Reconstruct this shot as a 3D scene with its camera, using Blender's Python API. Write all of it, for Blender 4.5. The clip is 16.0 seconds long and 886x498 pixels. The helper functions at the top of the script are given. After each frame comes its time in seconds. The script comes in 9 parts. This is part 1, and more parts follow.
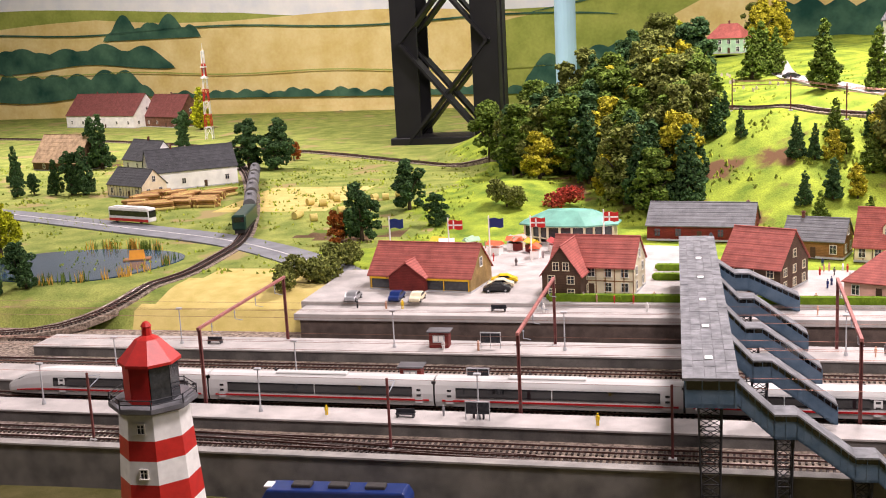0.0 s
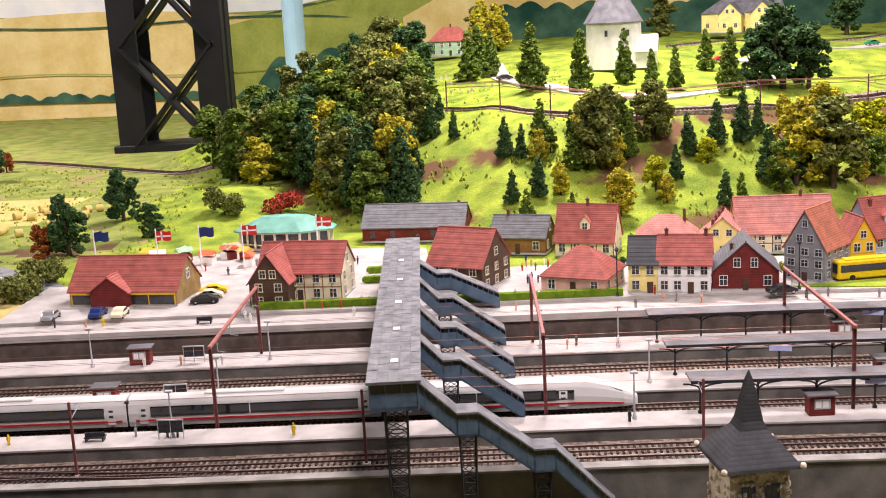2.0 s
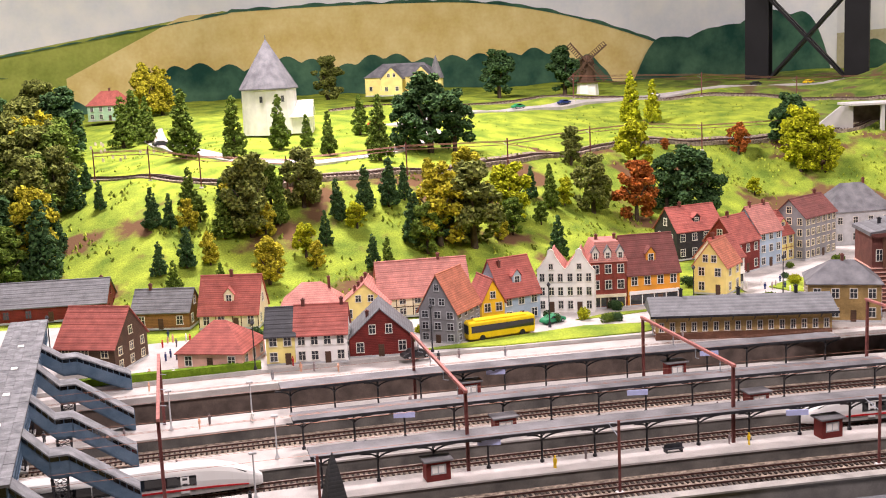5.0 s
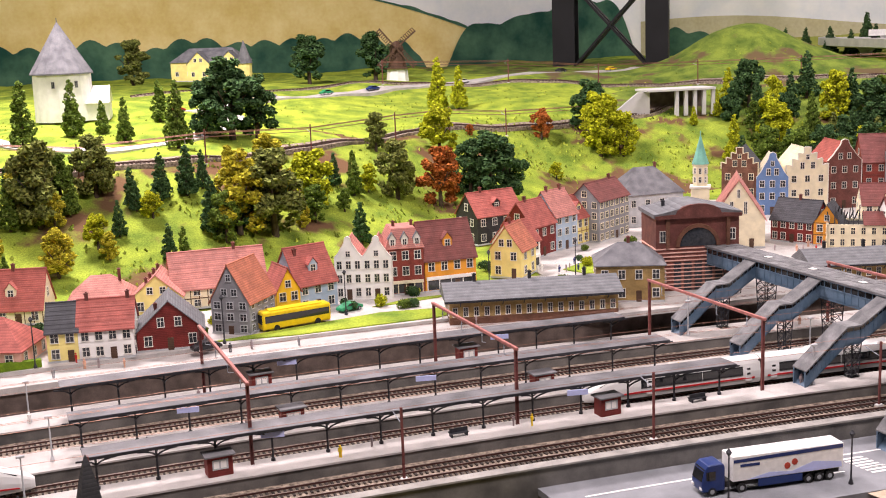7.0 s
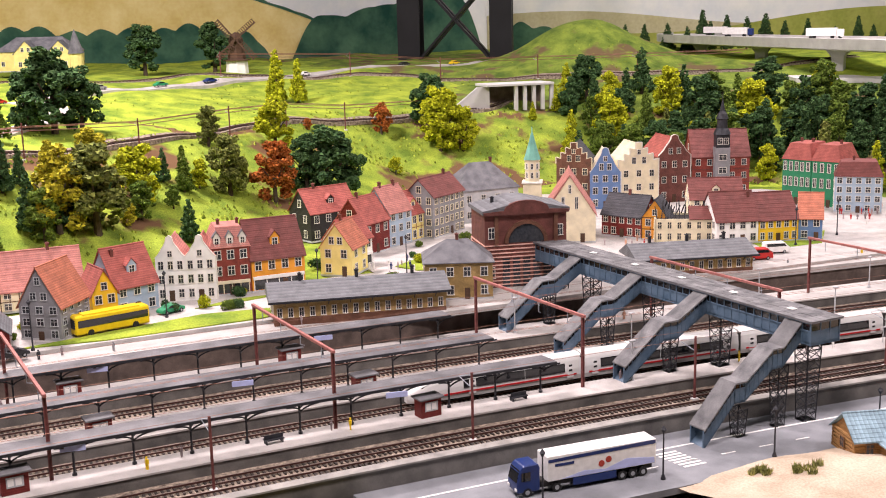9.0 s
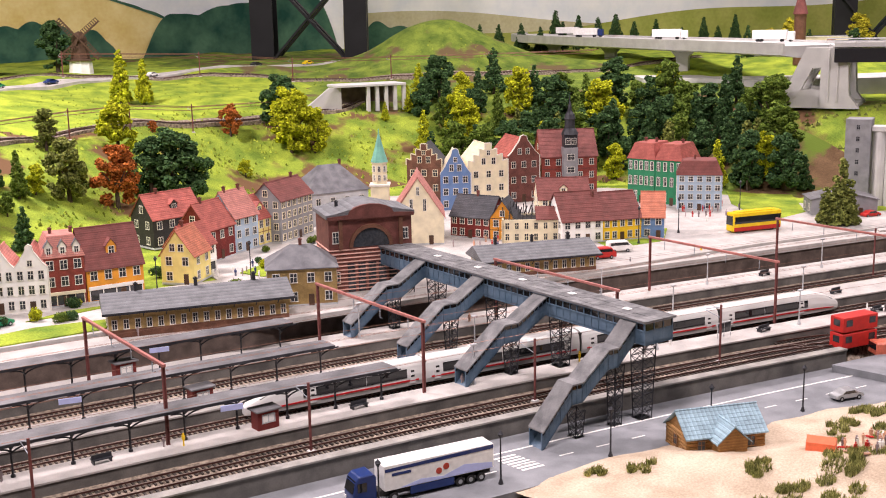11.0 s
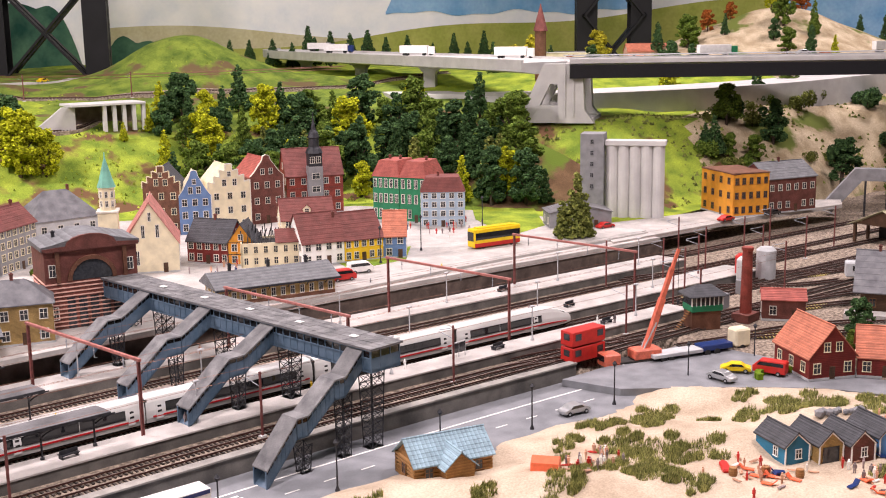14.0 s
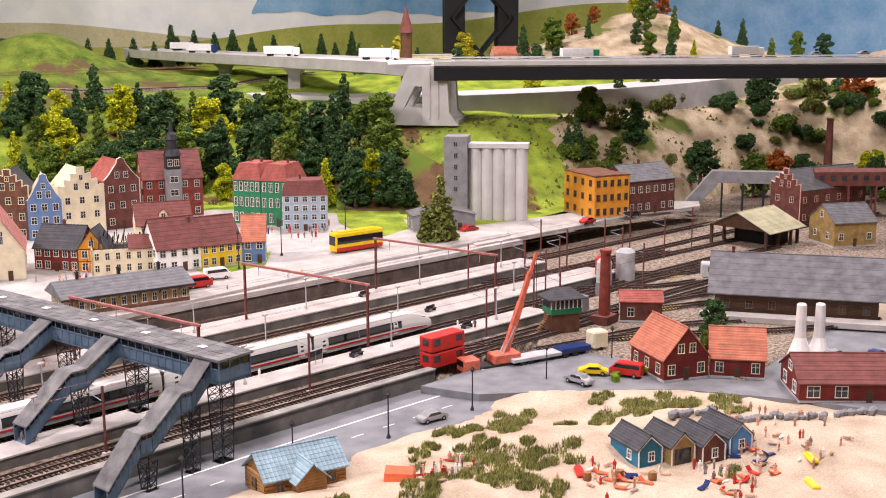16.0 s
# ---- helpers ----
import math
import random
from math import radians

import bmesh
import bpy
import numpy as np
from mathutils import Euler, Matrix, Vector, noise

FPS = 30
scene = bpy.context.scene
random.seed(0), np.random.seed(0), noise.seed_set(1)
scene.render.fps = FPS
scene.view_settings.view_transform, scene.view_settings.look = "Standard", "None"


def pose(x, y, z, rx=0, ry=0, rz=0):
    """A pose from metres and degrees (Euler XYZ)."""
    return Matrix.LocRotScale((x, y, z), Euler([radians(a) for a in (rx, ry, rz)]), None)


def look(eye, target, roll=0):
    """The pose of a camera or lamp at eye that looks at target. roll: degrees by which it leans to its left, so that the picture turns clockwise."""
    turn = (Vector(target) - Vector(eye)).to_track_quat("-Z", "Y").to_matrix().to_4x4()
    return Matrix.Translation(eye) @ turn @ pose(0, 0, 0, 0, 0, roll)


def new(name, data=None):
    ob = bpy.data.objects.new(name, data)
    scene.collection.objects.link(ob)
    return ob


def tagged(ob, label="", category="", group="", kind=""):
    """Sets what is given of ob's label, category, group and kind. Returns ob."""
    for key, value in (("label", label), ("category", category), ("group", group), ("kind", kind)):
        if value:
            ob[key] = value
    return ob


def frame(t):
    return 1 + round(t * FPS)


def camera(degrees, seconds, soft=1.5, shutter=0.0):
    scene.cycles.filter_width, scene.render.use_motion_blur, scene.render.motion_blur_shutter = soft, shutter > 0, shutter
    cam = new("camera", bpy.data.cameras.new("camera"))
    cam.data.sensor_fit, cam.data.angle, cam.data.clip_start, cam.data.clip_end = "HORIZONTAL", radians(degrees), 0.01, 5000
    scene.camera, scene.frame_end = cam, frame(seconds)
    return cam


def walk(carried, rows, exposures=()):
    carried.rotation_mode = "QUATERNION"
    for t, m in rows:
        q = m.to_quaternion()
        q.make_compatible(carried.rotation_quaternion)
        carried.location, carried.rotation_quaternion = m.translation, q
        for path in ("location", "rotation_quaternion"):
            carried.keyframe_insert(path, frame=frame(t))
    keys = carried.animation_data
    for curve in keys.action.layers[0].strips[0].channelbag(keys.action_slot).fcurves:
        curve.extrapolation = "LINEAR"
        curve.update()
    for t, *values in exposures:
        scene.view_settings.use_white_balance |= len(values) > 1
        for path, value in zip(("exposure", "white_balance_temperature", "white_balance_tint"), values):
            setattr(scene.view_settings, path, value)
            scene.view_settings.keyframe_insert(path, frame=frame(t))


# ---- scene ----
cam = camera(42.2, 16.0, soft=1.05)
PATH = [
    (0, (0.133, 0.16, 0.496), (-0.352, 2.062, 0.11), -3.0),
    (0.5, (0.153, 0.165, 0.496), (-0.22, 2.091, 0.104), -3.1),
    (1, (0.177, 0.173, 0.495), (-0.089, 2.114, 0.096), -3.2),
    (1.5, (0.2, 0.18, 0.495), (0.036, 2.132, 0.091), -3.1),
    (2, (0.217, 0.187, 0.496), (0.149, 2.145, 0.092), -3.0),
    (2.5, (0.231, 0.195, 0.498), (0.255, 2.155, 0.102), -2.8),
    (3, (0.251, 0.194, 0.51), (0.361, 2.154, 0.128), -2.8),
    (3.5, (0.27, 0.192, 0.515), (0.468, 2.15, 0.154), -2.7),
    (4, (0.291, 0.193, 0.519), (0.575, 2.143, 0.175), -2.7),
    (4.5, (0.312, 0.194, 0.517), (0.68, 2.131, 0.182), -2.7),
    (7, (0.393, 0.187, 0.514), (1.123, 2.012, 0.143), -2.2),
    (7.5, (0.407, 0.187, 0.513), (1.194, 1.986, 0.135), -2.0),
    (8, (0.422, 0.19, 0.513), (1.264, 1.963, 0.129), -1.9),
    (8.5, (0.442, 0.191, 0.516), (1.339, 1.936, 0.128), -1.7),
    (9, (0.461, 0.196, 0.516), (1.41, 1.912, 0.124), -1.4),
    (11.5, (0.526, 0.189, 0.524), (1.718, 1.744, 0.125), -1.2),
    (12, (0.547, 0.186, 0.526), (1.791, 1.7, 0.129), -1.3),
    (12.5, (0.567, 0.185, 0.527), (1.862, 1.657, 0.132), -1.4),
    (13, (0.579, 0.187, 0.526), (1.923, 1.615, 0.134), -1.3),
    (13.5, (0.589, 0.187, 0.528), (1.982, 1.568, 0.139), -1.1),
    (14, (0.602, 0.186, 0.529), (2.04, 1.522, 0.145), -0.9),
    (14.5, (0.613, 0.183, 0.529), (2.09, 1.476, 0.15), -0.7),
    (15, (0.628, 0.18, 0.528), (2.14, 1.433, 0.148), -0.7),
    (15.5, (0.635, 0.181, 0.529), (2.179, 1.393, 0.145), -0.4),
    (16, (0.647, 0.183, 0.529), (2.223, 1.353, 0.145), -0.2),
]
walk(cam, [(t, look(eye, target, roll)) for t, eye, target, roll in PATH])

# ---- hall light: unseen area lamps added over the layout ----
world = bpy.data.worlds.new("hall")
scene.world = world
world.use_nodes = True
world.node_tree.nodes["Background"].inputs[0].default_value = (0.9, 0.93, 1.0, 1)
world.node_tree.nodes["Background"].inputs[1].default_value = 0.25
scene.view_settings.exposure = 0.0


def hall_lamp(x, y, z, sx, sy, watts, colour=(1.0, 0.86, 0.885)):
    data = bpy.data.lights.new("unseen_hall_area", "AREA")
    data.shape, data.size, data.size_y, data.energy, data.color = "RECTANGLE", sx, sy, watts, colour
    ob = new("unseen_hall_lamp", data)
    ob.location = (x, y, z)
    return ob


# no fixtures are modelled; the rear lamps are added to brighten the backdrop
LAMPS = [(-2.4, 1.0, 40), (0.7, 0.9, 52), (2.6, 0.5, 43), (-2.6, 4.4, 106), (0.6, 3.3, 108), (3.4, 2.6, 54), (5.4, 1.4, 44), (4.0, 4.9, 14)]
for lx, ly, power in LAMPS:
    hall_lamp(lx, ly, 2.02, 0.6, 0.25, power)

# ---- materials ----
def mat(name, colour, rough=0.7, metal=0.0, vary=0.12, scale=120.0, bump=0.15, spec=0.4, fine=900.0, second=None, island=0.0, obvary=0.0):
    m = bpy.data.materials.new(name)
    m.use_nodes = True
    nt = m.node_tree
    n, l = nt.nodes, nt.links
    b = n["Principled BSDF"]
    b.inputs["Roughness"].default_value = rough
    b.inputs["Metallic"].default_value = metal
    b.inputs["Specular IOR Level"].default_value = spec
    tc = n.new("ShaderNodeTexCoord")
    geo = n.new("ShaderNodeNewGeometry")
    big, small = n.new("ShaderNodeTexNoise"), n.new("ShaderNodeTexNoise")
    big.inputs["Scale"].default_value, big.inputs["Detail"].default_value = scale, 4
    small.inputs["Scale"].default_value, small.inputs["Detail"].default_value = fine, 2
    l.new(geo.outputs["Position"], big.inputs["Vector"])
    l.new(geo.outputs["Position"], small.inputs["Vector"])
    ramp = n.new("ShaderNodeValToRGB")
    c = Vector(colour[:3])
    other = Vector(second) if second else c * (1 + 2.2 * vary)
    ramp.color_ramp.elements[0].position, ramp.color_ramp.elements[1].position = 0.32, 0.68
    ramp.color_ramp.elements[0].color = (*(c * (1 - 2.0 * vary) if not second else c), 1)
    ramp.color_ramp.elements[1].color = (*[min(v, 0.95) for v in other], 1)
    l.new(big.outputs["Fac"], ramp.inputs["Fac"])
    mix = n.new("ShaderNodeMix")
    mix.data_type, mix.blend_type = "RGBA", "OVERLAY"
    mix.inputs["Factor"].default_value = min(1.0, 2.5 * vary)
    l.new(ramp.outputs["Color"], mix.inputs[6])
    l.new(small.outputs["Fac"], mix.inputs[7])
    out = mix.outputs[2]
    if island or obvary:
        hsv = n.new("ShaderNodeHueSaturation")
        info = n.new("ShaderNodeObjectInfo")
        mr = n.new("ShaderNodeMapRange")
        w = island or obvary
        mr.inputs[3].default_value, mr.inputs[4].default_value = 1 - w, 1 + w
        l.new(geo.outputs["Random Per Island"] if island else info.outputs["Random"], mr.inputs[0])
        l.new(mr.outputs[0], hsv.inputs["Value"])
        l.new(out, hsv.inputs["Color"])
        out = hsv.outputs["Color"]
    l.new(out, b.inputs["Base Color"])
    if bump:
        bp = n.new("ShaderNodeBump")
        bp.inputs["Strength"].default_value, bp.inputs["Distance"].default_value = bump, 0.001
        l.new(small.outputs["Fac"], bp.inputs["Height"])
        l.new(bp.outputs["Normal"], b.inputs["Normal"])
    return m


def patched(name, dark, light, bare, threshold):
    """Ground cover with bare patches of another soil."""
    m = mat(name, dark, 0.95, vary=0.26, scale=16, bump=1.0, second=light, fine=300, spec=0.1)
    n, l = m.node_tree.nodes, m.node_tree.links
    b = n["Principled BSDF"]
    geo = n.new("ShaderNodeNewGeometry")
    where = n.new("ShaderNodeTexNoise")
    where.inputs["Scale"].default_value, where.inputs["Detail"].default_value = 7.0, 6
    l.new(geo.outputs["Position"], where.inputs["Vector"])
    step = n.new("ShaderNodeMapRange")
    step.inputs[1].default_value, step.inputs[2].default_value = threshold - 0.02, threshold + 0.05
    l.new(where.outputs["Fac"], step.inputs[0])
    mix = n.new("ShaderNodeMix")
    mix.data_type = "RGBA"
    mix.inputs[7].default_value = (*bare, 1)
    l.new(step.outputs[0], mix.inputs["Factor"])
    l.new(b.inputs["Base Color"].links[0].from_socket, mix.inputs[6])
    l.new(mix.outputs[2], b.inputs["Base Color"])
    return m


def tiled(name, colour, course=0.0045, rough=0.75, vary=0.1, depth=0.0006, vertical=False, brick=False):
    """Roof tiles, boards or bricks: a wave relief along the height of the surface, on top of two noises."""
    m = mat(name, colour, rough, vary=vary, scale=60, fine=500, bump=0)
    n, l = m.node_tree.nodes, m.node_tree.links
    b = n["Principled BSDF"]
    tc = n.new("ShaderNodeTexCoord")
    w = n.new("ShaderNodeTexWave")
    w.wave_type, w.bands_direction, w.wave_profile = "BANDS", "X" if vertical else "Z", "SAW"
    w.inputs["Scale"].default_value = 0.314 / course
    w.inputs["Distortion"].default_value = 0.25
    l.new(tc.outputs["Object"], w.inputs["Vector"])
    bp = n.new("ShaderNodeBump")
    bp.inputs["Strength"].default_value, bp.inputs["Distance"].default_value = 0.9, depth
    l.new(w.outputs["Fac"], bp.inputs["Height"])
    l.new(bp.outputs["Normal"], b.inputs["Normal"])
    col = b.inputs["Base Color"].links[0].from_socket
    mx = n.new("ShaderNodeMix")
    mx.data_type, mx.blend_type = "RGBA", "MULTIPLY"
    mx.inputs["Factor"].default_value = 0.35
    l.new(col, mx.inputs[6])
    l.new(w.outputs["Fac"], mx.inputs[7])
    l.new(mx.outputs[2], b.inputs["Base Color"])
    return m


M = {}
M["grass"] = mat("grass", (0.13, 0.21, 0.028), 0.95, vary=0.24, scale=16, bump=1.0, second=(0.37, 0.45, 0.05), fine=300, spec=0.1)
M["slope_grass"] = patched("slope_grass", (0.13, 0.20, 0.028), (0.33, 0.41, 0.05), (0.15, 0.085, 0.045), 0.56)
M["moss"] = patched("moss", (0.075, 0.125, 0.022), (0.22, 0.29, 0.045), (0.14, 0.10, 0.05), 0.57)
M["bank"] = patched("bank", (0.10, 0.060, 0.032), (0.19, 0.12, 0.065), (0.13, 0.19, 0.03), 0.52)
M["meadow"] = patched("meadow", (0.16, 0.215, 0.045), (0.33, 0.36, 0.09), (0.34, 0.27, 0.12), 0.60)
M["earth"] = mat("earth", (0.13, 0.075, 0.04), 0.95, vary=0.2, scale=40, bump=0.8, second=(0.24, 0.15, 0.085), spec=0.1)
M["field"] = mat("field", (0.52, 0.42, 0.13), 0.95, vary=0.12, scale=30, bump=0.5, second=(0.66, 0.54, 0.2), spec=0.1)
M["sand"] = mat("sand", (0.42, 0.335, 0.245), 0.95, vary=0.14, scale=18, bump=0.8, second=(0.60, 0.495, 0.38), fine=350, spec=0.1)
M["rock"] = patched("rock", (0.33, 0.25, 0.15), (0.60, 0.50, 0.35), (0.14, 0.17, 0.04), 0.60)
M["ballast"] = mat("ballast", (0.10, 0.078, 0.062), 0.95, vary=0.34, scale=150, bump=1.0, second=(0.44, 0.36, 0.285), fine=420, spec=0.1)
M["coping"] = mat("coping", (0.22, 0.21, 0.195), 0.9, vary=0.16, scale=40, bump=0.3, second=(0.36, 0.34, 0.31))
M["street"] = mat("street", (0.37, 0.355, 0.335), 0.85, vary=0.14, scale=30, bump=0.2, second=(0.54, 0.505, 0.475))
M["asphalt"] = mat("asphalt", (0.165, 0.172, 0.185), 0.85, vary=0.08, scale=25, bump=0.15, second=(0.25, 0.258, 0.275))
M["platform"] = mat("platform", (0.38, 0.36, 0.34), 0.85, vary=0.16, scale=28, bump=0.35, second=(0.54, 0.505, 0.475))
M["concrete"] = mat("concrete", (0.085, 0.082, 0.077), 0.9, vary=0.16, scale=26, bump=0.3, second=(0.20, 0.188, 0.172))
M["light_concrete"] = mat("light_concrete", (0.50, 0.49, 0.48), 0.85, vary=0.08, scale=18, bump=0.2, second=(0.62, 0.61, 0.59))
M["darkwall"] = mat("darkwall", (0.085, 0.065, 0.055), 0.9, vary=0.15, scale=50, bump=0.4, second=(0.16, 0.12, 0.10))
M["rail"] = mat("rail", (0.085, 0.038, 0.03), 0.5, metal=0.3, vary=0.1, bump=0)
M["railtop"] = mat("railtop", (0.34, 0.27, 0.24), 0.4, metal=0.7, vary=0.1, bump=0)
M["sleeper"] = mat("sleeper", (0.05, 0.038, 0.032), 0.9, vary=0.2, bump=0.3, island=0.3)
M["slate"] = mat("slate", (0.10, 0.10, 0.11), 0.75, vary=0.14, scale=45, bump=0.3, second=(0.19, 0.19, 0.20))
M["canopy"] = mat("canopy", (0.085, 0.084, 0.088), 0.6, vary=0.18, scale=26, bump=0.3, second=(0.19, 0.187, 0.195))
M["olive_roof"] = mat("olive_roof", (0.44, 0.42, 0.27), 0.8, vary=0.1, scale=30, bump=0.3)
M["dull_grass"] = mat("dull_grass", (0.10, 0.095, 0.03), 0.95, vary=0.2, scale=30, bump=0.8, second=(0.17, 0.15, 0.06), spec=0.1)
M["bridge_roof"] = mat("bridge_roof", (0.115, 0.12, 0.128), 0.75, vary=0.22, scale=60, bump=0.5, second=(0.26, 0.265, 0.275), island=0.15)
M["bridge_blue"] = mat("bridge_blue", (0.065, 0.115, 0.175), 0.55, vary=0.14, scale=60, bump=0.15, second=(0.115, 0.17, 0.235))
M["bridge_roof_dark"] = mat("bridge_roof_dark", (0.10, 0.10, 0.105), 0.75, vary=0.2, scale=50, bump=0.5, second=(0.23, 0.228, 0.23), island=0.2)
M["bridge_rail"] = mat("bridge_rail", (0.33, 0.36, 0.40), 0.6, vary=0.1)
M["iron"] = mat("iron", (0.035, 0.036, 0.042), 0.55, metal=0.3, vary=0.15, bump=0.1)
M["black_steel"] = mat("black_steel", (0.011, 0.011, 0.013), 0.6, metal=0.2, vary=0.1, scale=10, bump=0.05)
M["mast"] = mat("mast", (0.16, 0.05, 0.045), 0.6, vary=0.12, bump=0.1)
M["gantry"] = mat("gantry", (0.36, 0.135, 0.115), 0.6, vary=0.12, bump=0.1)
M["wire"] = mat("wire", (0.26, 0.13, 0.09), 0.4, metal=0.5, vary=0.05, bump=0)
M["train_white"] = mat("train_white", (0.74, 0.74, 0.72), 0.25, vary=0.03, bump=0, scale=10)
M["train_roof"] = mat("train_roof", (0.66, 0.655, 0.63), 0.4, vary=0.05, bump=0, scale=10)
M["train_red"] = mat("train_red", (0.55, 0.02, 0.025), 0.3, vary=0.03, bump=0)
M["glass"] = mat("glass", (0.012, 0.013, 0.015), 0.06, vary=0.05, bump=0, spec=0.6)
M["under"] = mat("under", (0.035, 0.032, 0.03), 0.8, vary=0.1)
M["white"] = mat("white", (0.84, 0.825, 0.79), 0.6, vary=0.05, scale=40, bump=0.08)
M["cream"] = mat("cream", (0.76, 0.68, 0.48), 0.7, vary=0.06, scale=50, bump=0.1)
M["yellow"] = mat("yellow", (0.80, 0.68, 0.24), 0.7, vary=0.05, scale=50, bump=0.1)
M["deepyellow"] = mat("deepyellow", (0.80, 0.50, 0.02), 0.6, vary=0.05, scale=50, bump=0.1)
M["orange"] = mat("orange", (0.70, 0.30, 0.03), 0.7, vary=0.07, scale=50, bump=0.1)
M["pink"] = mat("pink", (0.72, 0.42, 0.34), 0.7, vary=0.06, scale=50, bump=0.1)
M["blue"] = mat("blue", (0.13, 0.22, 0.42), 0.7, vary=0.06, scale=50, bump=0.1)
M["lightblue"] = mat("lightblue", (0.36, 0.46, 0.56), 0.7, vary=0.06, scale=50, bump=0.1)
M["grey"] = mat("grey", (0.24, 0.24, 0.25), 0.75, vary=0.08, scale=50, bump=0.1)
M["palegrey"] = mat("palegrey", (0.46, 0.47, 0.48), 0.75, vary=0.08, scale=50, bump=0.1)
M["green"] = mat("green", (0.02, 0.19, 0.085), 0.65, vary=0.08, scale=50, bump=0.1)
M["palegreen"] = mat("palegreen", (0.36, 0.55, 0.36), 0.7, vary=0.08, scale=50, bump=0.1)
M["copper"] = mat("copper", (0.17, 0.42, 0.33), 0.6, vary=0.1, scale=40, bump=0.1)
M["blackwood"] = tiled("blackwood", (0.035, 0.033, 0.035), 0.003)
M["redwood"] = tiled("redwood", (0.22, 0.028, 0.022), 0.003)
M["brownwood"] = tiled("brownwood", (0.33, 0.16, 0.06), 0.003)
M["darkbrown"] = tiled("darkbrown", (0.11, 0.06, 0.035), 0.003)
M["logs"] = tiled("logs", (0.42, 0.22, 0.075), 0.004, depth=0.001)
M["brick"] = tiled("brick", (0.21, 0.075, 0.06), 0.002, vary=0.12)
M["redbrick"] = tiled("redbrick", (0.34, 0.07, 0.05), 0.002, vary=0.12)
M["ybrick"] = tiled("ybrick", (0.50, 0.34, 0.13), 0.002, vary=0.12)
M["brownbrick"] = tiled("brownbrick", (0.22, 0.10, 0.06), 0.002, vary=0.12)
M["tiles"] = tiled("tiles", (0.46, 0.125, 0.10), 0.0035)
M["tiles_pink"] = tiled("tiles_pink", (0.60, 0.25, 0.21), 0.0035)
M["tiles_orange"] = tiled("tiles_orange", (0.58, 0.20, 0.12), 0.0035)
M["tiles_dark"] = tiled("tiles_dark", (0.22, 0.07, 0.06), 0.0035)
M["tiles_slate"] = tiled("tiles_slate", (0.075, 0.077, 0.086), 0.0035)
M["tiles_grey"] = tiled("tiles_grey", (0.185, 0.19, 0.20), 0.0035)
M["bluetin"] = tiled("bluetin", (0.32, 0.46, 0.54), 0.006, vertical=True)
M["thatch"] = mat("thatch", (0.36, 0.25, 0.15), 0.95, vary=0.15, scale=60, bump=0.7)
M["trunk"] = mat("trunk", (0.07, 0.05, 0.035), 0.95, vary=0.15, bump=0.4)
M["leaf_dark"] = mat("leaf_dark", (0.024, 0.06, 0.024), 0.9, vary=0.25, island=0.55, bump=0.3, spec=0.12, second=(0.075, 0.135, 0.045))
M["leaf_mid"] = mat("leaf_mid", (0.05, 0.095, 0.014), 0.9, vary=0.25, island=0.55, bump=0.3, spec=0.12, second=(0.16, 0.22, 0.035))
M["leaf_olive"] = mat("leaf_olive", (0.07, 0.09, 0.022), 0.9, vary=0.25, island=0.55, bump=0.3, spec=0.12, second=(0.23, 0.25, 0.06))
M["leaf_lime"] = mat("leaf_lime", (0.26, 0.30, 0.012), 0.9, vary=0.15, island=0.6, bump=0.3, spec=0.12, second=(0.46, 0.47, 0.02))
M["leaf_yellow"] = mat("leaf_yellow", (0.27, 0.25, 0.018), 0.9, vary=0.2, island=0.55, bump=0.3, spec=0.12, second=(0.52, 0.46, 0.04))
M["leaf_red"] = mat("leaf_red", (0.27, 0.035, 0.025), 0.9, vary=0.15, island=0.6, bump=0.3, spec=0.12, second=(0.46, 0.075, 0.05))
M["leaf_rust"] = mat("leaf_rust", (0.25, 0.075, 0.018), 0.9, vary=0.15, island=0.6, bump=0.3, spec=0.12, second=(0.42, 0.13, 0.03))
M["hedge"] = mat("hedge", (0.10, 0.17, 0.015), 0.95, vary=0.2, scale=90, bump=0.9, second=(0.17, 0.27, 0.02), spec=0.1)
M["scrub"] = mat("scrub", (0.16, 0.18, 0.05), 0.95, vary=0.25, island=0.6, bump=0.4, spec=0.1, second=(0.42, 0.40, 0.15))
M["water"] = mat("water", (0.035, 0.075, 0.12), 0.08, vary=0.1, scale=8, bump=0.05, fine=120, spec=0.6)
M["reed"] = mat("reed", (0.55, 0.32, 0.05), 0.9, vary=0.15, bump=0.2, island=0.3)
M["paint_red"] = mat("paint_red", (0.50, 0.025, 0.02), 0.4, vary=0.05, bump=0.05)
M["paint_white"] = mat("paint_white", (0.80, 0.79, 0.76), 0.45, vary=0.04, bump=0.05)
M["paint_yellow"] = mat("paint_yellow", (0.80, 0.55, 0.01), 0.35, vary=0.04, bump=0.03)
M["paint_blue"] = mat("paint_blue", (0.013, 0.032, 0.14), 0.3, vary=0.05, bump=0.03)
M["crane_paint"] = mat("crane_paint", (0.62, 0.15, 0.09), 0.45, vary=0.12, bump=0.05)
M["paint_orange"] = mat("paint_orange", (0.80, 0.16, 0.07), 0.4, vary=0.05, bump=0.03)
M["loco_green"] = mat("loco_green", (0.012, 0.045, 0.032), 0.4, vary=0.08, bump=0.03)
M["paint_green"] = mat("paint_green", (0.02, 0.24, 0.10), 0.35, vary=0.05, bump=0.03)
M["paint_silver"] = mat("paint_silver", (0.42, 0.43, 0.44), 0.3, metal=0.5, vary=0.05, bump=0.03)
M["paint_black"] = mat("paint_black", (0.02, 0.02, 0.023), 0.3, vary=0.05, bump=0.03)
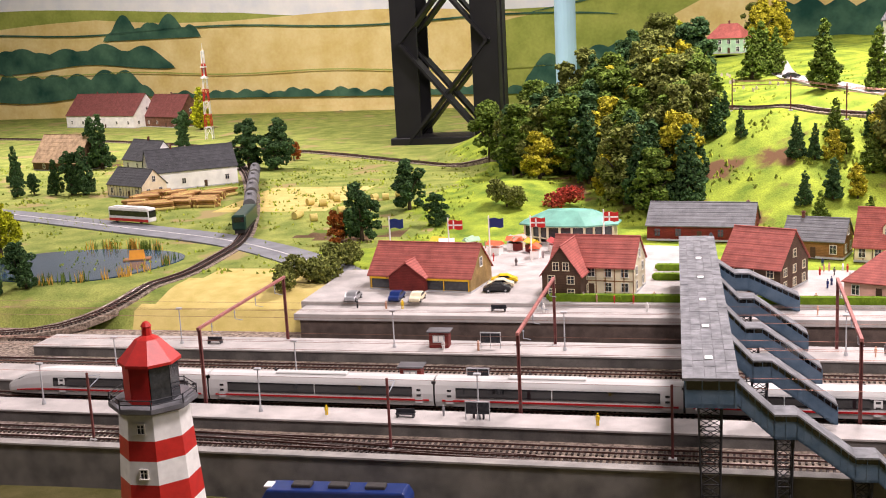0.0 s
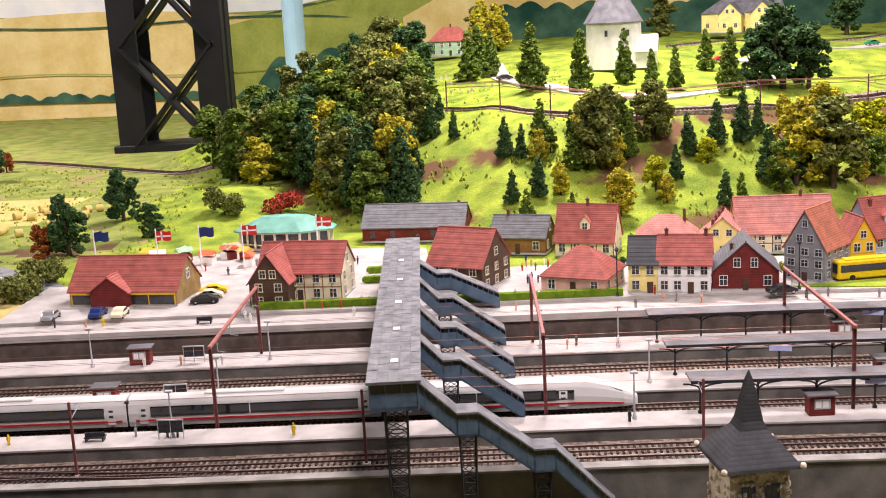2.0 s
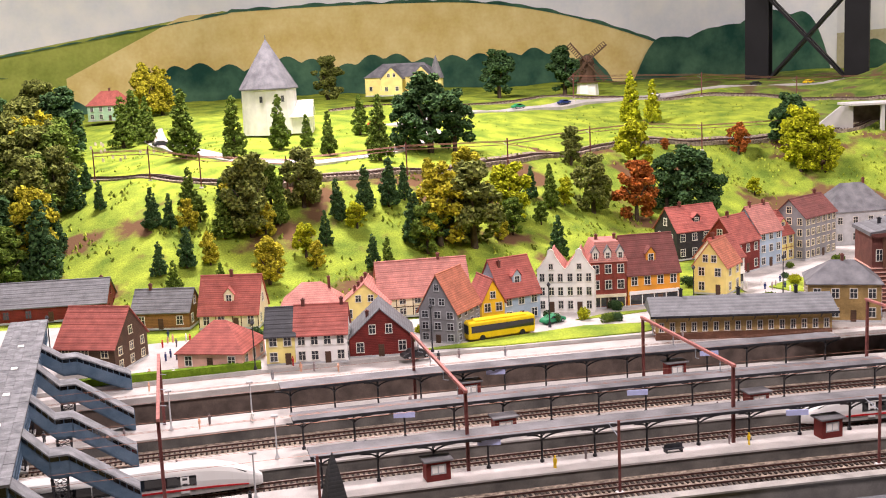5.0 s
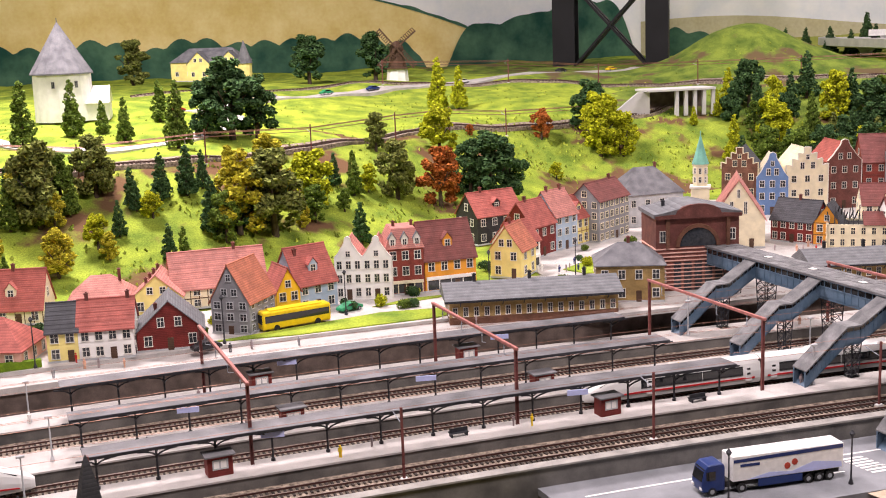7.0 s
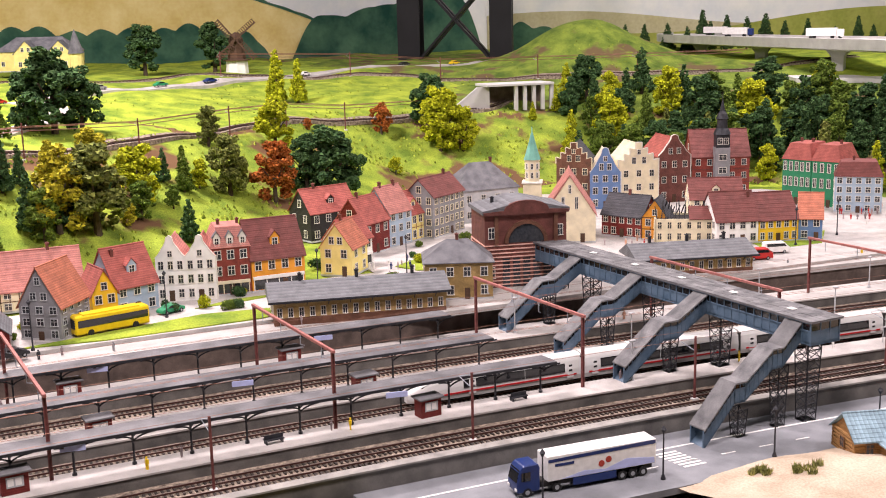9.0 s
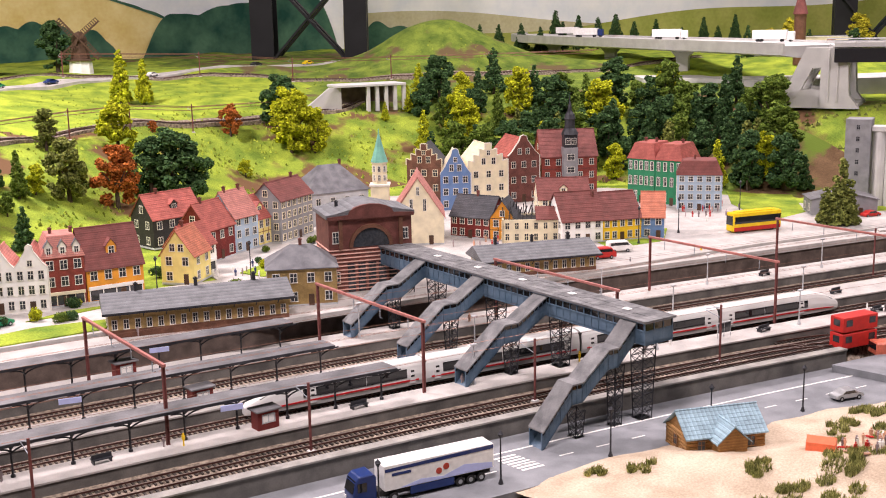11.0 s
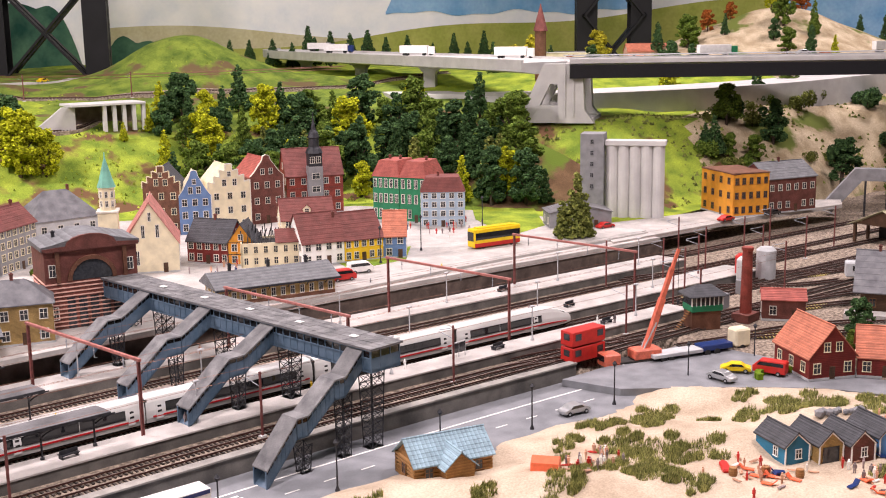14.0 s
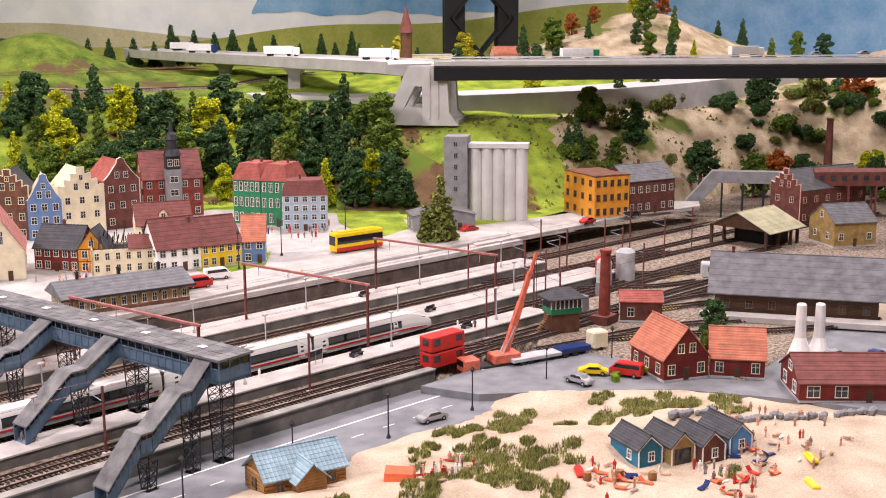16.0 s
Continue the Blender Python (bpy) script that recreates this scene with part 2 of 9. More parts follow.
M["tyre"] = mat("tyre", (0.02, 0.02, 0.02), 0.9, vary=0.1)
M["skin"] = mat("skin", (0.58, 0.33, 0.22), 0.7, vary=0.05, bump=0, obvary=0.25)
M["cloth"] = mat("cloth", (0.25, 0.2, 0.2), 0.8, vary=0.1, bump=0, obvary=0.6)
M["sign_blue"] = mat("sign_blue", (0.50, 0.55, 0.85), 0.5, vary=0.03, bump=0)
M["pane"] = mat("pane", (0.035, 0.038, 0.043), 0.12, vary=0.15, scale=200, bump=0, spec=0.6)
M["trim"] = mat("trim", (0.72, 0.69, 0.62), 0.6, vary=0.05, bump=0.05)
M["stone"] = mat("stone", (0.46, 0.39, 0.29), 0.9, vary=0.15, scale=60, bump=0.5, second=(0.70, 0.63, 0.52), island=0.3)
M["ruin"] = mat("ruin", (0.03, 0.028, 0.028), 0.9, vary=0.2, bump=0.4)


# ---- plan, in centimetres ----
def off(x):
    """How far the station's lines bend towards the viewer at x."""
    x = np.asarray(x, float)
    return np.where(x < 30, 0.0, np.where(x < 200, -0.0005 * (x - 30) ** 2, -14.45 - 0.17 * (x - 200)))


FOOT = [(-100, 900), (-92, 420), (-62, 360), (-12, 284), (20, 258), (100, 256), (150, 284), (205, 312), (262, 302), (292, 275), (306, 225), (334, 186), (354, 186), (376, 178), (400, 174), (430, 170), (446, 164), (470, 140), (490, 100), (500, 40), (520, -120)]


def behind(x, y):
    """Distance behind the foot of the hills (negative in front of it)."""
    x, y = np.asarray(x, float), np.asarray(y, float)
    best, side = np.full(np.broadcast(x, y).shape, 1e9), np.zeros(np.broadcast(x, y).shape)
    for (ax, ay), (bx, by) in zip(FOOT[:-1], FOOT[1:]):
        dx, dy = bx - ax, by - ay
        s = np.clip(((x - ax) * dx + (y - ay) * dy) / (dx * dx + dy * dy), 0, 1)
        d = np.hypot(x - ax - s * dx, y - ay - s * dy)
        cross = dx * (y - ay) - dy * (x - ax)
        near = d < best
        best, side = np.where(near, d, best), np.where(near, np.sign(cross), side)
    return best * side


def ground_z(x, y):
    """Height of the hills, the town's plain and the fields."""
    x, y = np.asarray(x, float), np.asarray(y, float)
    d = behind(x, y)
    plain = np.where(x < -58, -3.2 + np.clip((y - 200) / 18, 0, 1) * 4.3 + np.clip((y - 262) / 40, 0, 1) * 1.1, 1.2)
    plain = np.where(x > 300, np.where(y < 172, -3.9 + 5.1 * np.clip(d / 12, 0, 1), 1.2), plain)
    k = np.clip(d / (46 - 18 * np.clip((x - 325) / 40, 0, 1)), 0, 1)
    slope = k * k * (3 - 2 * k) * 0.55 + k * 0.45
    top = 23.5 + 0.13 * np.clip(d - 46, 0, 75)
    wave = 0.9 * np.sin(x * 0.09 + 1.3) * np.sin(y * 0.07) + 0.5 * np.sin(x * 0.21) * np.sin(y * 0.17 + 2)
    sandhill = 9 * np.exp(-((x - 600) / 80) ** 2 - ((y - 120) / 70) ** 2) + 24 * np.exp(-((x - 530) / 60) ** 2 - ((y - 255) / 42) ** 2)
    knoll = 7 * np.exp(-((x + 42) / 22) ** 2 - ((y - 312) / 24) ** 2)
    mound = 18 * np.exp(-((x - 324) / 27) ** 2 - ((y - 400) / 24) ** 2)
    return plain + np.where(d > 0, slope * (top - 1.2) + wave * k, 0) + knoll * np.where(d < 20, 1, 0.4) + mound + sandhill


# ---- building helpers (centimetres in, metres out) ----
CM = 0.01


def part(name, bm, material, parent=None, label="", at=None, rz=0.0, smooth=False):
    """One mesh object, from a bmesh in centimetres or a mesh made before."""
    if isinstance(bm, bpy.types.Mesh):
        me = bm
    else:
        bmesh.ops.recalc_face_normals(bm, faces=bm.faces[:])
        me = bpy.data.meshes.new(name)
        bmesh.ops.scale(bm, vec=(CM, CM, CM), verts=bm.verts[:])
        bm.to_mesh(me)
        bm.free()
        for m in (material if isinstance(material, (list, tuple)) else [material]):
            me.materials.append(M[m])
        if smooth:
            for p in me.polygons:
                p.use_smooth = True
    ob = new(name, me)
    if parent:
        ob.parent = parent
    if at is not None:
        ob.location = Vector(at) * CM
    if rz:
        ob.rotation_euler = (0, 0, radians(rz))
    if label:
        tagged(ob, label)
    return ob


def thing(name, x, y, z, rz=0.0, label="", category="", group="", kind=""):
    ob = new(name)
    ob.empty_display_size = 0.01
    ob.matrix_basis = pose(x * CM, y * CM, z * CM, 0, 0, rz)
    return tagged(ob, label, category, group, kind)


def box(bm, x0, x1, y0, y1, z0, z1, bevel=0.0, mi=0):
    m = Matrix.Translation(((x0 + x1) / 2, (y0 + y1) / 2, (z0 + z1) / 2)) @ Matrix.Diagonal((abs(x1 - x0), abs(y1 - y0), abs(z1 - z0), 1))
    g = bmesh.ops.create_cube(bm, size=1.0, matrix=m)
    if mi:
        for f in {f for v in g["verts"] for f in v.link_faces}:
            f.material_index = mi
    if bevel:
        es = list({e for v in g["verts"] for e in v.link_edges})
        bmesh.ops.bevel(bm, geom=es, offset=bevel, segments=1, affect="EDGES", profile=0.5)
    return bm


def prism(bm, poly, axis, a, b, mi=0):
    """A polygon in two coordinates, pushed along the third from a to b."""
    def at(u, v, w):
        return {"x": (w, u, v), "y": (u, w, v), "z": (u, v, w)}[axis]
    lo, hi = [bm.verts.new(at(u, v, a)) for u, v in poly], [bm.verts.new(at(u, v, b)) for u, v in poly]
    n = len(poly)
    fs = [bm.faces.new(lo), bm.faces.new(hi[::-1])]
    fs += [bm.faces.new((lo[i], lo[(i + 1) % n], hi[(i + 1) % n], hi[i])) for i in range(n)]
    for f in fs:
        f.material_index = mi
    return bm


def rod(bm, p, q, r, seg=6, r2=None):
    p, q = Vector(p), Vector(q)
    d = q - p
    m = Matrix.Translation((p + q) / 2) @ d.to_track_quat("Z", "Y").to_matrix().to_4x4()
    bmesh.ops.create_cone(bm, cap_ends=True, segments=seg, radius1=r, radius2=r if r2 is None else r2, depth=d.length, matrix=m)
    return bm


def beam(bm, p, q, w, h):
    """A square bar from p to q."""
    p, q = Vector(p), Vector(q)
    d = q - p
    m = Matrix.Translation((p + q) / 2) @ d.to_track_quat("Z", "Y").to_matrix().to_4x4() @ Matrix.Diagonal((w, h, d.length, 1))
    bmesh.ops.create_cube(bm, size=1.0, matrix=m)
    return bm


def lathe(bm, profile, seg=12, x=0.0, y=0.0, turn=0.0):
    rings = []
    for r, z in profile:
        rings.append([bm.verts.new((x + r * math.cos(2 * math.pi * (i + turn) / seg), y + r * math.sin(2 * math.pi * (i + turn) / seg), z)) for i in range(seg)])
    for a, b in zip(rings[:-1], rings[1:]):
        for i in range(seg):
            bm.faces.new((a[i], a[(i + 1) % seg], b[(i + 1) % seg], b[i]))
    bm.faces.new(rings[0][::-1])
    bm.faces.new(rings[-1])
    return bm


def B():
    return bmesh.new()


def ribbon(name, material, xs, lo, hi, top, bottom, curve=True, kind="structure", label="", category="", parent=None):
    """A long slab that follows the station's bend: lo and hi are its edges, top and bottom its heights."""
    bm = B()
    rows = []
    for x in xs:
        o = float(off(x)) if curve else 0.0
        rows.append([bm.verts.new((x, lo + o, bottom)), bm.verts.new((x, lo + o, top)), bm.verts.new((x, hi + o, top)), bm.verts.new((x, hi + o, bottom))])
    for a, b in zip(rows[:-1], rows[1:]):
        for i in range(4):
            bm.faces.new((a[i], a[(i + 1) % 4], b[(i + 1) % 4], b[i]))
    bm.faces.new(rows[0])
    bm.faces.new(rows[-1][::-1])
    ob = part(name, bm, material, parent)
    if not parent:
        tagged(ob, label, category, kind=kind)
    return ob


def grid_sheet(name, material, x0, x1, y0, y1, step, height, label, category="ground", pick=None, kind="structure"):
    """A sheet of ground from a height function; pick gives each face's material."""
    xs, ys = np.arange(x0, x1 + step / 2, step), np.arange(y0, y1 + step / 2, step)
    gx, gy = np.meshgrid(xs, ys)
    gz = height(gx, gy)
    v = np.stack([gx, gy, gz], -1).reshape(-1, 3) * CM
    nx, ny = len(xs), len(ys)
    i = (np.arange(ny - 1)[:, None] * nx + np.arange(nx - 1)[None]).ravel()
    faces = np.stack([i, i + 1, i + nx + 1, i + nx], -1)
    me = bpy.data.meshes.new(name)
    me.from_pydata(v.tolist(), [], faces.tolist())
    for m in (material if isinstance(material, (list, tuple)) else [material]):
        me.materials.append(M[m])
    me.polygons.foreach_set("use_smooth", np.ones(len(faces), bool))
    if pick:
        c = v[faces].mean(1) / CM
        me.polygons.foreach_set("material_index", pick(c[:, 0], c[:, 1], c[:, 2]).astype(np.int32))
    me.update()
    return tagged(new(name, me), label, category, kind=kind)


# ---- ground ----
def patchy(x, y):
    return np.sin(x * 0.13 + 1.7 * np.sin(y * 0.11)) * np.sin(y * 0.15 + 1.3 * np.sin(x * 0.09)) + 0.35 * np.sin(x * 0.41 + y * 0.33)


def hill_material(x, y, z):
    d = behind(x, y)
    out = np.zeros(x.shape)
    out[(d > 1) & (d < 43) & (x > -40)] = 1
    out[(d > 40) & (d < 62) & (x > 110) & (x < 150) & (patchy(x, y) > 0.3)] = 1
    out[(x > 372 + 5 * np.sin(y * 0.31) + 3 * np.sin(y * 0.8)) & (d > 2) & (y < 300) & ((d < 38) | (x > 470))] = 2
    out[(d > -2) & (d < 40) & (x > 284 + 4 * np.sin(y * 0.4)) & (x < 334) & (y < 262)] = 4
    out[(((x - 322) / 46) ** 2 + ((y - 400) / 36) ** 2 < 1) | (x > 250 + 8 * np.sin(y * 0.1)) & (d > 36) & (x < 372)] = 6
    out[(x < -62 + 6 * np.sin(y * 0.12)) & (d < 6)] = 5
    out[(x < -60) & (y < 236) & (y > 200) & (x > -98 + (y - 200) * 0.2) & (x < -62)] = 3
    out[(x < -92) & (x > -125) & (y > 300) & (y < 345)] = 3
    out[((x + 74) / 13) ** 2 + ((y - 272) / 9) ** 2 < 1 + 0.3 * np.sin(x * 0.7) * np.sin(y * 0.5)] = 4
    out[((x + 205) / 30) ** 2 + ((y - 425) / 14) ** 2 < 1 + 0.3 * np.sin(x * 0.4)] = 4
    return out


def land(x, y):
    z = ground_z(x, y)
    front = y < 206.0 + off(x)
    right = (x > 258) & (y < 176 - (x - 258) * 0.06)
    return np.where(front | right, -9.0, z)


grid_sheet("ground", ["grass", "slope_grass", "rock", "field", "bank", "meadow", "moss"], -460, 764, 181, 700, 3.0, land, "bright green grass hills with bare earth patches", pick=hill_material)


def rocky(x, y):
    d = behind(x, y)
    return np.where(d > 0.5, ground_z(x, y) + 1.3 * np.sin(x * 0.33 + 1.2 * np.sin(y * 0.27)) * np.clip(d / 10, 0, 1) * np.clip((181 - y) / 8, 0, 1), -9.0)


grid_sheet("rocky_slope", ["moss", "rock"], 335, 766, -119, 182, 3.0, rocky, "sandy rock slope with green patches behind the works", pick=lambda x, y, z: (x > 376 + 5 * np.sin(y * 0.31)) * 1)
ballast = grid_sheet("ballast_bed", "ballast", -320, 520, 60, 210, 2.0, lambda x, y: np.where((y > 146.8 + off(x)) & (y < 205 + off(x)) | (x > 212) & (y > 131), -3.8, np.where((x > 236) & (y > 84), -4.0, -11.0)), "grey-brown gravel ballast of the station yard", "gravel")


def beach_edge(x):
    """Where the sand meets the road and the yard."""
    return np.where(x < 212, 130.2 + off(x), np.where(x < 228, 113.7 - 1.35 * (x - 212), 92.1 - 3.7 * (x - 228)))


def beach_z(x, y):
    d = np.clip((beach_edge(x) - y) / 16, 0, 1)
    level = -5.8 + 1.35 * np.clip((x - 206) / 8, 0, 1) * np.clip((119 - y) / 5, 0, 1)
    dune = 1.5 + 1.0 * np.sin(x * 0.11 + 0.5) * np.sin(y * 0.14) + 0.75 * np.sin(x * 0.23 + y * 0.19) + 0.25 * np.sin(x * 0.6 + 1.3 * np.sin(y * 0.5))
    flat = np.clip((x - 186) / 12, 0, 1) * np.clip((88 - y) / 8, 0, 1)
    return level + d ** 0.6 * dune * (1 - 0.6 * flat) - np.clip((75 - y) / 30, 0, 1) * 1.2 - np.clip((y - beach_edge(x) - 1) / 2, 0, 1) * 0.6


grid_sheet("beach", "sand", 135, 330, 10, 125, 2.0, beach_z, "pale sand beach with low dunes", "beach")
front = grid_sheet("front_ground", ["dull_grass", "earth"], -200, 112, 60, 146, 4.0, lambda x, y: -9.2 + 0.5 * np.sin(x * 0.07) * np.sin(y * 0.1), "dull green meadow in front of the retaining wall", "grass")
XS = [x for x in range(-320, 301, 10)]
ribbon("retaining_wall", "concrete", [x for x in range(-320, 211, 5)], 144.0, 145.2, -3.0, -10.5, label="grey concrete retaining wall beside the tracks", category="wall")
ribbon("wall_coping", "coping", [x for x in range(-320, 211, 5)], 143.8, 145.5, -2.75, -2.996, label="pale concrete coping on the retaining wall", category="coping")
ribbon("road", "asphalt", list(range(100, 330, 5)), 127.5, 143.9, -5.5, -6.4, label="grey asphalt road below the station wall", category="road")
for x0 in range(118, 245, 6):
    bm = B()
    o = float(off(x0)) * 0.98
    box(bm, -1.1, 1.1, -0.12, 0.12, 0, 0.04)
    m = part("road_dash", bm, "paint_white", None, at=(x0, 134.0 + o, -5.5), rz=math.degrees(math.atan(float(off(x0 + 1) - off(x0)))))
    tagged(m, "white painted dash on the asphalt road", "road marking", "road dashes", "structure")
ribbon("road_edge_line", "paint_white", list(range(104, 240, 5)), 138.9, 139.25, -5.46, -5.5, label="white edge line along the road", category="road marking")
for k in range(7):
    bm = B()
    box(bm, -1.7, 1.7, -0.22, 0.22, 0, 0.04)
    tagged(part("crossing_stripe", bm, "paint_white", None, at=(141.5 - k * 0.1, 132.6 - 6.2 + k * 0.85, -5.5), rz=-6), "white stripe of the pedestrian crossing", "road marking", "crossing stripes", "structure")
ribbon("street_wall", "darkwall", [x for x in range(-60, 301, 5)], 199.3, 200.0, -0.2, -4.5, label="dark brown stained wall under the street edge", category="wall")
ribbon("street_platform", "platform", [x for x in range(-61, 301, 5)], 199.0, 205.5, 0.9, -0.2, label="pale paved platform along the town street", category="platform")
ribbon("street", "street", [x for x in range(-62, 306, 4)], 205.52, 232, 1.55, 0.2, label="pale grey town street", category="road")
bm = B()
prism(bm, [(138, 190), (250, 180), (300, 172), (304, 220), (285, 262), (215, 300), (150, 262)], "z", 0.6, 1.50)
tagged(part("town_square", bm, "street"), "pale paved town square and lanes", "pavement", kind="structure")
bm = B()
prism(bm, [(285, 172), (340, 163), (372, 154), (380, 158), (372, 168), (338, 178), (300, 190)], "z", 0.2, 1.3)
tagged(part("yard_road", bm, "platform"), "pale concrete road beside the silo", "road", kind="structure")
for spots in ([(321.5, 250.3), (329.7, 234.8), (292.5, 198.1), (274.9, 195.6), (288.4, 218.6)], [(228.2, 209.4), (250.3, 205.6), (238.2, 195.3), (223.2, 196.7)]):
    bm = B()
    prism(bm, spots, "z", 1.3, 1.58)
    tagged(part("lawn", bm, "grass"), "green lawn beside the town square", "lawn", kind="structure")
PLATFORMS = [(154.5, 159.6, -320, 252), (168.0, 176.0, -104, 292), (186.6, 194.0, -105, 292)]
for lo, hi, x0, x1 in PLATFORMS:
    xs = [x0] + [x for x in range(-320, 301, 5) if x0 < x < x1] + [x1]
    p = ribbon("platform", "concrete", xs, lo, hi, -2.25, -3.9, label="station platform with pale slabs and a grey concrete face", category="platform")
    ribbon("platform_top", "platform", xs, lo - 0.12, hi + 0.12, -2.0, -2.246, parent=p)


# ---- tracks ----
def track(path, z, name="railway_track", label="railway track with rusty rails on dark sleepers", step=0.75):
    """Rails on sleepers along a line of plan points."""
    pts = [Vector((x, y, 0)) for x, y in path]
    base = thing(name, 0, 0, 0, 0, label, "railway track", "tracks")
    for name2, side, w, h0, h1, m in (("rail", 0.83, 0.10, 0.0, 0.22, "rail"), ("rail", -0.83, 0.10, 0.0, 0.22, "rail"), ("rail_head", 0.83, 0.055, 0.222, 0.25, "railtop"), ("rail_head", -0.83, 0.055, 0.222, 0.25, "railtop")):
        bm = B()
        rows = []
        for i, p in enumerate(pts):
            d = (pts[min(i + 1, len(pts) - 1)] - pts[max(i - 1, 0)]).normalized()
            n = Vector((-d.y, d.x, 0))
            zz = z(p.x, p.y) if callable(z) else z
            rows.append([bm.verts.new(p + n * (side + sx * w) + Vector((0, 0, zz + hz))) for sx, hz in ((-1, h0), (-1, h1), (1, h1), (1, h0))])
        for a, b in zip(rows[:-1], rows[1:]):
            for i in range(4):
                bm.faces.new((a[i], a[(i + 1) % 4], b[(i + 1) % 4], b[i]))
        part(name2, bm, m, base)
    v, f = [], []
    rest = 0.0
    for a, b in zip(pts[:-1], pts[1:]):
        d = b - a
        length = d.length
        d.normalize()
        n = Vector((-d.y, d.x, 0))
        s = rest
        while s < length:
            c = a + d * s
            zz = (z(c.x, c.y) if callable(z) else z) - 0.02
            k = len(v)
            for e, w, h in ((-0.14, -1.5, 0), (0.14, -1.5, 0), (0.14, 1.5, 0), (-0.14, 1.5, 0)):
                q = c + d * e + n * w
                v.append((q.x * CM, q.y * CM, (zz - 0.2) * CM))
                v.append((q.x * CM, q.y * CM, (zz + 0.02) * CM))
            f += [(k + 1, k + 3, k + 5, k + 7), (k, k + 2, k + 3, k + 1), (k + 2, k + 4, k + 5, k + 3), (k + 4, k + 6, k + 7, k + 5), (k + 6, k, k + 1, k + 7)]
            s += step
        rest = s - length
    me = bpy.data.meshes.new("sleeper")
    me.from_pydata(v, [], f)
    me.materials.append(M["sleeper"])
    tagged(part("sleeper", me, None, base), kind="stuff")
    return base


def lane(s, x0, x1, step=4):
    return [(x, s + float(off(x))) for x in np.arange(x0, x1 + 0.1, step)]


TRACKS = [147.7, 151.5, 162.0, 165.7, 179.2, 183.4, 196.7]
for s in TRACKS:
    track(lane(s, -320, 330), -3.6)


# ---- station: footbridges, canopies, gantries, trains ----
def lattice(base, x, y, z0, z1, w, name="lattice_leg"):
    """A riveted lattice leg, tapering a little to its foot."""
    bm = B()
    t, b = w / 2, w * 0.36
    for sx in (-1, 1):
        for sy in (-1, 1):
            beam(bm, (x + sx * b, y + sy * b, z0), (x + sx * t, y + sy * t, z1), 0.16, 0.16)
    n = max(3, int((z1 - z0) / 1.3))
    for i in range(n):
        k0, k1 = i / n, (i + 1) / n
        r0, r1 = b + (t - b) * k0, b + (t - b) * k1
        a, c = z0 + (z1 - z0) * k0, z0 + (z1 - z0) * k1
        for sx in (-1, 1):
            beam(bm, (x + sx * r0, y - r0, a), (x + sx * r1, y + r1, c), 0.08, 0.08)
            beam(bm, (x + sx * r0, y + r0, a), (x + sx * r1, y - r1, c), 0.08, 0.08)
            beam(bm, (x - r0, y + sx * r0, a), (x + r1, y + sx * r1, c), 0.08, 0.08)
            beam(bm, (x + r0, y + sx * r0, a), (x - r1, y + sx * r1, c), 0.08, 0.08)
        beam(bm, (x - r1, y - r1, c), (x + r1, y - r1, c), 0.1, 0.1)
        beam(bm, (x - r1, y + r1, c), (x + r1, y + r1, c), 0.1, 0.1)
    leg = part(name, bm, "iron", base)
    bm = B()
    box(bm, x - b - 0.35, x + b + 0.35, y - b - 0.35, y + b + 0.35, z0 - 0.3, z0, 0.05)
    part("leg_foot", bm, "light_concrete", leg)


def stair_run(base, y, side, x_top, deck, foot, run, width=2.7, first=0.36, extra=False, cover="bridge_roof"):
    """A roofed flight with a landing: it leaves the bridge at y and goes down to the foot level, along x."""
    drop = deck - foot
    legs = [(0.0, 0.0), (run * first, drop * 0.36), (run * (first + 0.17), drop * 0.36), (run, drop)]
    if extra:
        legs = [(0.0, 0.0), (run * 0.19, drop * 0.25), (run * 0.30, drop * 0.25), (run * 0.58, drop * 0.55), (run * 0.69, drop * 0.55), (run, drop)]
    pts = [(x_top + side * u, deck - v) for u, v in legs]
    st = part("stair", stair_floor(pts, y, width), "bridge_blue", base)
    for yy in (y - width / 2, y + width / 2 - 0.12):
        bm = B()
        for (xa, za), (xb, zb) in zip(pts[:-1], pts[1:]):
            prism(bm, [(xa, za - 0.35), (xb, zb - 0.35), (xb, zb + 1.75), (xa, za + 1.75)], "y", yy, yy + 0.12)
        part("side_panel", bm, "bridge_blue", st)
        bm = B()
        for (xa, za), (xb, zb) in zip(pts[:-1], pts[1:]):
            prism(bm, [(xa, za + 1.75), (xb, zb + 1.75), (xb, zb + 2.35), (xa, za + 2.35)], "y", yy + 0.03, yy + 0.09)
        part("window_strip", bm, "glass", st)
        bm = B()
        for (xa, za), (xb, zb) in zip(pts[:-1], pts[1:]):
            n = max(2, int(math.hypot(xb - xa, zb - za) / 0.9))
            for i in range(n + 1):
                k = i / n
                xx, zz = xa + (xb - xa) * k, za + (zb - za) * k
                box(bm, xx - 0.06, xx + 0.06, yy - 0.04, yy + 0.16, zz - 0.3, zz + 2.4)
        part("mullion", bm, "bridge_blue", st)
    bm = B()
    for (xa, za), (xb, zb) in zip(pts[:-1], pts[1:]):
        prism(bm, [(xa, za + 2.4), (xb, zb + 2.4), (xb, zb + 2.62), (xa, za + 2.62)], "y", y - width / 2 - 0.25, y + width / 2 + 0.25)
    part("stair_roof", bm, cover, st)
    return pts


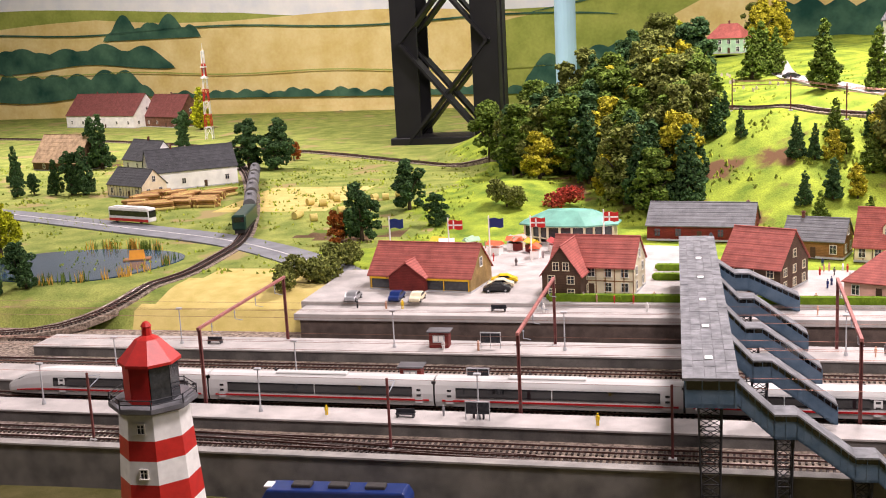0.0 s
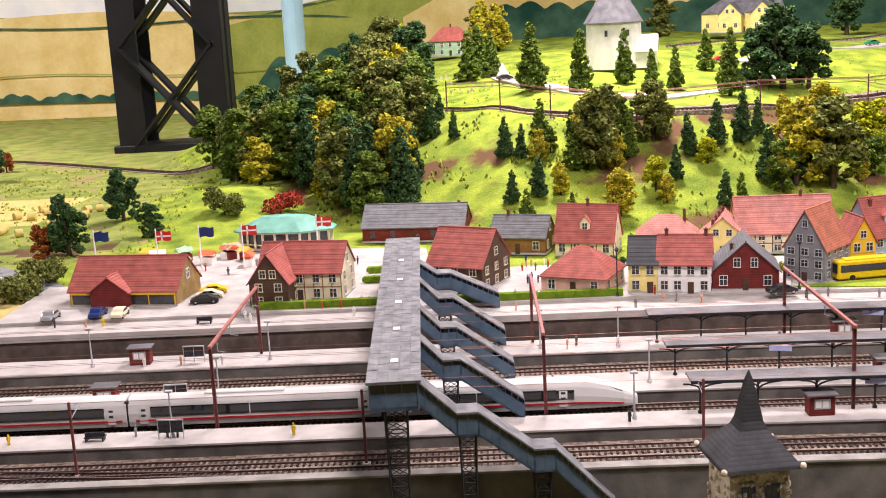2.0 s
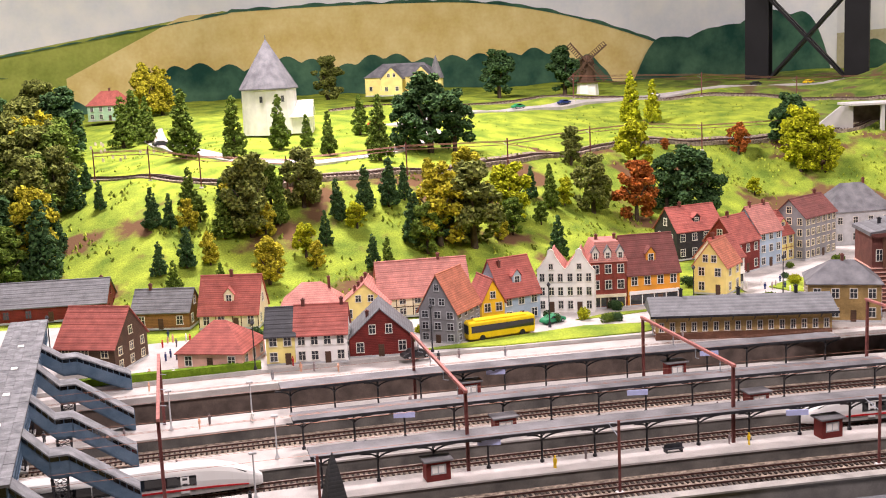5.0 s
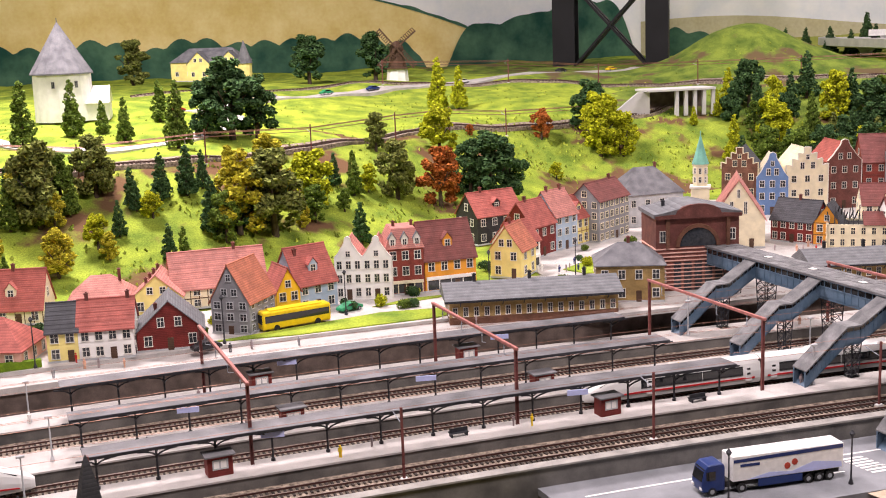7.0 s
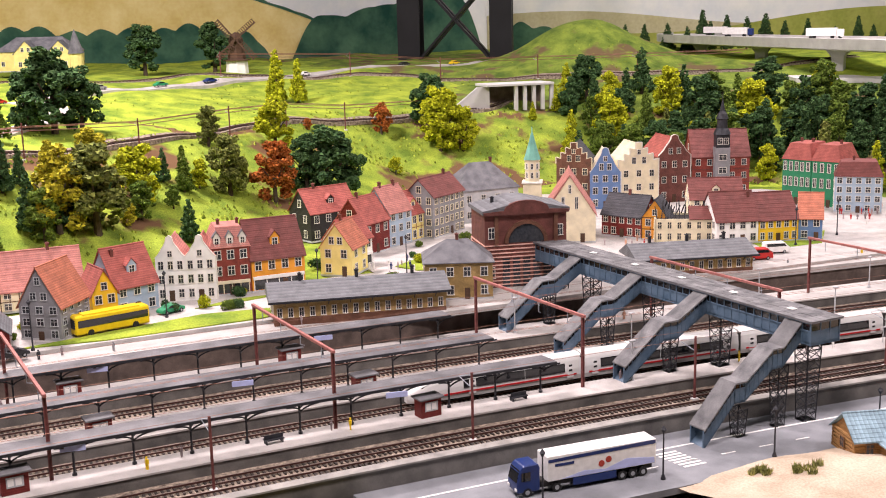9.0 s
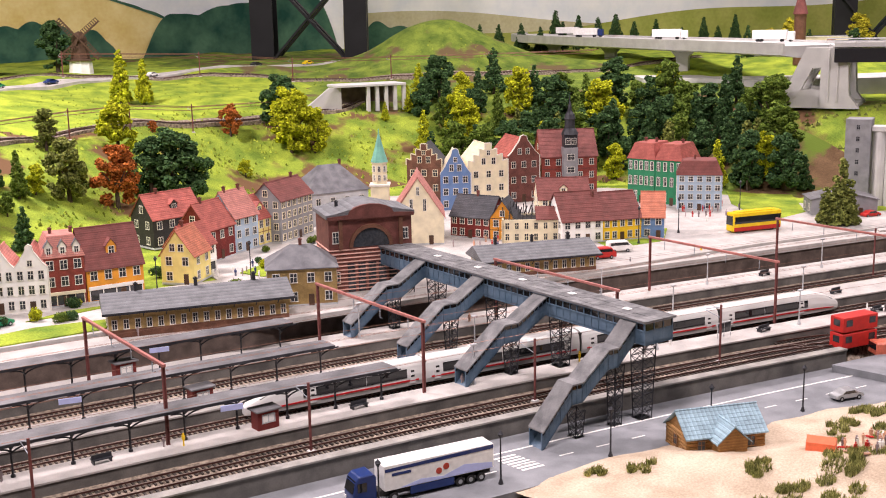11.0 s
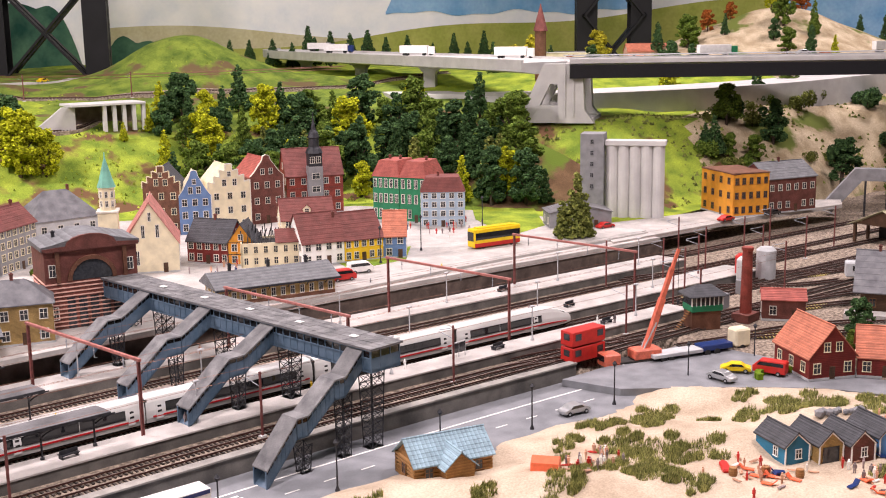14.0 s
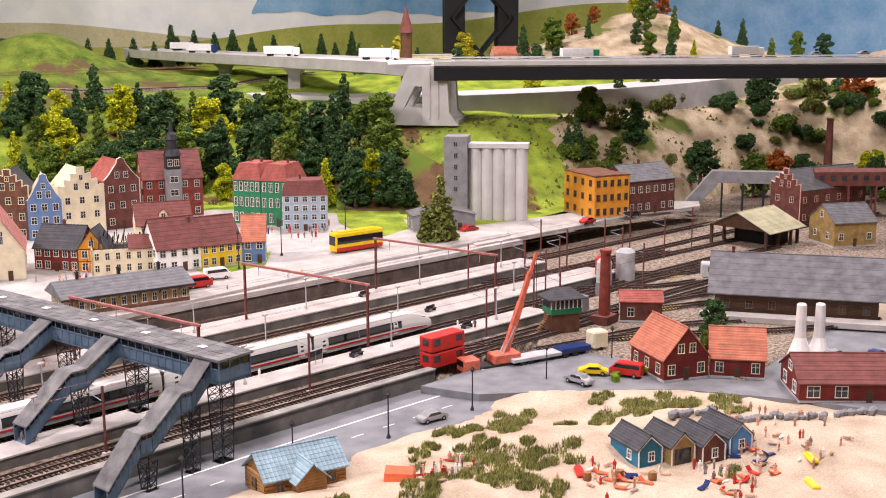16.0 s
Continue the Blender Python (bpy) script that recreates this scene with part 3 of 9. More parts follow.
def stair_floor(pts, y, width):
    bm = B()
    for (xa, za), (xb, zb) in zip(pts[:-1], pts[1:]):
        prism(bm, [(xa, za - 0.35), (xb, zb - 0.35), (xb, zb - 0.05), (xa, za - 0.05)], "y", y - width / 2, y + width / 2)
    return bm


def footbridge(x0, y0, y1, skew, label, side, width=5.4, top=10.0, stairs=(), cover="bridge_roof"):
    """A covered footbridge from y0 to y1 with stairs on one side."""
    base = thing("footbridge", x0, y0, 0, 0, label, "footbridge", "footbridges")
    base.matrix_basis = pose(x0 * CM, y0 * CM, 0, 0, 0, skew)
    length = y1 - y0
    w = width / 2
    deck = top - 3.1
    bm = B()
    box(bm, -w, w, 0, length, deck - 0.5, deck, 0.05)
    part("deck", bm, "bridge_blue", base)
    for sx in (-1, 1):
        bm = B()
        a, b = (sx * w, sx * (w - 0.15))
        box(bm, min(a, b), max(a, b), 0, length, deck - 0.5, deck + 1.55)
        n = int(length / 1.55)
        for i in range(n + 1):
            yy = length * i / n
            c, d = sx * (w + 0.07), sx * (w - 0.1)
            box(bm, min(c, d), max(c, d), yy - 0.07, yy + 0.07, deck - 0.5, deck + 2.7)
        for zz in (deck - 0.45, deck + 1.45, deck + 2.55):
            c, d = sx * (w + 0.1), sx * (w - 0.1)
            box(bm, min(c, d), max(c, d), 0, length, zz, zz + 0.16)
        part("side_panel", bm, "bridge_blue", base)
        bm = B()
        a, b = sx * (w - 0.04), sx * (w - 0.1)
        box(bm, min(a, b), max(a, b), 0.1, length - 0.1, deck + 1.62, deck + 2.54)
        part("window_strip", bm, "glass", base)
    for yy, d in ((0.0, 0.15), (length - 0.15, 0.15)):
        bm = B()
        box(bm, -w, w, yy, yy + d, deck - 0.5, deck + 1.55)
        for xx in np.linspace(-w, w, 4):
            box(bm, xx - 0.08, xx + 0.08, yy - 0.03, yy + d + 0.03, deck - 0.5, deck + 2.7)
        part("end_panel", bm, "bridge_blue", base)
        bm = B()
        box(bm, -w + 0.1, w - 0.1, yy + 0.05, yy + 0.1, deck + 1.6, deck + 2.6)
        part("end_window", bm, "glass", base)
    bm = B()
    box(bm, -w - 0.35, w + 0.35, -0.4, length + 0.4, top - 0.35, top - 0.1)
    roof = part("roof", bm, "slate", base)
    rng = random.Random(int(x0 * 7))
    nx, ny = 5, int(length / 2.2)
    bm = B()
    for i in range(nx):
        for j in range(ny):
            u0, u1 = -w - 0.4 + (2 * w + 0.8) * i / nx, -w - 0.4 + (2 * w + 0.8) * (i + 1) / nx
            v0, v1 = -0.45 + (length + 0.9) * j / ny, -0.45 + (length + 0.9) * (j + 1) / ny
            z = top - 0.1 + rng.uniform(0.0, 0.05)
            box(bm, u0 + 0.03, u1 - 0.03, v0 + 0.03, v1 - 0.03, top - 0.1, z + 0.05)
    tagged(part("roof_sheet", bm, cover, roof), "weathered grey roofing sheets", kind="stuff")
    for j in range(5):
        bm = B()
        yy = length * (0.08 + 0.17 * j)
        box(bm, -0.45, 0.45, yy, yy + 1.3, top, top + 0.12, 0.04)
        part("skylight", bm, "white", roof)
    for yy, z0 in stairs:
        lattice(base, 0, yy, z0, deck - 0.5, 2.6)
    return base, deck


bridge_a, deck_a = footbridge(11.2, 140.0, 222.0, 2.6, "blue-grey covered footbridge with weathered roof over the tracks", 1, stairs=[(3.0, -9.0), (24.5, -2.0), (40, -2.0), (57.0, -2.0), (74.0, 0.9)])
for k, (yy, foot) in enumerate([(20.0, -2.0), (35.5, -2.0), (52.5, -2.0), (65.0, 0.9)]):
    stair_run(bridge_a, yy, 1, 2.7, deck_a, foot, 13.2, first=0.23)
    lattice(bridge_a, 6.6, yy, foot, 3.2, 1.9)
stair_run(bridge_a, 2.2, 1, 2.7, deck_a, -9.0, 22.0, extra=True)
lattice(bridge_a, 8.0, 2.2, -9.0, 2.6, 1.9)
lattice(bridge_a, 16.4, 2.2, -9.0, -1.8, 1.9)
bridge_b, deck_b = footbridge(166.0, 128.0, 199.0, -1.0, "blue covered footbridge with roofed stairs beside the station hall", -1, stairs=[(3.0, -5.5), (21.0, -2.0), (37.5, -2.0), (55.0, -2.0), (65, 0.9)], cover="bridge_roof_dark")
for yy, foot in [(22.6, -2.0), (38.6, -2.0), (56.0, -2.0)]:
    stair_run(bridge_b, yy, -1, -2.7, deck_b, foot, 15.5, cover="bridge_roof_dark")
    lattice(bridge_b, -8.6, yy, foot, 3.4, 1.8)
stair_run(bridge_b, 3.2, -1, -2.7, deck_b, -5.5, 17.0, extra=True, cover="bridge_roof_dark")
lattice(bridge_b, -5.2, 3.2, -5.5, 3.6, 1.8)
lattice(bridge_b, -12.5, 3.2, -5.5, -1.6, 1.8)


def strip(pts, section):
    """One closed section of (sideways, height) pairs carried along plan points."""
    bm = B()
    rows = []
    for i, p in enumerate(pts):
        a, b = pts[max(i - 1, 0)], pts[min(i + 1, len(pts) - 1)]
        d = Vector((b[0] - a[0], b[1] - a[1])).normalized()
        rows.append([bm.verts.new((p[0] - d.y * u, p[1] + d.x * u, v)) for u, v in section])
    m = len(section)
    for a, b in zip(rows[:-1], rows[1:]):
        for k in range(m):
            bm.faces.new((a[k], a[(k + 1) % m], b[(k + 1) % m], b[k]))
    bm.faces.new(rows[0])
    bm.faces.new(rows[-1][::-1])
    return bm


def canopy(s, x0, x1, label):
    """A platform roof on a row of bracketed posts."""
    base = thing("platform_canopy", x0, s + float(off(x0)), -2.0, 0, label, "canopy", "platform canopies")
    xs = np.linspace(x0, x1, 24)
    bm = B()
    rows = []
    for x in xs:
        y = s + float(off(x)) - (s + float(off(x0)))
        rows.append([bm.verts.new((x - x0, y + u, v)) for u, v in ((-1.9, 4.72), (-1.9, 4.92), (0, 4.98), (1.9, 4.92), (1.9, 4.72), (0, 4.6))])
    for a, b in zip(rows[:-1], rows[1:]):
        for i in range(6):
            bm.faces.new((a[i], a[(i + 1) % 6], b[(i + 1) % 6], b[i]))
    bm.faces.new(rows[0])
    bm.faces.new(rows[-1][::-1])
    roof = part("roof", bm, "canopy", base)
    for u in (-1.92, 1.92):
        pts = [(q - x0, float(off(q)) - float(off(x0)) + u) for q in xs]
        part("fascia", strip(pts, [(-0.06, 4.52), (0.06, 4.52), (0.06, 4.91), (-0.06, 4.91)]), "iron", roof)
    n = int((x1 - x0) / 7)
    for i in range(n + 1):
        x = x0 + 1.5 + (x1 - x0 - 3) * i / n
        y = float(off(x)) - float(off(x0))
        bm = B()
        rod(bm, (x - x0, y, 0), (x - x0, y, 4.6), 0.15, 8)
        lathe(bm, [(0.3, 0), (0.3, 0.3), (0.17, 0.4)], 8, x - x0, y)
        for sx in (-1, 1):
            last = None
            for k in range(6):
                a = k / 5 * math.pi / 2
                p = (x - x0 + sx * 2.4 * (1 - math.cos(a)), y - 1.5 * math.sin(a), 2.9 + 1.5 * math.sin(a))
                if last:
                    beam(bm, last, p, 0.16, 0.2)
                last = p
        for sy in (-1, 1):
            beam(bm, (x - x0, y, 3.5), (x - x0, y + sy * 1.7, 4.6), 0.12, 0.14)
        part("post", bm, "iron", base)
    return base


canopy(158.5, 47, 137, "dark grey platform canopy on black iron posts")
canopy(174.1, 46.5, 136, "dark grey platform canopy on black iron posts")
canopy(190.3, 46.5, 137.5, "dark grey platform canopy on black iron posts")


def gantry(x, y0, y1, z0, top, label="rust-red catenary gantry over the tracks"):
    base = thing("catenary_gantry", x, y0, z0, 0, label, "gantry", "catenary gantries")
    h = top - z0
    for yy in (0, y1 - y0):
        bm = B()
        for e in (-0.16, 0.16):
            box(bm, e - 0.06, e + 0.06, yy - 0.16, yy + 0.16, 0, h)
        box(bm, -0.12, 0.12, yy - 0.05, yy + 0.05, 0, h)
        part("post", bm, "mast", base)
    bm = B()
    box(bm, -0.22, 0.22, -0.5, y1 - y0 + 0.5, h, h + 0.42, 0.04)
    part("crossbeam", bm, "gantry", base)
    n = 4
    for i in range(n):
        yy = (y1 - y0) * (i + 0.5) / n
        bm = B()
        rod(bm, (0, yy, h), (0, yy, h - 1.6), 0.06)
        rod(bm, (0, yy, h - 1.6), (0.9, yy + 0.8, h - 2.0), 0.05)
        lathe(bm, [(0.1, h - 0.7), (0.16, h - 0.6), (0.1, h - 0.5)], 6, 0, yy)
        part("hanger", bm, "bridge_rail", base)


for x, a, b in [(-60, 160.8, 193.2), (-14, 160.6, 193), (29, 160.4, 193), (67.5, 157.6, 190.2), (104, 155.3, 185.4), (142, 151.5, 182), (176.5, 147, 178), (212.3, 144.2, 174.5), (246.6, 140.6, 171)]:
    gantry(x, a, b, -3.6, 8.6)


def mast(x, y, z, h=9.5, arm=1, label="rust-red catenary mast beside the track"):
    base = thing("catenary_mast", x, y, z, 0, label, "mast", "catenary masts")
    bm = B()
    box(bm, -0.16, 0.16, -0.13, 0.13, 0, h, 0.03)
    part("post", bm, "mast", base)
    bm = B()
    box(bm, -0.5, 0.5, -0.4, 0.4, -0.3, 0.2, 0.05)
    part("foot", bm, "light_concrete", base)
    bm = B()
    rod(bm, (0, 0, h - 0.4), (0, arm * 3.2, h - 1.3), 0.06)
    rod(bm, (0, 0, h - 2.2), (0, arm * 3.2, h - 1.5), 0.06)
    part("arm", bm, "bridge_rail", base)


for x, y in [(-112, 149.2), (-71, 148.6), (-29, 149.5), (6.5, 149.8), (47, 148.6), (84.5, 147.8), (119.5, 145.3), (155.3, 142.2), (191, 138.2), (233, 133.4)]:
    mast(x, y, -3.7)

for s, z in ((162.0, 5.6), (165.7, 5.6), (179.2, 5.6), (183.4, 5.6), (151.5, 5.0)):
    base = thing("overhead_wire", 0, 0, 0, 0, "thin copper-red overhead wire above the track", "wire", "overhead wires")
    for zz, r in ((z, 0.026), (z + 1.3, 0.022)):
        pts = lane(s, -320, 300, 20)
        part("wire", strip(pts, [(-r, zz), (0, zz - r), (r, zz), (0, zz + r)]), "wire", base)


# ---- express trains ----
def coach_body(length, cut=None):
    """Tumblehome section swept along x; cut is the nose length at the front end."""
    sec = [(-1.55, 0.5), (-1.7, 1.2), (-1.72, 2.3), (-1.55, 3.5), (-1.2, 4.1), (-0.6, 4.35), (0.6, 4.35), (1.2, 4.1), (1.55, 3.5), (1.72, 2.3), (1.7, 1.2), (1.55, 0.5)]
    bm = B()
    stations = [(0, 1, 1)] + ([(length, 1, 1)] if not cut else [(length - cut, 1, 1), (length - cut * 0.72, 0.98, 0.95), (length - cut * 0.45, 0.92, 0.80), (length - cut * 0.22, 0.80, 0.60), (length - cut * 0.07, 0.60, 0.42), (length, 0.34, 0.30)])
    rows = []
    for x, ky, kz in stations:
        rows.append([bm.verts.new((x, u * ky, 0.5 + (v - 0.5) * kz)) for u, v in sec])
    n = len(sec)
    for a, b in zip(rows[:-1], rows[1:]):
        for i in range(n):
            f = bm.faces.new((a[i], a[(i + 1) % n], b[(i + 1) % n], b[i]))
            f.material_index = 1 if 3 <= i <= 7 else 0
    bm.faces.new(rows[0])
    bm.faces.new(rows[-1][::-1])
    return bm


def express_coach(x, y, z, rz, length, nose, label):
    base = thing("train_coach", x, y, z, rz, label, "train", "express train coaches")
    cut = 8.5 if nose else 0
    part("body", coach_body(length, cut), ["train_white", "train_roof"], base, smooth=False)
    end = length - (cut if nose else 0.6)
    for sy in (-1, 1):
        bm = B()
        box(bm, 1.0, end, sy * 1.66, sy * 1.755, 1.22, 1.48)
        part("red_stripe", bm, "train_red", base)
        spans = [(3.0, end * 0.49), (end * 0.495, end - 2.4)]
        for a, b in spans:
            bm = B()
            prism(bm, [(sy * 1.70, 1.85), (sy * 1.60, 3.2), (sy * 1.665, 3.23), (sy * 1.775, 1.85)], "x", a, b)
            part("window_band", bm, "glass", base)
        for a in (1.5, end - 2.0):
            bm = B()
            prism(bm, [(sy * 1.70, 0.9), (sy * 1.62, 3.05), (sy * 1.67, 3.08), (sy * 1.765, 2.3), (sy * 1.75, 0.9)], "x", a, a + 1.1)
            d = part("door", bm, "train_white", base)
            bm = B()
            prism(bm, [(sy * 1.74, 1.9), (sy * 1.66, 2.9), (sy * 1.70, 2.92), (sy * 1.79, 1.9)], "x", a + 0.25, a + 0.85)
            part("door_window", bm, "glass", d)
    if nose:
        for sy in (-1, 1):
            for name, m, lo, hi, last in (("red_stripe", "train_red", (1.70, 1.22), (1.715, 1.48), 5), ("window_band", "glass", (1.72, 1.9), (1.60, 3.15), 2)):
                shape = [(length - cut - 2.4, 1, 1), (length - cut, 1, 1), (length - cut * 0.72, 0.98, 0.95), (length - cut * 0.45, 0.92, 0.80), (length - cut * 0.22, 0.80, 0.60)][:last]
                bm = B()
                rows = [[bm.verts.new((x, sy * (u * ky + e), 0.5 + (v - 0.5) * kz)) for e in (-0.05, 0.055) for u, v in ((lo, hi) if e < 0 else (hi, lo))] for x, ky, kz in shape]
                for a, b in zip(rows[:-1], rows[1:]):
                    for i in range(4):
                        bm.faces.new((a[i], a[(i + 1) % 4], b[(i + 1) % 4], b[i]))
                bm.faces.new(rows[0])
                bm.faces.new(rows[-1][::-1])
                part(name, bm, m, base)
        bm = B()
        prism(bm, [(length - cut * 0.78, 3.92), (length - cut * 0.46, 3.35), (length - cut * 0.24, 2.62), (length - cut * 0.30, 2.45), (length - cut * 0.5, 3.0), (length - cut * 0.8, 3.55)], "y", -1.15, 1.15)
        part("windscreen", bm, "glass", base)
        for sy in (-1, 1):
            bm = B()
            box(bm, length - 1.0, length - 0.4, sy * 0.55 - 0.2, sy * 0.55 + 0.2, 1.05, 1.3, 0.05)
            part("headlight", bm, "white", base)
    else:
        bm = B()
        box(bm, length * 0.3, length * 0.62, -0.7, 0.7, 4.3, 4.6, 0.1)
        part("roof_box", bm, "train_roof", base)
    for xx in (length * 0.16, length * (0.66 if nose else 0.84)):
        bm = B()
        box(bm, xx - 2.2, xx + 2.2, -1.2, 1.2, 0.1, 0.75, 0.1)
        for dx in (-1.4, 1.4):
            for sy in (-0.85, 0.85):
                rod(bm, (xx + dx, sy - 0.1, 0.35), (xx + dx, sy + 0.1, 0.35), 0.5, 12)
        part("bogie", bm, "under", base)
    bm = B()
    box(bm, length * 0.34, length * 0.52, -1.3, 1.3, 0.25, 0.6)
    part("underfloor_box", bm, "under", base)
    bm = B()
    box(bm, -0.5, 0.1, -1.45, 1.45, 0.6, 4.0)
    part("gangway", bm, "under", base)
    return base


def train_on(s, xa, xb, n, label_mid, label_end):
    """n coaches between the two nose tips."""
    length = (xb - xa) / n - 0.0
    for i in range(n):
        a, b = xa + length * i, xa + length * (i + 1)
        ya, yb = s + float(off(a)), s + float(off(b))
        rz = math.degrees(math.atan2(yb - ya, b - a))
        if i == 0:
            express_coach(b, yb, -3.36, rz + 180, length - 0.3, True, label_end)
        else:
            express_coach(a + 0.3, ya, -3.36, rz, length - 0.3, i == n - 1, label_mid if i < n - 1 else label_end)


train_on(165.7, -95.5, 41.5, 4, "white express train coach with a red stripe and dark windows", "white pointed end car of the express train, red stripe")
train_on(165.7, 117.5, 232.5, 4, "white express train coach with a red stripe and dark windows", "white pointed end car of the express train, red stripe")


# ---- houses ----
def roof_profile(run, rise, n, thick=0.16, step=0.05):
    """Section of one roof slope with stepped courses, from the eave (0, 0) to the ridge."""
    up = []
    for i in range(n):
        a, b = i / n, (i + 1) / n
        up += [(run * a, rise * a + thick + step), (run * b, rise * b + thick)]
    return [(0, 0)] + up + [(run, rise)]


def saddle(base, half, length, eave, ridge, roof, over, along, mid=0.0, start=0.0, name="roof", n=7):
    """Two slopes that meet at a ridge; along is the ridge's axis."""
    k = (ridge - eave) / half
    run, rise = half + over, (half + over) * k
    first = None
    for s in (-1, 1):
        prof = [(mid - s * (run - u), ridge - rise + v) for u, v in roof_profile(run, rise, n)]
        bm = B()
        prism(bm, prof, along, start - over * 0.8, start + length + over * 0.8)
        ob = part(name, bm, roof, base)
        first = first or ob
    bm = B()
    a, b = start - over * 0.85, start + length + over * 0.85
    if along == "x":
        rod(bm, (a, mid, ridge + 0.16), (b, mid, ridge + 0.16), 0.16, 6)
    else:
        rod(bm, (mid, a, ridge + 0.16), (mid, b, ridge + 0.16), 0.16, 6)
    part("ridge_cap", bm, roof, first)
    return first


def hip_roof(base, x0, x1, y0, y1, eave, ridge, roof, over, cut=None):
    cut = cut if cut is not None else min(x1 - x0, y1 - y0) * 0.42
    bm = B()
    lo = [bm.verts.new(p) for p in ((x0 - over, y0 - over, eave), (x1 + over, y0 - over, eave), (x1 + over, y1 + over, eave), (x0 - over, y1 + over, eave))]
    md = [bm.verts.new((v.co.x, v.co.y, eave + 0.16)) for v in lo]
    ym = (y0 + y1) / 2
    if x1 - x0 >= y1 - y0:
        rg = [bm.verts.new((x0 + cut, ym, ridge)), bm.verts.new((x1 - cut, ym, ridge))]
        top = [(md[0], md[1], rg[1], rg[0]), (md[1], md[2], rg[1]), (md[2], md[3], rg[0], rg[1]), (md[3], md[0], rg[0])]
    else:
        xm = (x0 + x1) / 2
        rg = [bm.verts.new((xm, y0 + cut, ridge)), bm.verts.new((xm, y1 - cut, ridge))]
        top = [(md[0], md[1], rg[0]), (md[1], md[2], rg[1], rg[0]), (md[2], md[3], rg[1]), (md[3], md[0], rg[0], rg[1])]
    bm.faces.new(lo[::-1])
    for i in range(4):
        bm.faces.new((lo[i], lo[(i + 1) % 4], md[(i + 1) % 4], md[i]))
    for f in top:
        bm.faces.new(f)
    return part("roof", bm, roof, base)


def window_meshes(w, h, trim):
    bm = B()
    t, d = 0.11, 0.10
    box(bm, -w / 2 - t, w / 2 + t, -d, 0.02, h, h + t)
    box(bm, -w / 2 - t - 0.05, w / 2 + t + 0.05, -d - 0.07, 0.02, -t, 0)
    for s in (-1, 1):
        box(bm, s * w / 2, s * (w / 2 + t), -d, 0.02, 0, h)
    box(bm, -0.035, 0.035, -0.07, 0, 0, h)
    box(bm, -w / 2, w / 2, -0.065, 0, h * 0.58, h * 0.58 + 0.06)
    frame_mesh = part("window", bm, trim)
    bm = B()
    box(bm, -w / 2, w / 2, -0.035, 0.02, 0, h)
    pane_mesh = part("pane", bm, "pane")
    fm, pm = frame_mesh.data, pane_mesh.data
    bpy.data.objects.remove(frame_mesh)
    bpy.data.objects.remove(pane_mesh)
    return fm, pm


WINDOWS = {}


def add_window(base, x, y, z, rz, w, h, trim):
    key = (round(w, 2), round(h, 2), trim)
    if key not in WINDOWS:
        WINDOWS[key] = window_meshes(w, h, trim)
    fm, pm = WINDOWS[key]
    ob = part("window", fm, None, base, at=(x, y, z), rz=rz)
    part("pane", pm, None, ob)
    return ob


def chimney(base, x, y, z, h, m="brick", w=0.55):
    bm = B()
    box(bm, x - w / 2, x + w / 2, y - w / 2, y + w / 2, z, z + h)
    box(bm, x - w / 2 - 0.1, x + w / 2 + 0.1, y - w / 2 - 0.1, y + w / 2 + 0.1, z + h, z + h + 0.18)
    box(bm, x - w / 4, x + w / 4, y - w / 4, y + w / 4, z + h + 0.18, z + h + 0.35)
    part("chimney", bm, m, base)


def dormer(base, x, y, z, w, h, d, wall, roof, trim):
    bm = B()
    prism(bm, [(x - w / 2, z), (x + w / 2, z), (x + w / 2, z + h * 0.6), (x, z + h), (x - w / 2, z + h * 0.6)], "y", y, y + d)
    ob = part("dormer", bm, wall, base)
    bm = B()
    for s in (-1, 1):
        prism(bm, [(x, z + h + 0.16), (x, z + h), (x + s * (w / 2 + 0.2), z + h * 0.6 - 0.12), (x + s * (w / 2 + 0.2), z + h * 0.6 + 0.04)], "y", y - 0.2, y + d)
    part("dormer_roof", bm, roof, ob)
    add_window(base, x, y - 0.01, z + 0.12 * h, 0, w * 0.5, h * 0.45, trim)


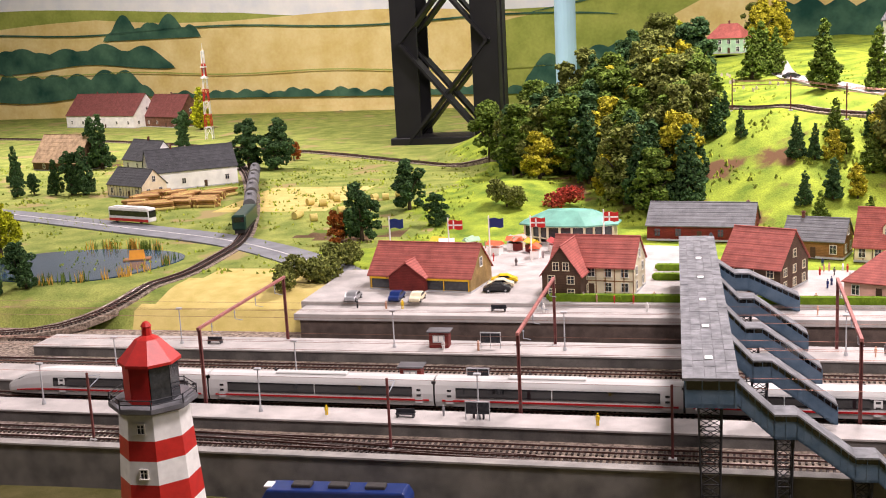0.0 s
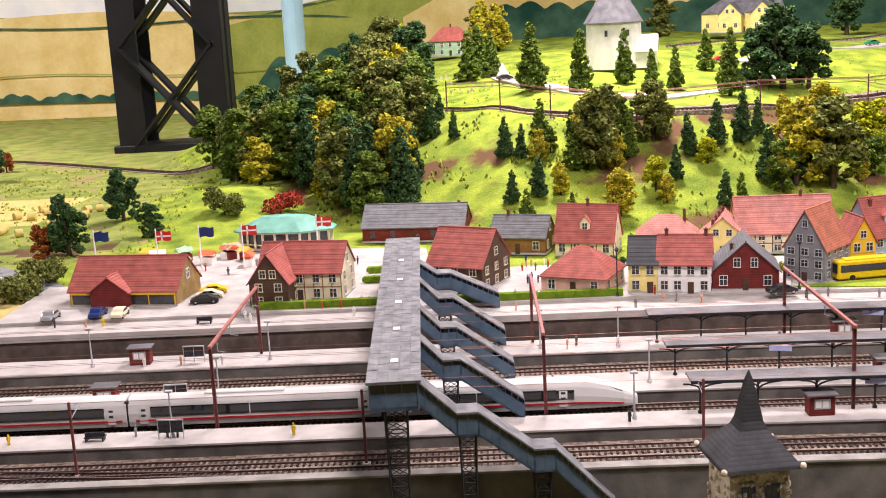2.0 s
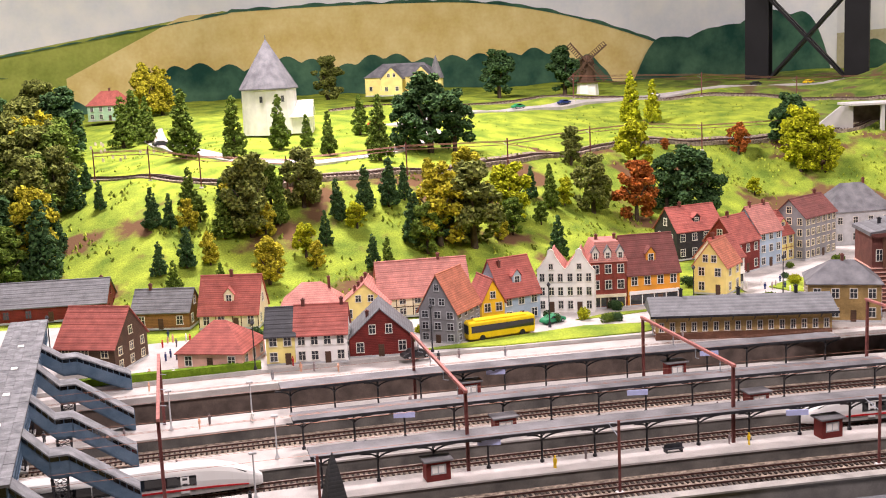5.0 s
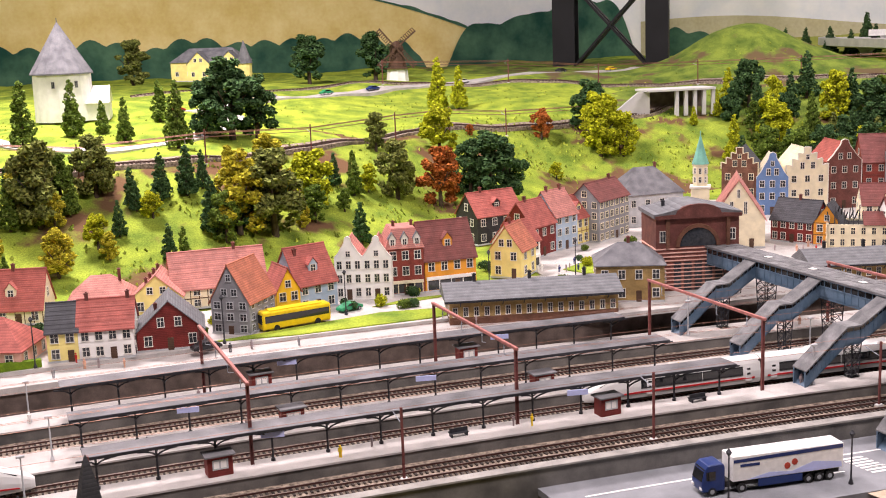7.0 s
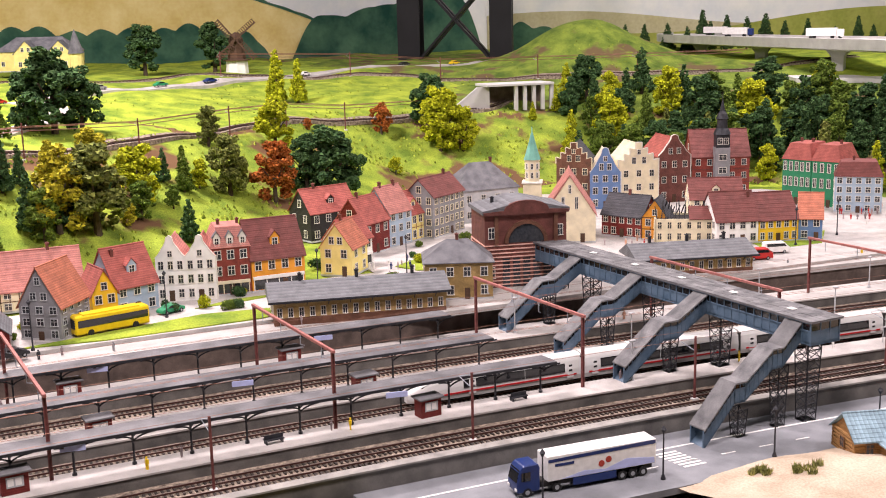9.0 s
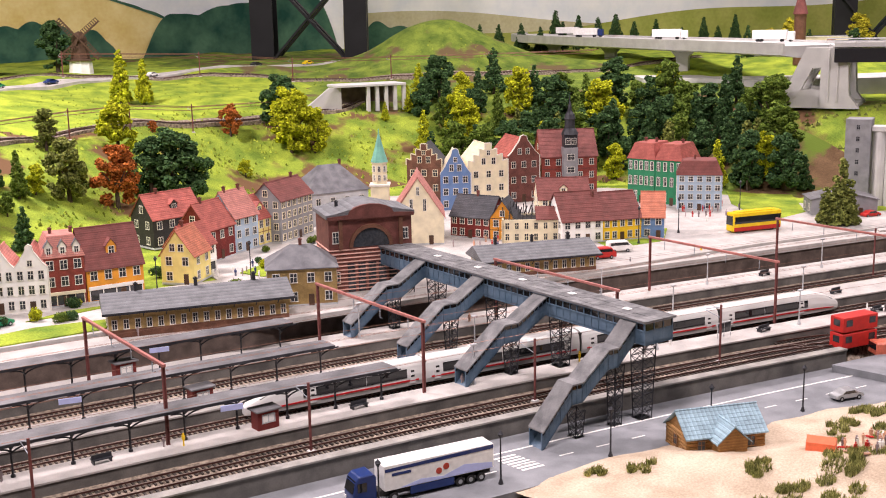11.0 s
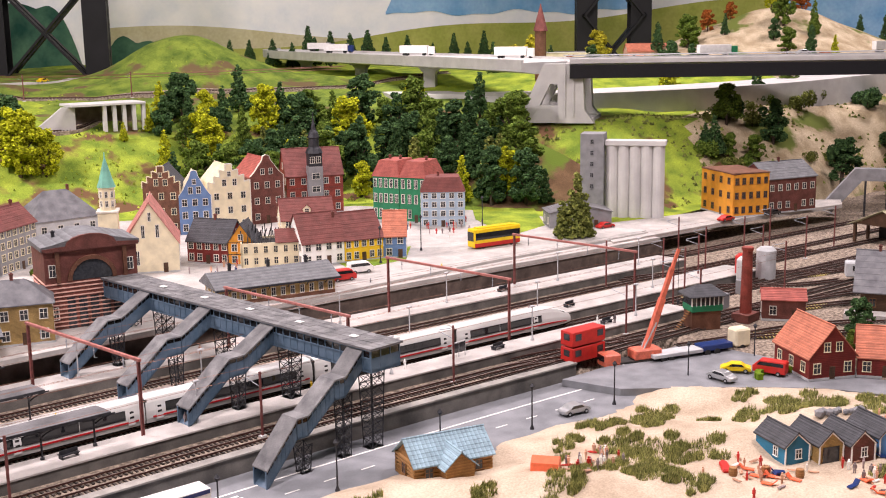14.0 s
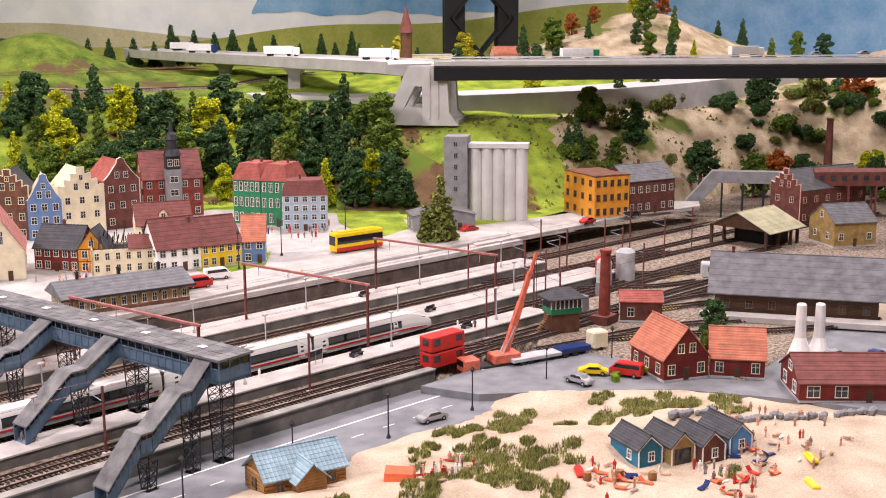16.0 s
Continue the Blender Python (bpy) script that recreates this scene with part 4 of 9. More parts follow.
def house(name, label, L, R, depth, eave, ridge, wall, roof, style="eave", rows=2, cols=3, side=2, trim="trim", dormers=0, chimneys=((0.3, 0.6),), gable="plain", z=1.5, over=0.4, door=True, shop="", category="house", ww=None, wh=None, band="", group="", timber=""):
    (xl, yl), (xr, yr) = L, R
    w = math.hypot(xr - xl, yr - yl)
    rz = math.degrees(math.atan2(yr - yl, xr - xl))
    base = thing(name, (xl + xr) / 2, (yl + yr) / 2, z - 0.05, rz, label, category, group)
    h2 = w / 2
    bm = B()
    if style == "eave":
        prism(bm, [(0, 0), (depth, 0), (depth, eave), (depth / 2, ridge), (0, eave)], "x", -h2, h2)
    elif style == "gable":
        prism(bm, [(-h2, 0), (h2, 0), (h2, eave), (0, ridge), (-h2, eave)], "y", 0, depth)
    else:
        box(bm, -h2, h2, 0, depth, 0, eave)
    body = part("wall", bm, wall, base)
    bm = B()
    box(bm, -h2 - 0.08, h2 + 0.08, -0.08, depth + 0.08, 0, 0.4)
    part("plinth", bm, "palegrey", base)
    if style == "eave":
        saddle(base, depth / 2, w, eave, ridge, roof, over, "x", depth / 2, -h2)
    elif style == "gable":
        saddle(base, h2, depth - (0.4 if gable != "plain" else 0), eave, ridge, roof, over if gable == "plain" else 0.12, "y", 0.0, 0.4 if gable != "plain" else 0)
    elif style == "hip":
        hip_roof(base, -h2, h2, 0, depth, eave, ridge, roof, over)
    elif style == "flat":
        bm = B()
        box(bm, -h2 - 0.15, h2 + 0.15, -0.15, depth + 0.15, eave, eave + 0.35, 0.05)
        part("cornice", bm, trim, base)
        bm = B()
        box(bm, -h2 + 0.2, h2 - 0.2, 0.2, depth - 0.2, eave + 0.1, eave + 0.38)
        part("roof", bm, roof, base)
    elif style == "mansard":
        bm = B()
        i = 1.3
        lo = [(-h2 - 0.25, -0.25), (h2 + 0.25, -0.25), (h2 + 0.25, depth + 0.25), (-h2 - 0.25, depth + 0.25)]
        hi = [(-h2 + i, i), (h2 - i, i), (h2 - i, depth - i), (-h2 + i, depth - i)]
        a = [bm.verts.new((*p, eave)) for p in lo]
        b = [bm.verts.new((*p, ridge)) for p in hi]
        bm.faces.new(a[::-1])
        bm.faces.new(b)
        for k in range(4):
            bm.faces.new((a[k], a[(k + 1) % 4], b[(k + 1) % 4], b[k]))
        part("roof", bm, roof, base)
    if style == "gable" and gable != "plain":
        bm = B()
        if gable == "step":
            n = 4
            out = [(-h2 - 0.1, 0)]
            for i in range(n):
                xx = -h2 - 0.1 + (h2 - 0.6) * i / (n - 1)
                zz = eave + (ridge - eave) * (i + 1) / n
                out += [(xx, zz - (ridge - eave) / n + 0.1), (xx, zz + 0.5)]
            out += [(-0.6, ridge + 0.5)]
            out = out + [(-u, v) for u, v in out[::-1]]
        else:
            out = [(-h2 - 0.1, 0), (-h2 - 0.1, eave + 0.3)]
            for i in range(9):
                k = i / 8
                out.append((-(h2 + 0.1) * (1 - 0.78 * (0.5 - 0.5 * math.cos(math.pi * k)) ** 0.8) * (1 - 0.12 * math.sin(2 * math.pi * k)), eave + 0.3 + (ridge - eave - 0.2) * k))
            out += [(-h2 * 0.18, ridge + 0.7), (h2 * 0.18, ridge + 0.7)] + []
            out = out[:-2] + [(-h2 * 0.2, ridge + 0.6), (0, ridge + 0.95)] + [(-u, v) for u, v in [(-h2 * 0.2, ridge + 0.6)] + out[:-2][::-1]]
        prism(bm, out, "y", -0.12, 0.4)
        g = part("gable_front", bm, wall, base)
        bm = B()
        for (u0, v0), (u1, v1) in zip(out[1:-1], out[2:]):
            beam(bm, (u0, 0.12, v0 + 0.05), (u1, 0.12, v1 + 0.05), 0.62, 0.14)
        part("gable_coping", bm, trim, g)
    # windows, storey by storey
    sh = eave / max(rows, 1)
    ww = ww or min(1.15, w / max(cols, 1) * 0.5)
    wh = wh or min(1.6, sh * 0.56)
    y0 = -0.12 if (style == "gable" and gable != "plain") else 0
    for r in range(rows):
        if r == 0 and shop:
            continue
        for c in range(cols):
            if r == 0 and door and c == cols // 2:
                continue
            add_window(base, -h2 + w * (c + 0.5) / cols, y0 - 0.01, sh * r + sh * 0.3, 0, ww, wh, trim)
        for sx in (-1, 1):
            for c in range(side):
                add_window(base, sx * (h2 + 0.01), depth * (c + 0.5) / side, sh * r + sh * 0.3, 90 * sx, min(ww, depth / side * 0.4), wh, trim)
    if style == "gable":
        k = (ridge - eave)
        if k > 2.6:
            for c in (-1, 1) if w > 6 else (0,):
                add_window(base, c * w * 0.13, y0 - 0.01, eave + k * 0.15, 0, ww * 0.85, min(wh, k * 0.3), trim)
        if k > 5:
            add_window(base, 0, y0 - 0.01, eave + k * 0.56, 0, ww * 0.7, min(wh, k * 0.2), trim)
    elif style == "eave":
        for sx in (-1, 1):
            if ridge - eave > 2.2:
                add_window(base, sx * (h2 + 0.01), depth / 2, eave + (ridge - eave) * 0.2, 90 * sx, ww, min(wh, (ridge - eave) * 0.4), trim)
    if door:
        dx = -h2 + w * (cols // 2 + 0.5) / max(cols, 1)
        bm = B()
        box(bm, dx - 0.5, dx + 0.5, y0 - 0.1, y0 + 0.05, 0.1, min(2.2, sh * 0.8), 0.03)
        part("door", bm, "darkbrown", base)
    if shop:
        bm = B()
        box(bm, -h2 + 0.4, h2 - 0.4, y0 - 0.06, y0 + 0.02, 0.5, sh * 0.72)
        s = part("shop_window", bm, "pane", base)
        bm = B()
        for i in range(5):
            xx = -h2 + 0.4 + (w - 0.8) * i / 4
            box(bm, xx - 0.08, xx + 0.08, y0 - 0.12, y0, 0.3, sh * 0.75)
        box(bm, -h2 + 0.2, h2 - 0.2, y0 - 0.35, y0, sh * 0.75, sh * 0.95, 0.04)
        part("shop_front", bm, shop, s)
    if band:
        for r in range(1, rows + 1):
            bm = B()
            box(bm, -h2 - 0.1, h2 + 0.1, y0 - 0.1, depth + 0.1, sh * r - 0.12, sh * r + 0.05)
            part("string_course", bm, band, base)
    if timber:
        bm = B()
        for r in range(rows + 1):
            box(bm, -h2 - 0.04, h2 + 0.04, y0 - 0.06, y0, sh * r - 0.08 if r else 0, sh * r + 0.08)
        n = max(3, int(w / 1.6))
        for i in range(n + 1):
            xx = -h2 + w * i / n
            box(bm, xx - 0.08, xx + 0.08, y0 - 0.06, y0, 0, eave)
        part("timber_frame", bm, timber, base)
    if dormers and style == "eave":
        for i in range(dormers):
            xx = -h2 + w * (i + 0.5) / dormers
            hh = (ridge - eave) * 0.5
            dormer(base, xx, depth / 2 * 0.3, eave + (ridge - eave) * 0.22, min(1.9, w / dormers * 0.6), hh, depth / 2 * 0.6, wall, roof, trim)
    if dormers and style == "mansard":
        for i in range(dormers):
            xx = -h2 + w * (i + 0.5) / dormers
            dormer(base, xx, 0.1, eave + 0.1, min(1.6, w / dormers * 0.55), (ridge - eave) * 0.8, 1.2, trim, "slate", trim)
    for u, v in chimneys:
        if style == "eave":
            zz = eave + (ridge - eave) * (1 - abs(v - 0.5) * 2)
            chimney(base, -h2 + w * u, depth * v, zz - 0.3, 1.3)
        elif style == "gable":
            zz = eave + (ridge - eave) * (1 - abs(u - 0.5) * 2)
            chimney(base, -h2 + w * u, depth * v, zz - 0.3, 1.3)
        else:
            chimney(base, -h2 + w * u, depth * v, eave, ridge - eave + 0.8)
    return base


# the shopping street by the first footbridge
house("shop_house", "low red-tiled shop with yellow front beside the car park", (-52, 215.5), (-32, 212.5), 11, 3.0, 8.0, "ybrick", "tiles", rows=1, cols=6, side=2, shop="deepyellow", door=False, chimneys=())
house("shop_porch", "dark red gabled porch of the tiled shop", (-47.6, 213.4), (-40.6, 212.4), 5, 3.0, 5.6, "redwood", "tiles", "gable", rows=1, cols=0, side=0, chimneys=(), door=False)
house("station_inn", "cream timber inn with bright red tiles and brown upper floor", (-17.6, 213.5), (-2.9, 211.3), 9.5, 5.2, 9.6, "cream", "tiles", rows=2, cols=5, side=2, timber="brownwood", chimneys=())
house("inn_gable", "front gable of the timber inn, dark brown boards", (-18.4, 208.8), (-11.6, 207.8), 9, 4.6, 9.4, "darkbrown", "tiles", "gable", rows=2, cols=2, side=1, chimneys=(), trim="cream", door=False)
house("red_barn", "long dark red wooden barn with grey roof", (-4, 262), (18, 259), 11, 3.4, 7.4, "redwood", "tiles_grey", rows=1, cols=5, side=2, chimneys=((0.92, 0.6),), trim="redwood")
house("brown_house", "brown boarded house with large red tile roof", (11.8, 217), (21.5, 212.4), 12, 4.6, 10.2, "darkbrown", "tiles", "eave", rows=2, cols=3, side=3, trim="cream", chimneys=())
house("log_house", "small brown wooden house with a grey roof and porch", (23.4, 245), (34.2, 241.5), 8, 3.6, 7.2, "brownwood", "tiles_grey", rows=1, cols=3, side=2, chimneys=((0.25, 0.5),))
house("red_roof_house", "timber house with red roof and cream dormer gable", (36, 240), (47, 236.5), 9, 3.2, 9.6, "cream", "tiles", rows=1, cols=4, side=2, dormers=1, timber="darkbrown", chimneys=((0.5, 0.5),))
house("pink_house", "pink house with a hipped red tile roof", (31.6, 211.2), (42, 206.5), 11, 2.8, 7.4, "pink", "tiles", "hip", rows=1, cols=3, side=3, chimneys=())
house("yellow_townhouse", "narrow pale yellow townhouse with slate roof", (46.1, 207.8), (50.8, 206.8), 8, 5.2, 9.0, "yellow", "tiles_slate", rows=2, cols=2, side=2, chimneys=())
house("white_townhouse", "white townhouse with red roof and painted quoins", (50.85, 206.8), (59.3, 204.9), 8, 5.2, 9.2, "white", "tiles", rows=2, cols=4, side=2, chimneys=((0.15, 0.5), (0.9, 0.5)))
house("red_workshop", "dark red wooden workshop with grey gabled roof", (60, 207), (70.6, 205.2), 10, 3.4, 8.3, "redwood", "tiles_grey", "gable", rows=1, cols=3, side=2, chimneys=((0.3, 0.3),), trim="trim")
house("villa", "house with hipped pale red roof behind the townhouses", (51.8, 239), (63, 236.8), 9, 3.0, 7.0, "cream", "tiles_pink", "hip", rows=1, cols=3, side=2, chimneys=((0.8, 0.5),))
house("row_house", "yellow row house with red roof and tall chimneys", (62.6, 233.5), (71.5, 231), 9, 3.6, 7.6, "yellow", "tiles_pink", "gable", rows=1, cols=3, side=2, chimneys=((0.3, 0.1), (0.35, 0.35), (0.4, 0.6), (0.45, 0.85)))
house("large_timber_house", "large timber-framed house with a long pale red roof", (70.3, 234), (88, 232.6), 10, 4.2, 10.2, "cream", "tiles_pink", rows=2, cols=6, side=3, timber="darkbrown", chimneys=((0.7, 0.5),))
house("grey_gable_house", "grey plastered house with tall gable and red roof", (73.6, 213.4), (79.2, 208.6), 9.5, 6.0, 12.2, "grey", "tiles_orange", "gable", rows=3, cols=3, side=4, trim="palegrey", chimneys=())
house("small_yellow_house", "narrow bright yellow gabled house", (86.1, 217), (90.6, 217.6), 7, 5.2, 9.2, "deepyellow", "tiles", "gable", rows=2, cols=2, side=1, chimneys=())
house("bluff_house", "house with steep red roof and blue and cream walls", (90.7, 219.3), (98.8, 221.6), 9, 5.4, 11.6, "lightblue", "tiles", rows=2, cols=3, side=2, dormers=1, chimneys=((0.2, 0.4),))
house("white_gable_house", "white house with a curved gable and blue gate", (100, 226.5), (104.8, 224.4), 9, 8.0, 11.4, "white", "tiles_pink", "gable", gable="curve", rows=3, cols=3, side=3, chimneys=())
house("white_gable_house", "white house with a curved gable and blue gate", (104.9, 224.4), (109.8, 222.3), 9, 8.0, 11.4, "white", "tiles_pink", "gable", gable="curve", rows=3, cols=3, side=3, chimneys=())
house("red_mansard_house", "red brick townhouse with grey mansard and dormers", (109.9, 224.5), (117, 223.2), 9, 9.2, 13.0, "redbrick", "tiles_pink", "mansard", rows=3, cols=3, side=2, dormers=3, shop="cream", chimneys=((0.3, 0.5), (0.8, 0.5)))
house("orange_house", "orange townhouse with a big red roof and dormer", (117.2, 223.2), (127.8, 222.7), 10, 6.6, 13.2, "orange", "tiles_dark", rows=2, cols=4, side=3, dormers=1, shop="white", chimneys=((0.4, 0.6),))

# the lane behind the station
house("lemon_house", "pale yellow house with orange gabled roof", (134, 229.5), (138.6, 224.4), 8, 6.0, 10.6, "yellow", "tiles_orange", "gable", rows=2, cols=2, side=2, chimneys=())
house("awning_house", "white shop house with red roof and awnings", (141, 231), (147.8, 234.2), 7, 6.0, 10, "white", "tiles", rows=2, cols=3, side=2, shop="white", chimneys=((0.2, 0.5),))
house("black_timber_house", "black wooden house with red roof and white edges", (146, 263), (159, 265.5), 9, 7.0, 12, "blackwood", "tiles", rows=2, cols=4, side=2, dormers=1, chimneys=((0.3, 0.5),))
house("maroon_house", "narrow maroon house with steep red roof", (149.6, 241.4), (157.8, 246), 8, 7.3, 12.3, "redwood", "tiles", rows=2, cols=3, side=2, chimneys=((0.3, 0.5),))
house("blue_grey_house", "blue-grey townhouse with a pale red roof", (158, 246.4), (165.3, 249.6), 8, 8.2, 13.4, "lightblue", "tiles_pink", rows=3, cols=3, side=2, chimneys=((0.2, 0.5), (0.8, 0.5)))
house("timber_house", "yellow timber-framed house with red roof", (165.6, 250.4), (174, 254.4), 8, 6.6, 11.2, "yellow", "tiles", rows=2, cols=4, side=2, timber="brownwood", dormers=2, chimneys=())
house("grey_storehouse", "tall grey four-storey house with brown roof", (171.3, 250), (183.5, 257), 8, 10.0, 13.8, "grey", "tiles_dark", rows=4, cols=6, side=3, trim="cream", chimneys=((0.8, 0.5),))
house("slate_hotel", "grey building with steep slate roofs", (187, 264), (203, 263), 12, 8.0, 14.4, "palegrey", "slate", "hip", rows=2, cols=4, side=3, chimneys=((0.7, 0.5),))
nave = house("town_church", "cream church with a red roof, gable to the square", (189.5, 231.5), (199, 225), 16, 6.5, 15.2, "cream", "tiles_pink", "gable", rows=1, cols=2, side=4, chimneys=(), category="church", wh=3.0, ww=0.7)
house("station_hall_house", "yellow brick station pavilion with hipped slate roof", (141.4, 199), (152.4, 193.4), 10, 6.8, 10.4, "ybrick", "slate", "hip", rows=2, cols=4, side=3, chimneys=((0.5, 0.5),), category="station")
house("brown_stepped_house", "brown brick house with a cream stepped gable", (219.6, 269.8), (226, 263.5), 12, 11.8, 17.0, "brownbrick", "tiles_slate", "gable", gable="step", rows=3, cols=3, side=3, trim="cream", chimneys=())
house("blue_gable_house", "blue gabled townhouse with white windows", (225.2, 262.5), (231.8, 258.4), 10, 9.6, 15.4, "blue", "cream", "gable", gable="curve", rows=3, cols=3, side=2, chimneys=())
house("cream_stepped_house", "cream house with a stepped gable and flower boxes", (232, 259), (242, 255.5), 12, 10.9, 16.8, "cream", "cream", "gable", gable="step", rows=3, cols=3, side=3, chimneys=())
house("maroon_curved_house", "maroon house with a tall curved white-edged gable", (246, 260), (254.6, 257.4), 13, 12.5, 17.4, "brick", "tiles", "gable", gable="curve", rows=3, cols=3, side=3, trim="trim", chimneys=())
hall = house("town_hall", "red brick town hall with a dark clock tower", (261.8, 264.5), (275.5, 256.5), 12, 11.0, 17.8, "redbrick", "tiles_dark", rows=3, cols=5, side=3, chimneys=(), category="town hall", band="brick")
house("green_house", "dark green house with white windows and twin red roofs", (270.8, 239.5), (273, 231.8), 11, 12, 16.2, "green", "tiles", "mansard", rows=3, cols=5, side=4, chimneys=((0.3, 0.5), (0.7, 0.5)), ww=0.75, wh=2.2)
house("green_house", "dark green house with white windows and twin red roofs", (273.05, 231.6), (275.4, 224.4), 11, 12, 16.2, "green", "tiles", "mansard", rows=3, cols=4, side=4, chimneys=((0.7, 0.5),), ww=0.75, wh=2.2)
house("pale_blue_house", "pale blue four-storey house with maroon roof", (270.6, 221.5), (278.4, 213.4), 10, 9.2, 12.8, "lightblue", "tiles_dark", "mansard", rows=4, cols=5, side=4, chimneys=((0.4, 0.5),))
house("slate_cottage", "small cottage with dark slate roof, red and grey front", (205.6, 231.5), (209.8, 222), 8, 5.2, 9.4, "redwood", "tiles_slate", rows=2, cols=5, side=2, chimneys=((0.5, 0.5),))
house("amber_cottage", "narrow amber timber cottage with slate roof", (209.3, 221.5), (213, 217), 8, 5.2, 9.2, "orange", "tiles_slate", "gable", rows=2, cols=2, side=2, timber="darkbrown", chimneys=())
house("long_white_house", "long white house with maroon roof beside the street", (218.4, 207), (227.4, 203.6), 10, 5.4, 11.0, "white", "tiles_dark", rows=2, cols=4, side=3, chimneys=((0.9, 0.4),))
house("yellow_terrace", "bright yellow terrace house with brown roof", (227.5, 203.6), (236.4, 200.6), 10, 5.2, 10.4, "deepyellow", "tiles_dark", rows=2, cols=5, side=3, chimneys=())
house("back_house", "house with maroon roof and green dormer", (238, 238), (249, 231), 9, 4.6, 9.2, "cream", "tiles_dark", rows=2, cols=4, side=2, dormers=1, chimneys=())
house("brown_terrace", "end house with orange-brown roof and dark blue walls", (236.5, 200.6), (240, 197), 10, 5.2, 10, "blue", "tiles_orange", rows=2, cols=2, side=3, chimneys=())

# burnt-out house
ruin = thing("burnt_house", 214.6, 213.2, 1.45, -36, "burnt-out cream corner house with charred open roof", "house")
bm = B()
for a in ((-6.5, 6.5, 0, 0.4), (-6.5, 6.5, 8.6, 9.0), (-6.5, -6.1, 0, 9), (6.1, 6.5, 0, 9)):
    box(bm, *a, 0, 5.4)
part("wall", bm, "cream", ruin)
bm = B()
box(bm, -6.1, 6.1, 0.4, 8.6, 4.6, 4.9)
part("charred_floor", bm, "ruin", ruin)
rng = random.Random(4)
for i in range(13):
    bm = B()
    x = -6 + i
    beam(bm, (x, 0.3, 5.4), (x + rng.uniform(-0.7, 0.7), rng.uniform(3.2, 4.6), rng.uniform(7.4, 9.3)), 0.2, 0.24)
    beam(bm, (x, 8.6, 5.4), (x + rng.uniform(-0.6, 0.6), rng.uniform(4.6, 6.0), rng.uniform(7.0, 9.0)), 0.2, 0.24)
    part("charred_rafter", bm, "ruin", ruin)
bm = B()
prism(bm, [(-0.4, 5.3), (2.6, 7.8), (2.6, 8.0), (-0.4, 5.5)], "x", 1.0, 6.6)
part("roof_remnant", bm, "tiles_dark", ruin)
for r in range(2):
    for c in range(6):
        add_window(ruin, -5.4 + c * 2.15, -0.01, 0.8 + 2.5 * r, 0, 0.8, 1.4, "cream")
    for c in range(3):
        add_window(ruin, -6.51, 1.6 + c * 2.8, 0.8 + 2.5 * r, -90, 0.8, 1.4, "cream")

# church tower and town hall tower
tower = thing("church_tower", 187.8, 233.6, 1.45, -36, "cream church tower with a green copper spire", "tower")
bm = B()
box(bm, -2.1, 2.1, -2.1, 2.1, 0, 15.2, 0.1)
part("shaft", bm, "cream", tower)
bm = B()
box(bm, -2.4, 2.4, -2.4, 2.4, 15.2, 15.7, 0.08)
part("cornice", bm, "trim", tower)
bm = B()
lathe(bm, [(1.75, 15.7), (1.75, 20.6), (2.0, 20.8), (2.0, 21.1)], 8, turn=0.5)
lantern = part("lantern", bm, "cream", tower)
for k in range(8):
    a = math.pi / 4 * k
    for zz in (16.6, 18.8):
        add_window(lantern, 1.64 * math.cos(a), 1.64 * math.sin(a), zz, math.degrees(a) + 90, 0.5, 1.3, "trim")
bm = B()
lathe(bm, [(2.15, 21.1), (1.5, 23.0), (0.8, 25.6), (0.15, 28.0), (0.12, 29.2)], 8, turn=0.5)
part("spire", bm, "copper", tower)
tower.scale = (0.95, 0.95, 0.9)
ctower = thing("clock_tower", 267.2, 258.4, 1.45, -30, "dark slate clock tower with a domed cap on the town hall", "tower")
bm = B()
box(bm, -2.0, 2.0, -0.4, 3.2, 0, 13.6)
part("bay", bm, "grey", ctower)
bm = B()
box(bm, -1.9, 1.9, -0.3, 3.1, 13.6, 17.2, 0.1)
part("belfry", bm, "iron", ctower)
bm = B()
lathe(bm, [(2.5, 17.2), (2.0, 18.4), (1.5, 19.0), (1.4, 21.2), (1.7, 21.5), (1.3, 22.8), (0.7, 23.6), (0.5, 25.0), (0.15, 26.6), (0.05, 28.5)], 10, 0, 1.4)
part("cupola", bm, "iron", ctower)
for xx in (-0.85, 0.85):
    add_window(ctower, xx, -0.31, 14.6, 0, 1.1, 1.6, "trim")
for zz in (3.0, 6.6, 10.2):
    add_window(ctower, 0, -0.41, zz, 0, 2.0, 1.5, "trim")


# station hall with its great arch
sh = thing("station_hall", 155.2, 200.6, 1.45, -17, "red brick station hall with great arch and slate roof", "station")
bm = B()
box(bm, 0, 16, 0, 10.5, 0, 14.2)
part("wall", bm, "brick", sh)
bm = B()
prism(bm, [(-0.5, 14.2), (16.5, 14.2), (16.5, 14.9), (14.5, 15.2), (9.5, 16.4), (6.5, 16.4), (1.5, 15.2), (-0.5, 14.9)], "y", -0.5, 11)
part("roof", bm, "tiles_grey", sh)
bm = B()
prism(bm, [(-0.3, 14.0), (16.3, 14.0), (16.3, 14.6), (13, 14.8)] + [(8 + 4.4 * math.cos(a), 14.8 + 1.9 * math.sin(a)) for a in np.linspace(0, math.pi, 9)] + [(3, 14.8), (-0.3, 14.6)], "y", -0.75, -0.05)
part("arched_cornice", bm, "brick", sh)
bm = B()
